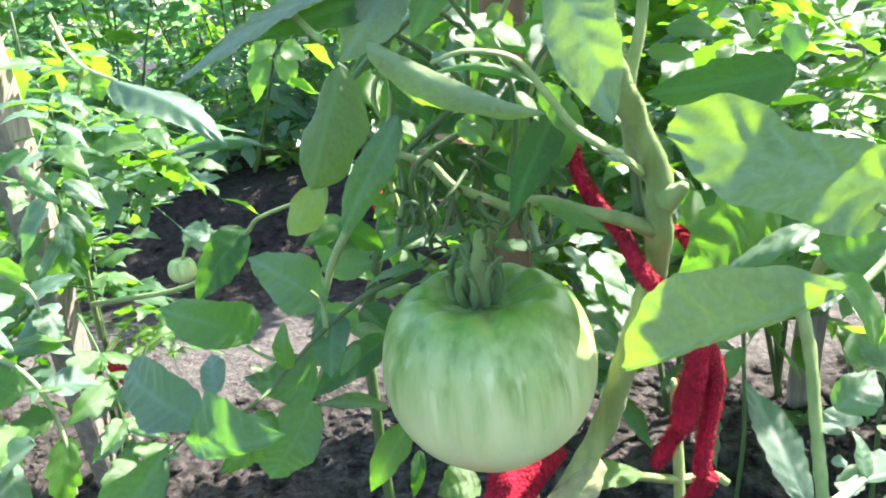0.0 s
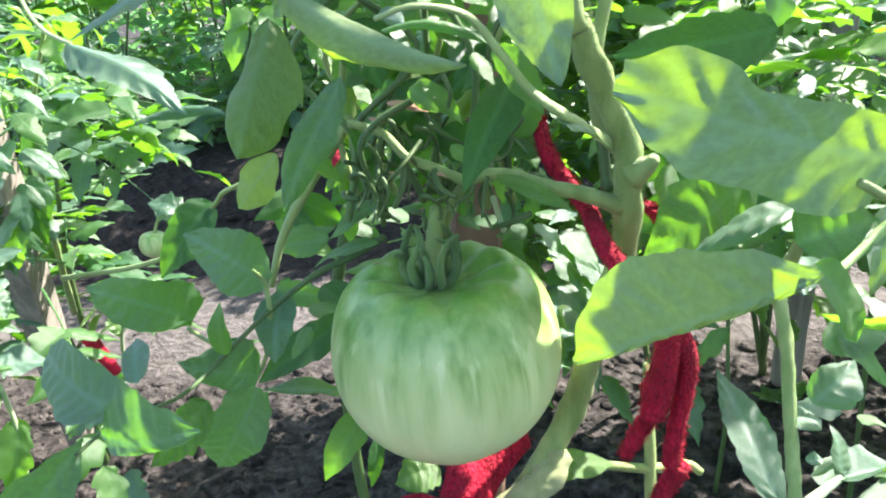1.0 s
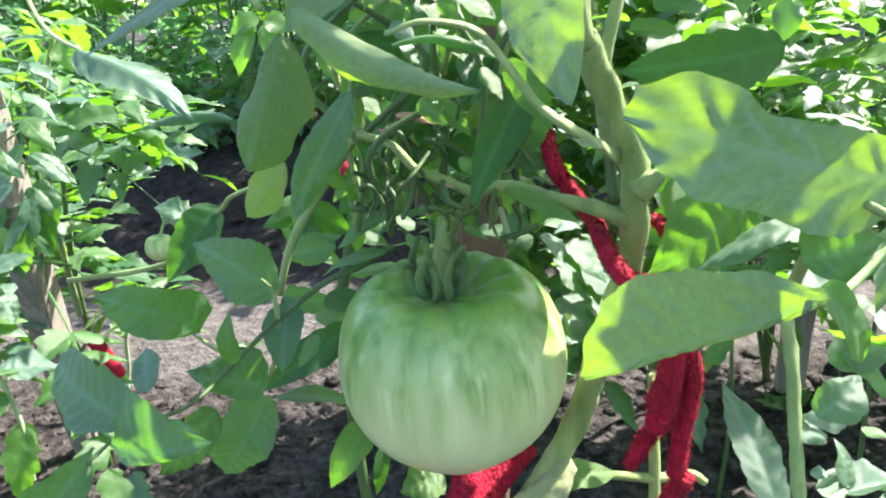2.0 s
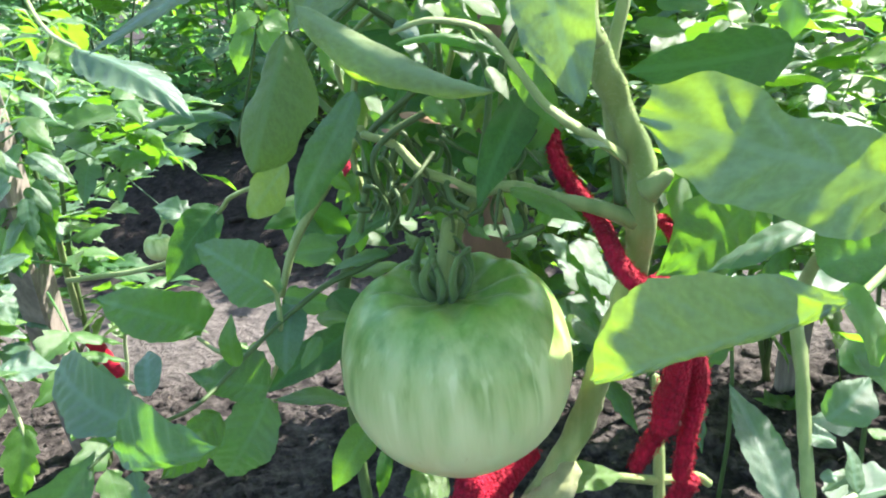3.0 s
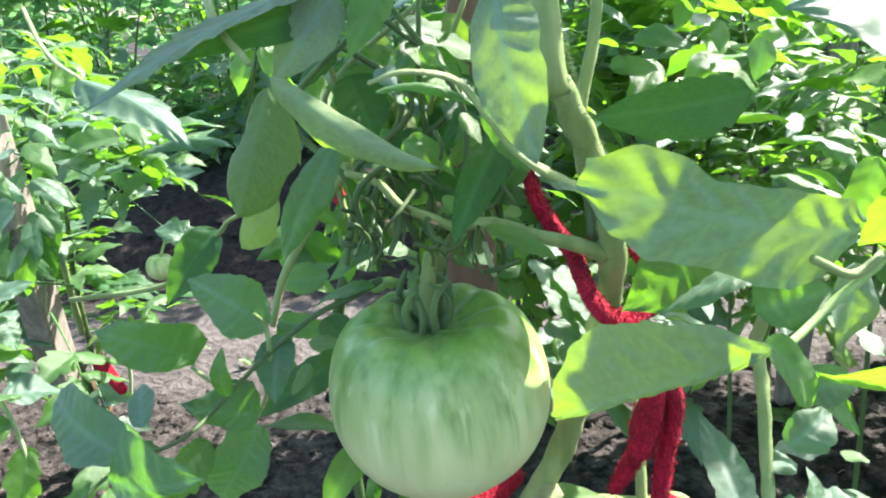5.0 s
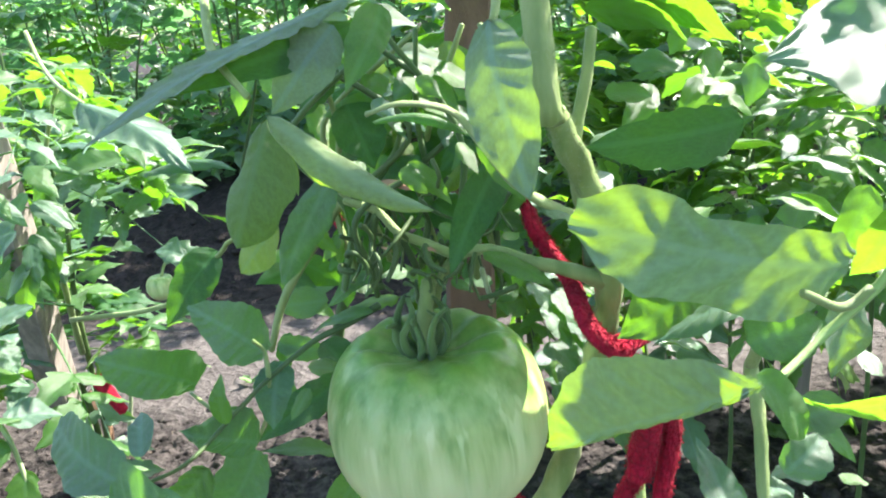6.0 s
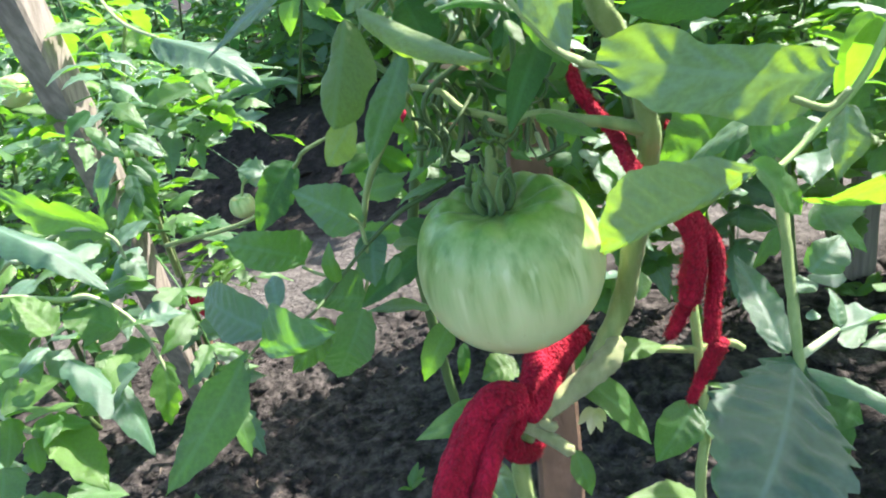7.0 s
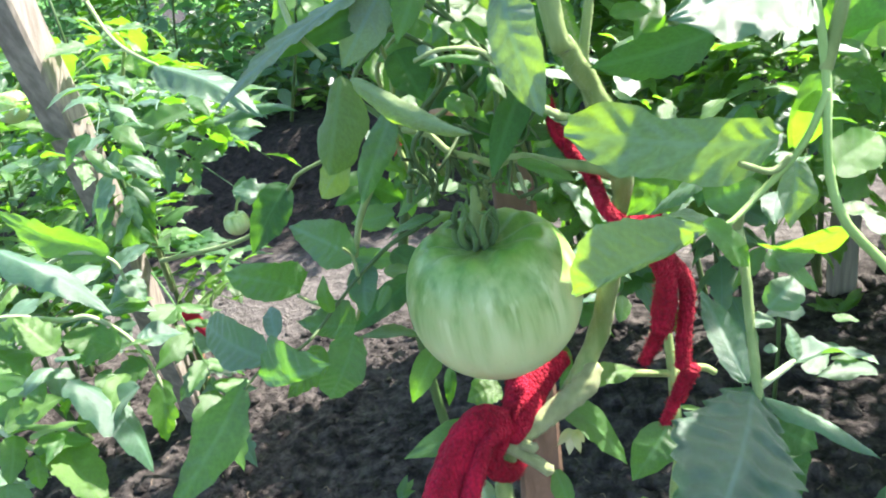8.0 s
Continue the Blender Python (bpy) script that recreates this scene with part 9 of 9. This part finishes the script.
stalk(small_tomato, [(-0.4014, 0.9263, 0.5999), (-0.3944, 0.933, 0.617), (-0.3788, 0.9375, 0.6264)], [0.002, 0.0018, 0.0015], STEM, "pedicel")
small_tomato = thing("tomato", (-0.8099, 1.1099, 0.7905), "unripe pale green tomato beside a stake", "tomato", "small tomatoes")
part("fruit", tomato_mesh("fruit", 0.030, n=24, rings=16), FRUIT, small_tomato)
stalk(small_tomato, [(-0.8021, 1.1203, 0.8088), (-0.7901, 1.1299, 0.8236), (-0.7596, 1.1414, 0.8345)], [0.003, 0.0028, 0.0025], STEM, "pedicel")
leaf(back_left, (-0.3072, 1.208, 0.8594), (-0.3568, 1.1968, 0.8383), 0.0386, (0.08, -0.8, 0.59), LIME, tooth=0.2, n=10, m=3)
leaf(back_left, (-0.3211, 1.2029, 0.848), (-0.3473, 1.1748, 0.7756), 0.0386, (0.08, -0.8, 0.59), LIME, tooth=0.2, n=10, m=3)
leaf(back_left, (-0.3036, 1.2037, 0.8467), (-0.2805, 1.1853, 0.7912), 0.0386, (0.08, -0.8, 0.59), LIME, tooth=0.2, n=10, m=3)
leaf(back_left, (-0.2985, 1.2084, 0.8587), (-0.2603, 1.2026, 0.8351), 0.0386, (0.08, -0.8, 0.59), LIME, tooth=0.2, n=10, m=3)
stalk(back_left, [(-0.3072, 1.208, 0.8594), (-0.3415, 1.2246, 0.7646), (-0.3996, 1.2834, 0.6441)], [0.0018, 0.0025, 0.0035], DARKSTEM, name='leaf_stalk')
# spots that the sun reaches through the crowns
SUN_ON_FRUIT_AND_TRUSS_A = ((0.057, 0.285, 0.775), (0.058, 0.284, 0.762), (-0.071, 0.214, 0.768), (-0.064, 0.268, 0.762), (-0.081, 0.255, 0.728), (0.064, 0.186, 0.789), (0.057, 0.285, 0.808), (-0.041, 0.328, 0.656), (0.099, 0.291, 0.822), (0.099, 0.294, 0.799), (0.097, 0.298, 0.776), (0.088, 0.309, 0.727), (0.033, 0.296, 0.82), (-0, 0.281, 0.666), (0.035, 0.317, 0.661), (0.076, 0.325, 0.656), (0.0585, 0.297, 0.768), (0.0565, 0.292, 0.776), (0.059, 0.29, 0.764), (0.0587, 0.282, 0.754), (0.05, 0.288, 0.78), (0.084, 0.41, 0.74), (0.092, 0.41, 0.733), (0.094, 0.41, 0.719), (0.087, 0.41, 0.7), (0.097, 0.41, 0.694), (0.06, 0.285, 0.808), (0.068, 0.283, 0.804), (0.052, 0.288, 0.811), (0.056, 0.29, 0.772),)
SUN_ON_FRUIT_AND_TRUSS_B = ((0.0575, 0.286, 0.764), (0.0587, 0.2983, 0.7645), (0.0575, 0.293, 0.768), (0.0995, 0.2905, 0.83), (0.082, 0.268, 0.829),)
SUN_ON_UPPER_LEAVES_A = ((0.072, 0.158, 0.864), (0.079, 0.158, 0.857), (0.078, 0.16, 0.851), (0.096, 0.294, 0.833), (-0.0368, 0.236, 0.839), (0.01, 0.275, 0.868), (0.069, 0.276, 0.837), (0.025, 0.304, 0.84), (0.049, 0.205, 0.879), (0.053, 0.201, 0.869), (0.048, 0.209, 0.889), (0.051, 0.202, 0.874), (0.051, 0.211, 0.882), (0.05, 0.207, 0.877), (0.051, 0.203, 0.872), (0.052, 0.199, 0.867), (0.053, 0.196, 0.862), (0.055, 0.2, 0.867), (0.055, 0.205, 0.874), (0.055, 0.21, 0.88), (0.055, 0.196, 0.862), (0.09, 0.286, 0.854), (0.098, 0.293, 0.835), (0.012, 0.289, 0.873), (0.028, 0.293, 0.879), (0.043, 0.278, 0.854), (0.019, 0.302, 0.842), (0.022, 0.307, 0.84), (0.012, 0.306, 0.842), (0.058, 0.265, 0.845),)
SUN_ON_UPPER_LEAVES_B = ((0.015, 0.2, 0.873), (0.1, 0.13, 0.892), (0.088, 0.168, 0.861), (0.081, 0.164, 0.851), (0.077, 0.163, 0.852), (0.086, 0.167, 0.859), (0.0535, 0.2001, 0.8678), (0.0945, 0.287, 0.845), (0.075, 0.267, 0.834), (0.09, 0.285, 0.856),)
SUN_ON_SIDE_SHOOTS_A = ((0.102, 0.157, 0.826), (0.115, 0.306, 0.713), (0.103, 0.288, 0.818), (0.105, 0.262, 0.812), (0.102, 0.253, 0.795), (0.115, 0.211, 0.819), (0.105, 0.216, 0.811), (0.115, 0.137, 0.9), (0.121, 0.138, 0.893), (0.117, 0.133, 0.887), (0.182, 0.217, 0.875), (0.177, 0.214, 0.865), (0.151, 0.203, 0.793), (0.145, 0.225, 0.781), (0.143, 0.24, 0.735), (0.159, 0.25, 0.744), (0.15, 0.172, 0.816), (0.16, 0.17, 0.801), (0.13, 0.16, 0.826), (0.105, 0.135, 0.892), (0.11, 0.135, 0.896), (0.125, 0.139, 0.9), (0.128, 0.14, 0.886), (0.175, 0.239, 0.711), (0.104, 0.179, 0.836), (0.111, 0.182, 0.834), (0.107, 0.1733, 0.8368),)
SUN_ON_SIDE_SHOOTS_B = ((-0.010, 0.283, 0.895), (-0.018, 0.277, 0.886), (-0.005, 0.286, 0.900), (0.101, 0.292, 0.82),)
SUN_ON_FAR_LEAVES = ((-0.256, 0.609, 0.848), (-0.242, 0.598, 0.842), (-0.228, 0.589, 0.836), (-0.214, 0.580, 0.830), (-0.201, 0.571, 0.825), (-0.187, 0.561, 0.819), (-0.222, 0.582, 0.837), (-0.193, 0.558, 0.821), (-0.284, 0.466, 0.657), (-0.296, 0.451, 0.69), (-0.342, 0.452, 0.77), (-0.311, 0.447, 0.754), (-0.29, 0.369, 0.659), (-0.312, 0.333, 0.616), (-0.281, 0.458, 0.734), (-0.319, 0.351, 0.645), (-0.353, 0.363, 0.661),)
sunny = GLINTS + SUN_ON_FRUIT_AND_TRUSS_A + SUN_ON_FRUIT_AND_TRUSS_B + SUN_ON_UPPER_LEAVES_A + SUN_ON_UPPER_LEAVES_B + SUN_ON_SIDE_SHOOTS_A + SUN_ON_SIDE_SHOOTS_B + SUN_ON_FAR_LEAVES
# unseen leaves added up the sun's path to keep these points shaded
for p in ((-0.067, 0.369, 0.802), (-0.078, 0.372, 0.792), (0.046, 0.281, 0.770), (0.032, 0.278, 0.776), (0.022, 0.272, 0.772), (-0.035, 0.266, 0.862), (-0.033, 0.252, 0.852), (-0.021, 0.264, 0.86), (-0.01, 0.2, 0.877), (0.02, 0.19, 0.872), (0.108, 0.273, 0.858), (0.127, 0.275, 0.86)):
    c = Vector(p) + SUN * 0.17
    leaf(plant, c + Vector((-0.02, 0.012, 0.008)), c + Vector((0.02, -0.012, -0.008)), 0.026, SUN, GREEN, tooth=0.12)
# crowns and their stalks are unseen, added to shade all but the sunny points
crown(plant, 300, (0.14, 0.42), 0.25, 0.965, 1.30, 31, sunny)
crown(right_plant, 200, (0.33, 0.36), 0.22, 0.97, 1.28, 32, sunny)
stalk(right_plant, [(0.1521, 0.1855, 0.8602), (0.22, 0.24, 1.05), (0.27, 0.28, 1.2)], [0.0022, 0.003, 0.002], STEM, name='stem')
stalk(plant, [(0.062, 0.33, 1.06), (0.17, 0.415, 1.05), (0.28, 0.5, 1.03)], [0.003, 0.0022, 0.001], STEM, name='leaf_stalk')
stalk(plant, [(0.062, 0.33, 1.06), (0, 0.39, 1.1), (-0.06, 0.45, 1.08)], [0.003, 0.0022, 0.001], STEM, name='leaf_stalk')
stalk(plant, [(0.062, 0.33, 1.06), (0.13, 0.29, 1.15), (0.2, 0.25, 1.13)], [0.003, 0.0022, 0.001], STEM, name='leaf_stalk')
stalk(plant, [(0.062, 0.33, 1.06), (0.055, 0.465, 1.12), (0.05, 0.6, 1.1)], [0.003, 0.0022, 0.001], STEM, name='leaf_stalk')
stalk(plant, [(0.062, 0.33, 1.06), (0.18, 0.365, 1.2), (0.3, 0.4, 1.18)], [0.003, 0.0022, 0.001], STEM, name='leaf_stalk')
dry = thing("dry_stalk", (-0.8579, 1.344, 0.01), "withered brown stalk with shrivelled leaves", "plant debris")
stalk(dry, [(-0.8579, 1.344, 0.01), (-0.8583, 1.3515, 0.0961), (-0.8553, 1.3553, 0.1732), (-0.8227, 1.3701, 0.2368)], [0.0096, 0.0081, 0.0053, 0.0039], STRAW, name='stalk')
stalk(dry, [(-0.8569, 1.3471, 0.016), (-0.8038, 1.3513, 0.0722), (-0.7926, 1.3561, 0.1477), (-0.8072, 1.3602, 0.2096)], [0.0062, 0.0056, 0.0049, 0.0039], WOOD, name='stalk')
leaf(dry, (-0.8303, 1.3754, 0.2041), (-0.8254, 1.3554, 0.1371), 0.0346, (0.39, -0.75, 0.54), DRY, name='withered_leaf', tooth=0.3, curl=1.2, n=12, m=3)
leaf(dry, (-0.8018, 1.3667, 0.1738), (-0.7921, 1.3414, 0.0935), 0.0346, (0.39, -0.75, 0.54), DRY, name='withered_leaf', tooth=0.3, curl=1.2, n=12, m=3)
leaf(dry, (-0.8442, 1.3507, 0.1588), (-0.8784, 1.3265, 0.0998), 0.0346, (0.39, -0.75, 0.54), DRY, name='withered_leaf', tooth=0.3, curl=1.2, n=12, m=3)
leaf(dry, (-0.8001, 1.332, 0.101), (-0.7801, 1.3192, 0.0423), 0.0346, (0.39, -0.75, 0.54), DRY, name='withered_leaf', tooth=0.3, curl=1.2, n=12, m=3)
seedling = thing("seedling", (-0.8629, 1.5392, 0.01), "pale thin seedling stem on the path", "plant", "seedlings")
stalk(seedling, [(-0.863, 1.5382, 0.0074), (-0.8413, 1.5367, 0.0874), (-0.8279, 1.5331, 0.1633), (-0.802, 1.534, 0.2196)], [0.0055, 0.0049, 0.0042, 0.0033], PALESTEM, name='stalk')
leaf(seedling, (-0.8253, 1.5332, 0.1631), (-0.8628, 1.5337, 0.2014), 0.0289, (0.09, -0.29, 0.95), LIME, tooth=0.25, n=10, m=3)
leaf(seedling, (-0.8219, 1.5379, 0.1753), (-0.7704, 1.5445, 0.2129), 0.0289, (0.09, -0.29, 0.95), LIME, tooth=0.25, n=10, m=3)
leaf(seedling, (-0.8148, 1.5494, 0.2058), (-0.8178, 1.5558, 0.2535), 0.0289, (0.09, -0.29, 0.95), LIME, tooth=0.25, n=10, m=3)
leaf(seedling, (-0.812, 1.5509, 0.2093), (-0.7751, 1.5554, 0.2441), 0.0289, (0.09, -0.29, 0.95), LIME, tooth=0.25, n=10, m=3)
seedling = thing("seedling", (0.5983, 1.3798, 0.012), "small green weed sprouting from the soil", "plant", "seedlings")
leaf(seedling, (0.5983, 1.3798, 0.012), (0.5607, 1.3859, 0.0347), 0.0191, (0, -0.2, 1), GREEN, tooth=0.2, n=10, m=3)
leaf(seedling, (0.5983, 1.3798, 0.012), (0.6141, 1.3995, 0.0282), 0.0126, (0, -0.2, 1), LIME, tooth=0.2, n=10, m=3)
leaf(seedling, (0.5983, 1.3798, 0.012), (0.5922, 1.4206, 0.0352), 0.0206, (0, -0.2, 1), GREEN, tooth=0.2, n=10, m=3)
leaf(seedling, (0.5983, 1.3798, 0.012), (0.5692, 1.3584, 0.0345), 0.0181, (0, -0.2, 1), LIME, tooth=0.2, n=10, m=3)
leaf(seedling, (0.5983, 1.3798, 0.012), (0.619, 1.4066, 0.0236), 0.0169, (0, -0.2, 1), GREEN, tooth=0.2, n=10, m=3)
seedling = thing("seedling", (0.6468, 1.391, 0.012), "small green weed sprouting from the soil", "plant", "seedlings")
leaf(seedling, (0.6468, 1.391, 0.012), (0.6685, 1.3763, 0.038), 0.0131, (0, -0.2, 1), GREEN, tooth=0.2, n=10, m=3)
leaf(seedling, (0.6468, 1.391, 0.012), (0.6814, 1.4085, 0.0274), 0.0194, (0, -0.2, 1), LIME, tooth=0.2, n=10, m=3)
leaf(seedling, (0.6468, 1.391, 0.012), (0.6123, 1.4146, 0.0204), 0.0209, (0, -0.2, 1), GREEN, tooth=0.2, n=10, m=3)
leaf(seedling, (0.6468, 1.391, 0.012), (0.687, 1.4071, 0.0312), 0.0217, (0, -0.2, 1), LIME, tooth=0.2, n=10, m=3)
leaf(seedling, (0.6468, 1.391, 0.012), (0.6845, 1.4152, 0.0408), 0.0224, (0, -0.2, 1), GREEN, tooth=0.2, n=10, m=3)
seedling = thing("seedling", (-0.904, 2.5392, 0.012), "small green weed sprouting from the soil", "plant", "seedlings")
leaf(seedling, (-0.904, 2.5392, 0.012), (-0.8786, 2.5609, 0.023), 0.0167, (0, -0.2, 1), GREEN, tooth=0.2, n=10, m=3)
leaf(seedling, (-0.904, 2.5392, 0.012), (-0.9183, 2.5738, 0.0236), 0.0187, (0, -0.2, 1), LIME, tooth=0.2, n=10, m=3)
leaf(seedling, (-0.904, 2.5392, 0.012), (-0.9126, 2.5146, 0.0238), 0.0130, (0, -0.2, 1), GREEN, tooth=0.2, n=10, m=3)
leaf(seedling, (-0.904, 2.5392, 0.012), (-0.8908, 2.5089, 0.0292), 0.0165, (0, -0.2, 1), LIME, tooth=0.2, n=10, m=3)
leaf(seedling, (-0.904, 2.5392, 0.012), (-0.9325, 2.5197, 0.0285), 0.0173, (0, -0.2, 1), GREEN, tooth=0.2, n=10, m=3)
seedling = thing("seedling", (0.6212, 1.3725, 0.012), "small green weed sprouting from the soil", "plant", "seedlings")
leaf(seedling, (0.6212, 1.3725, 0.012), (0.6601, 1.3801, 0.0413), 0.0198, (0, -0.2, 1), GREEN, tooth=0.2, n=10, m=3)
leaf(seedling, (0.6212, 1.3725, 0.012), (0.6591, 1.3667, 0.0278), 0.0191, (0, -0.2, 1), LIME, tooth=0.2, n=10, m=3)
leaf(seedling, (0.6212, 1.3725, 0.012), (0.596, 1.402, 0.0348), 0.0194, (0, -0.2, 1), GREEN, tooth=0.2, n=10, m=3)
leaf(seedling, (0.6212, 1.3725, 0.012), (0.6437, 1.392, 0.028), 0.0148, (0, -0.2, 1), LIME, tooth=0.2, n=10, m=3)
leaf(seedling, (0.6212, 1.3725, 0.012), (0.5801, 1.3697, 0.031), 0.0206, (0, -0.2, 1), GREEN, tooth=0.2, n=10, m=3)
seedling = thing("seedling", (-0.6222, 1.7432, 0.012), "small green weed sprouting from the soil", "plant", "seedlings")
leaf(seedling, (-0.6222, 1.7432, 0.012), (-0.5814, 1.7505, 0.0295), 0.0207, (0, -0.2, 1), GREEN, tooth=0.2, n=10, m=3)
leaf(seedling, (-0.6222, 1.7432, 0.012), (-0.6514, 1.7398, 0.0294), 0.0147, (0, -0.2, 1), LIME, tooth=0.2, n=10, m=3)
leaf(seedling, (-0.6222, 1.7432, 0.012), (-0.653, 1.7694, 0.0223), 0.0202, (0, -0.2, 1), GREEN, tooth=0.2, n=10, m=3)
leaf(seedling, (-0.6222, 1.7432, 0.012), (-0.6494, 1.7344, 0.0353), 0.0143, (0, -0.2, 1), LIME, tooth=0.2, n=10, m=3)
leaf(seedling, (-0.6222, 1.7432, 0.012), (-0.5925, 1.7502, 0.0276), 0.0153, (0, -0.2, 1), GREEN, tooth=0.2, n=10, m=3)
seedling = thing("seedling", (-0.2847, 0.9369, 0.012), "small green weed sprouting from the soil", "plant", "seedlings")
leaf(seedling, (-0.2847, 0.9369, 0.012), (-0.3018, 0.9172, 0.0301), 0.0130, (0, -0.2, 1), GREEN, tooth=0.2, n=10, m=3)
leaf(seedling, (-0.2847, 0.9369, 0.012), (-0.2769, 0.9665, 0.0305), 0.0153, (0, -0.2, 1), LIME, tooth=0.2, n=10, m=3)
leaf(seedling, (-0.2847, 0.9369, 0.012), (-0.2513, 0.9279, 0.041), 0.0173, (0, -0.2, 1), GREEN, tooth=0.2, n=10, m=3)
leaf(seedling, (-0.2847, 0.9369, 0.012), (-0.2632, 0.9746, 0.028), 0.0217, (0, -0.2, 1), LIME, tooth=0.2, n=10, m=3)
leaf(seedling, (-0.2847, 0.9369, 0.012), (-0.2698, 0.9739, 0.0401), 0.0200, (0, -0.2, 1), GREEN, tooth=0.2, n=10, m=3)
seedling = thing("seedling", (-0.6786, 0.9222, 0.012), "small green weed sprouting from the soil", "plant", "seedlings")
leaf(seedling, (-0.6786, 0.9222, 0.012), (-0.6483, 0.9235, 0.037), 0.0152, (0, -0.2, 1), GREEN, tooth=0.2, n=10, m=3)
leaf(seedling, (-0.6786, 0.9222, 0.012), (-0.6948, 0.9472, 0.0202), 0.0149, (0, -0.2, 1), LIME, tooth=0.2, n=10, m=3)
leaf(seedling, (-0.6786, 0.9222, 0.012), (-0.6424, 0.9315, 0.0416), 0.0187, (0, -0.2, 1), GREEN, tooth=0.2, n=10, m=3)
leaf(seedling, (-0.6786, 0.9222, 0.012), (-0.6435, 0.9218, 0.0205), 0.0175, (0, -0.2, 1), LIME, tooth=0.2, n=10, m=3)
leaf(seedling, (-0.6786, 0.9222, 0.012), (-0.6965, 0.9588, 0.0383), 0.0204, (0, -0.2, 1), GREEN, tooth=0.2, n=10, m=3)

# ---- plants grown by rule ----
def row(spots, label, pool, leaves, spread, low, stems=3, group="tomato plants", first=3, thick=1.0, gaps=()):
    for i, (x, y, h) in enumerate(spots):
        bush((x, y, 0.0), h, leaves, first + i, label, pool, spread, low, group=group, stems=stems, thick=thick, gaps=gaps)


# patches of soil that the sun reaches between the plants
SUNNY = ((0.27, 1.62, 0.01), (0.24, 1.45, 0.01), (0.25, 1.33, 0.01), (0.33, 1.54, 0.01), (0.63, 1.53, 0.01), (0.69, 1.49, 0.01), (0.20, 1.53, 0.01), (0.30, 1.42, 0.01), (0.75, 1.55, 0.01), (-0.48, 0.96, 0.02), (-0.31, 1.20, 0.84), (-0.335, 1.19, 0.81), (-0.29, 1.20, 0.82))
row(((-0.78, 1.28, 0.95), (-1.08, 1.25, 0.9), (-1.25, 1.55, 1.0)), "bushy sunlit tomato plant tied to a grey stake", FINE, 46, 0.26, 0.40)
row(((0.62, 1.50, 1.45), (1.0, 1.62, 1.5), (1.35, 1.35, 1.2), (1.05, 1.0, 1.15)), "tall leafy tomato plant shading the bed", LIGHT, 80, 0.29, 0.22, first=13, gaps=SUNNY)
row(((0.10, 1.52, 1.2), (0.38, 1.45, 1.3)), "tomato plant with bare lower stems and light green leaves", LIGHT, 120, 0.28, 0.30, 3, first=23, gaps=SUNNY)
# these two rows stand beside the view, added for the shade they cast
row(((0.72, 0.62, 1.05), (0.70, 0.25, 1.05)), "unseen leafy tomato plant added by the near bed", FINE, 46, 0.26, 0.2, 3, first=33)
row(((-1.7, 1.4, 1.0), (-2.2, 1.5, 1.05), (1.8, 1.5, 1.15), (2.3, 1.4, 1.1), (-1.1, 0.3, 0.95), (-1.6, 0.5, 1.0), (1.3, 0.3, 1.1)), "bushy tomato plant added in the same bed", LEAVES, 46, 0.30, 0.15, 3, first=43)
row(((0.50, 0.86, 0.92), (0.42, 1.12, 0.85)), "leafy tomato plant in front of a grey stake", LIGHT, 52, 0.22, 0.60, 1, first=93, thick=0.6, gaps=SUNNY)
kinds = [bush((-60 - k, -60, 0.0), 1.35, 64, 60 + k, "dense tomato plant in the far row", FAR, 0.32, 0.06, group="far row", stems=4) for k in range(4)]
r = random.Random(77)
spots = []
for y, step in ((3.28, 0.42), (4.1, 0.48), (5.2, 0.55), (6.5, 0.65)):
    x = -0.80 * y - 0.6
    while x < 0.66 * y + 0.6:
        spots.append((x + r.uniform(-0.12, 0.12), y + r.uniform(-0.15, 0.15)))
        x += step
for i, (x, y) in enumerate(spots):
    m = pose(x, y, heights(x, y) - 0.01, 0, 0, r.uniform(0, 360))
    if i < 4:
        kinds[i].matrix_basis = m
    else:
        copy_thing(kinds[i % 4], m @ Matrix.Scale(r.uniform(0.88, 1.15), 4))


def straw_bits():
    """Bits of dry straw and root strewn on the soil."""
    q = random.Random(8)
    verts, faces = [], []
    for _ in range(240):
        y = q.uniform(0.75, 2.4)
        x = q.uniform(-0.75, 0.62) * y * 1.1
        a, l, w = q.uniform(0, 6.283), q.uniform(0.006, 0.028), q.uniform(0.0005, 0.0013)
        d, n = Vector((math.cos(a), math.sin(a), 0)), Vector((-math.sin(a), math.cos(a), 0))
        c = Vector((x, y, heights(x, y) + 0.006))
        bend = n * l * q.uniform(-0.2, 0.2) + Vector((0, 0, 0.004))
        k = len(verts)
        for p in (c - d * l / 2, c + bend, c + d * l / 2):
            verts += [p - n * w, p + n * w, p + Vector((0, 0, 2 * w))]
        for i in (0, 3):
            faces += [(k + i, k + i + 3, k + i + 5, k + i + 2), (k + i + 1, k + i + 2, k + i + 5, k + i + 4)]
    me = mesh_of("straw_bits", verts, faces, False)
    me.materials.append(STRAW)
    tagged(new("straw_bits", me), "bits of dry straw and roots on the soil", "debris", kind="stuff")


straw_bits()
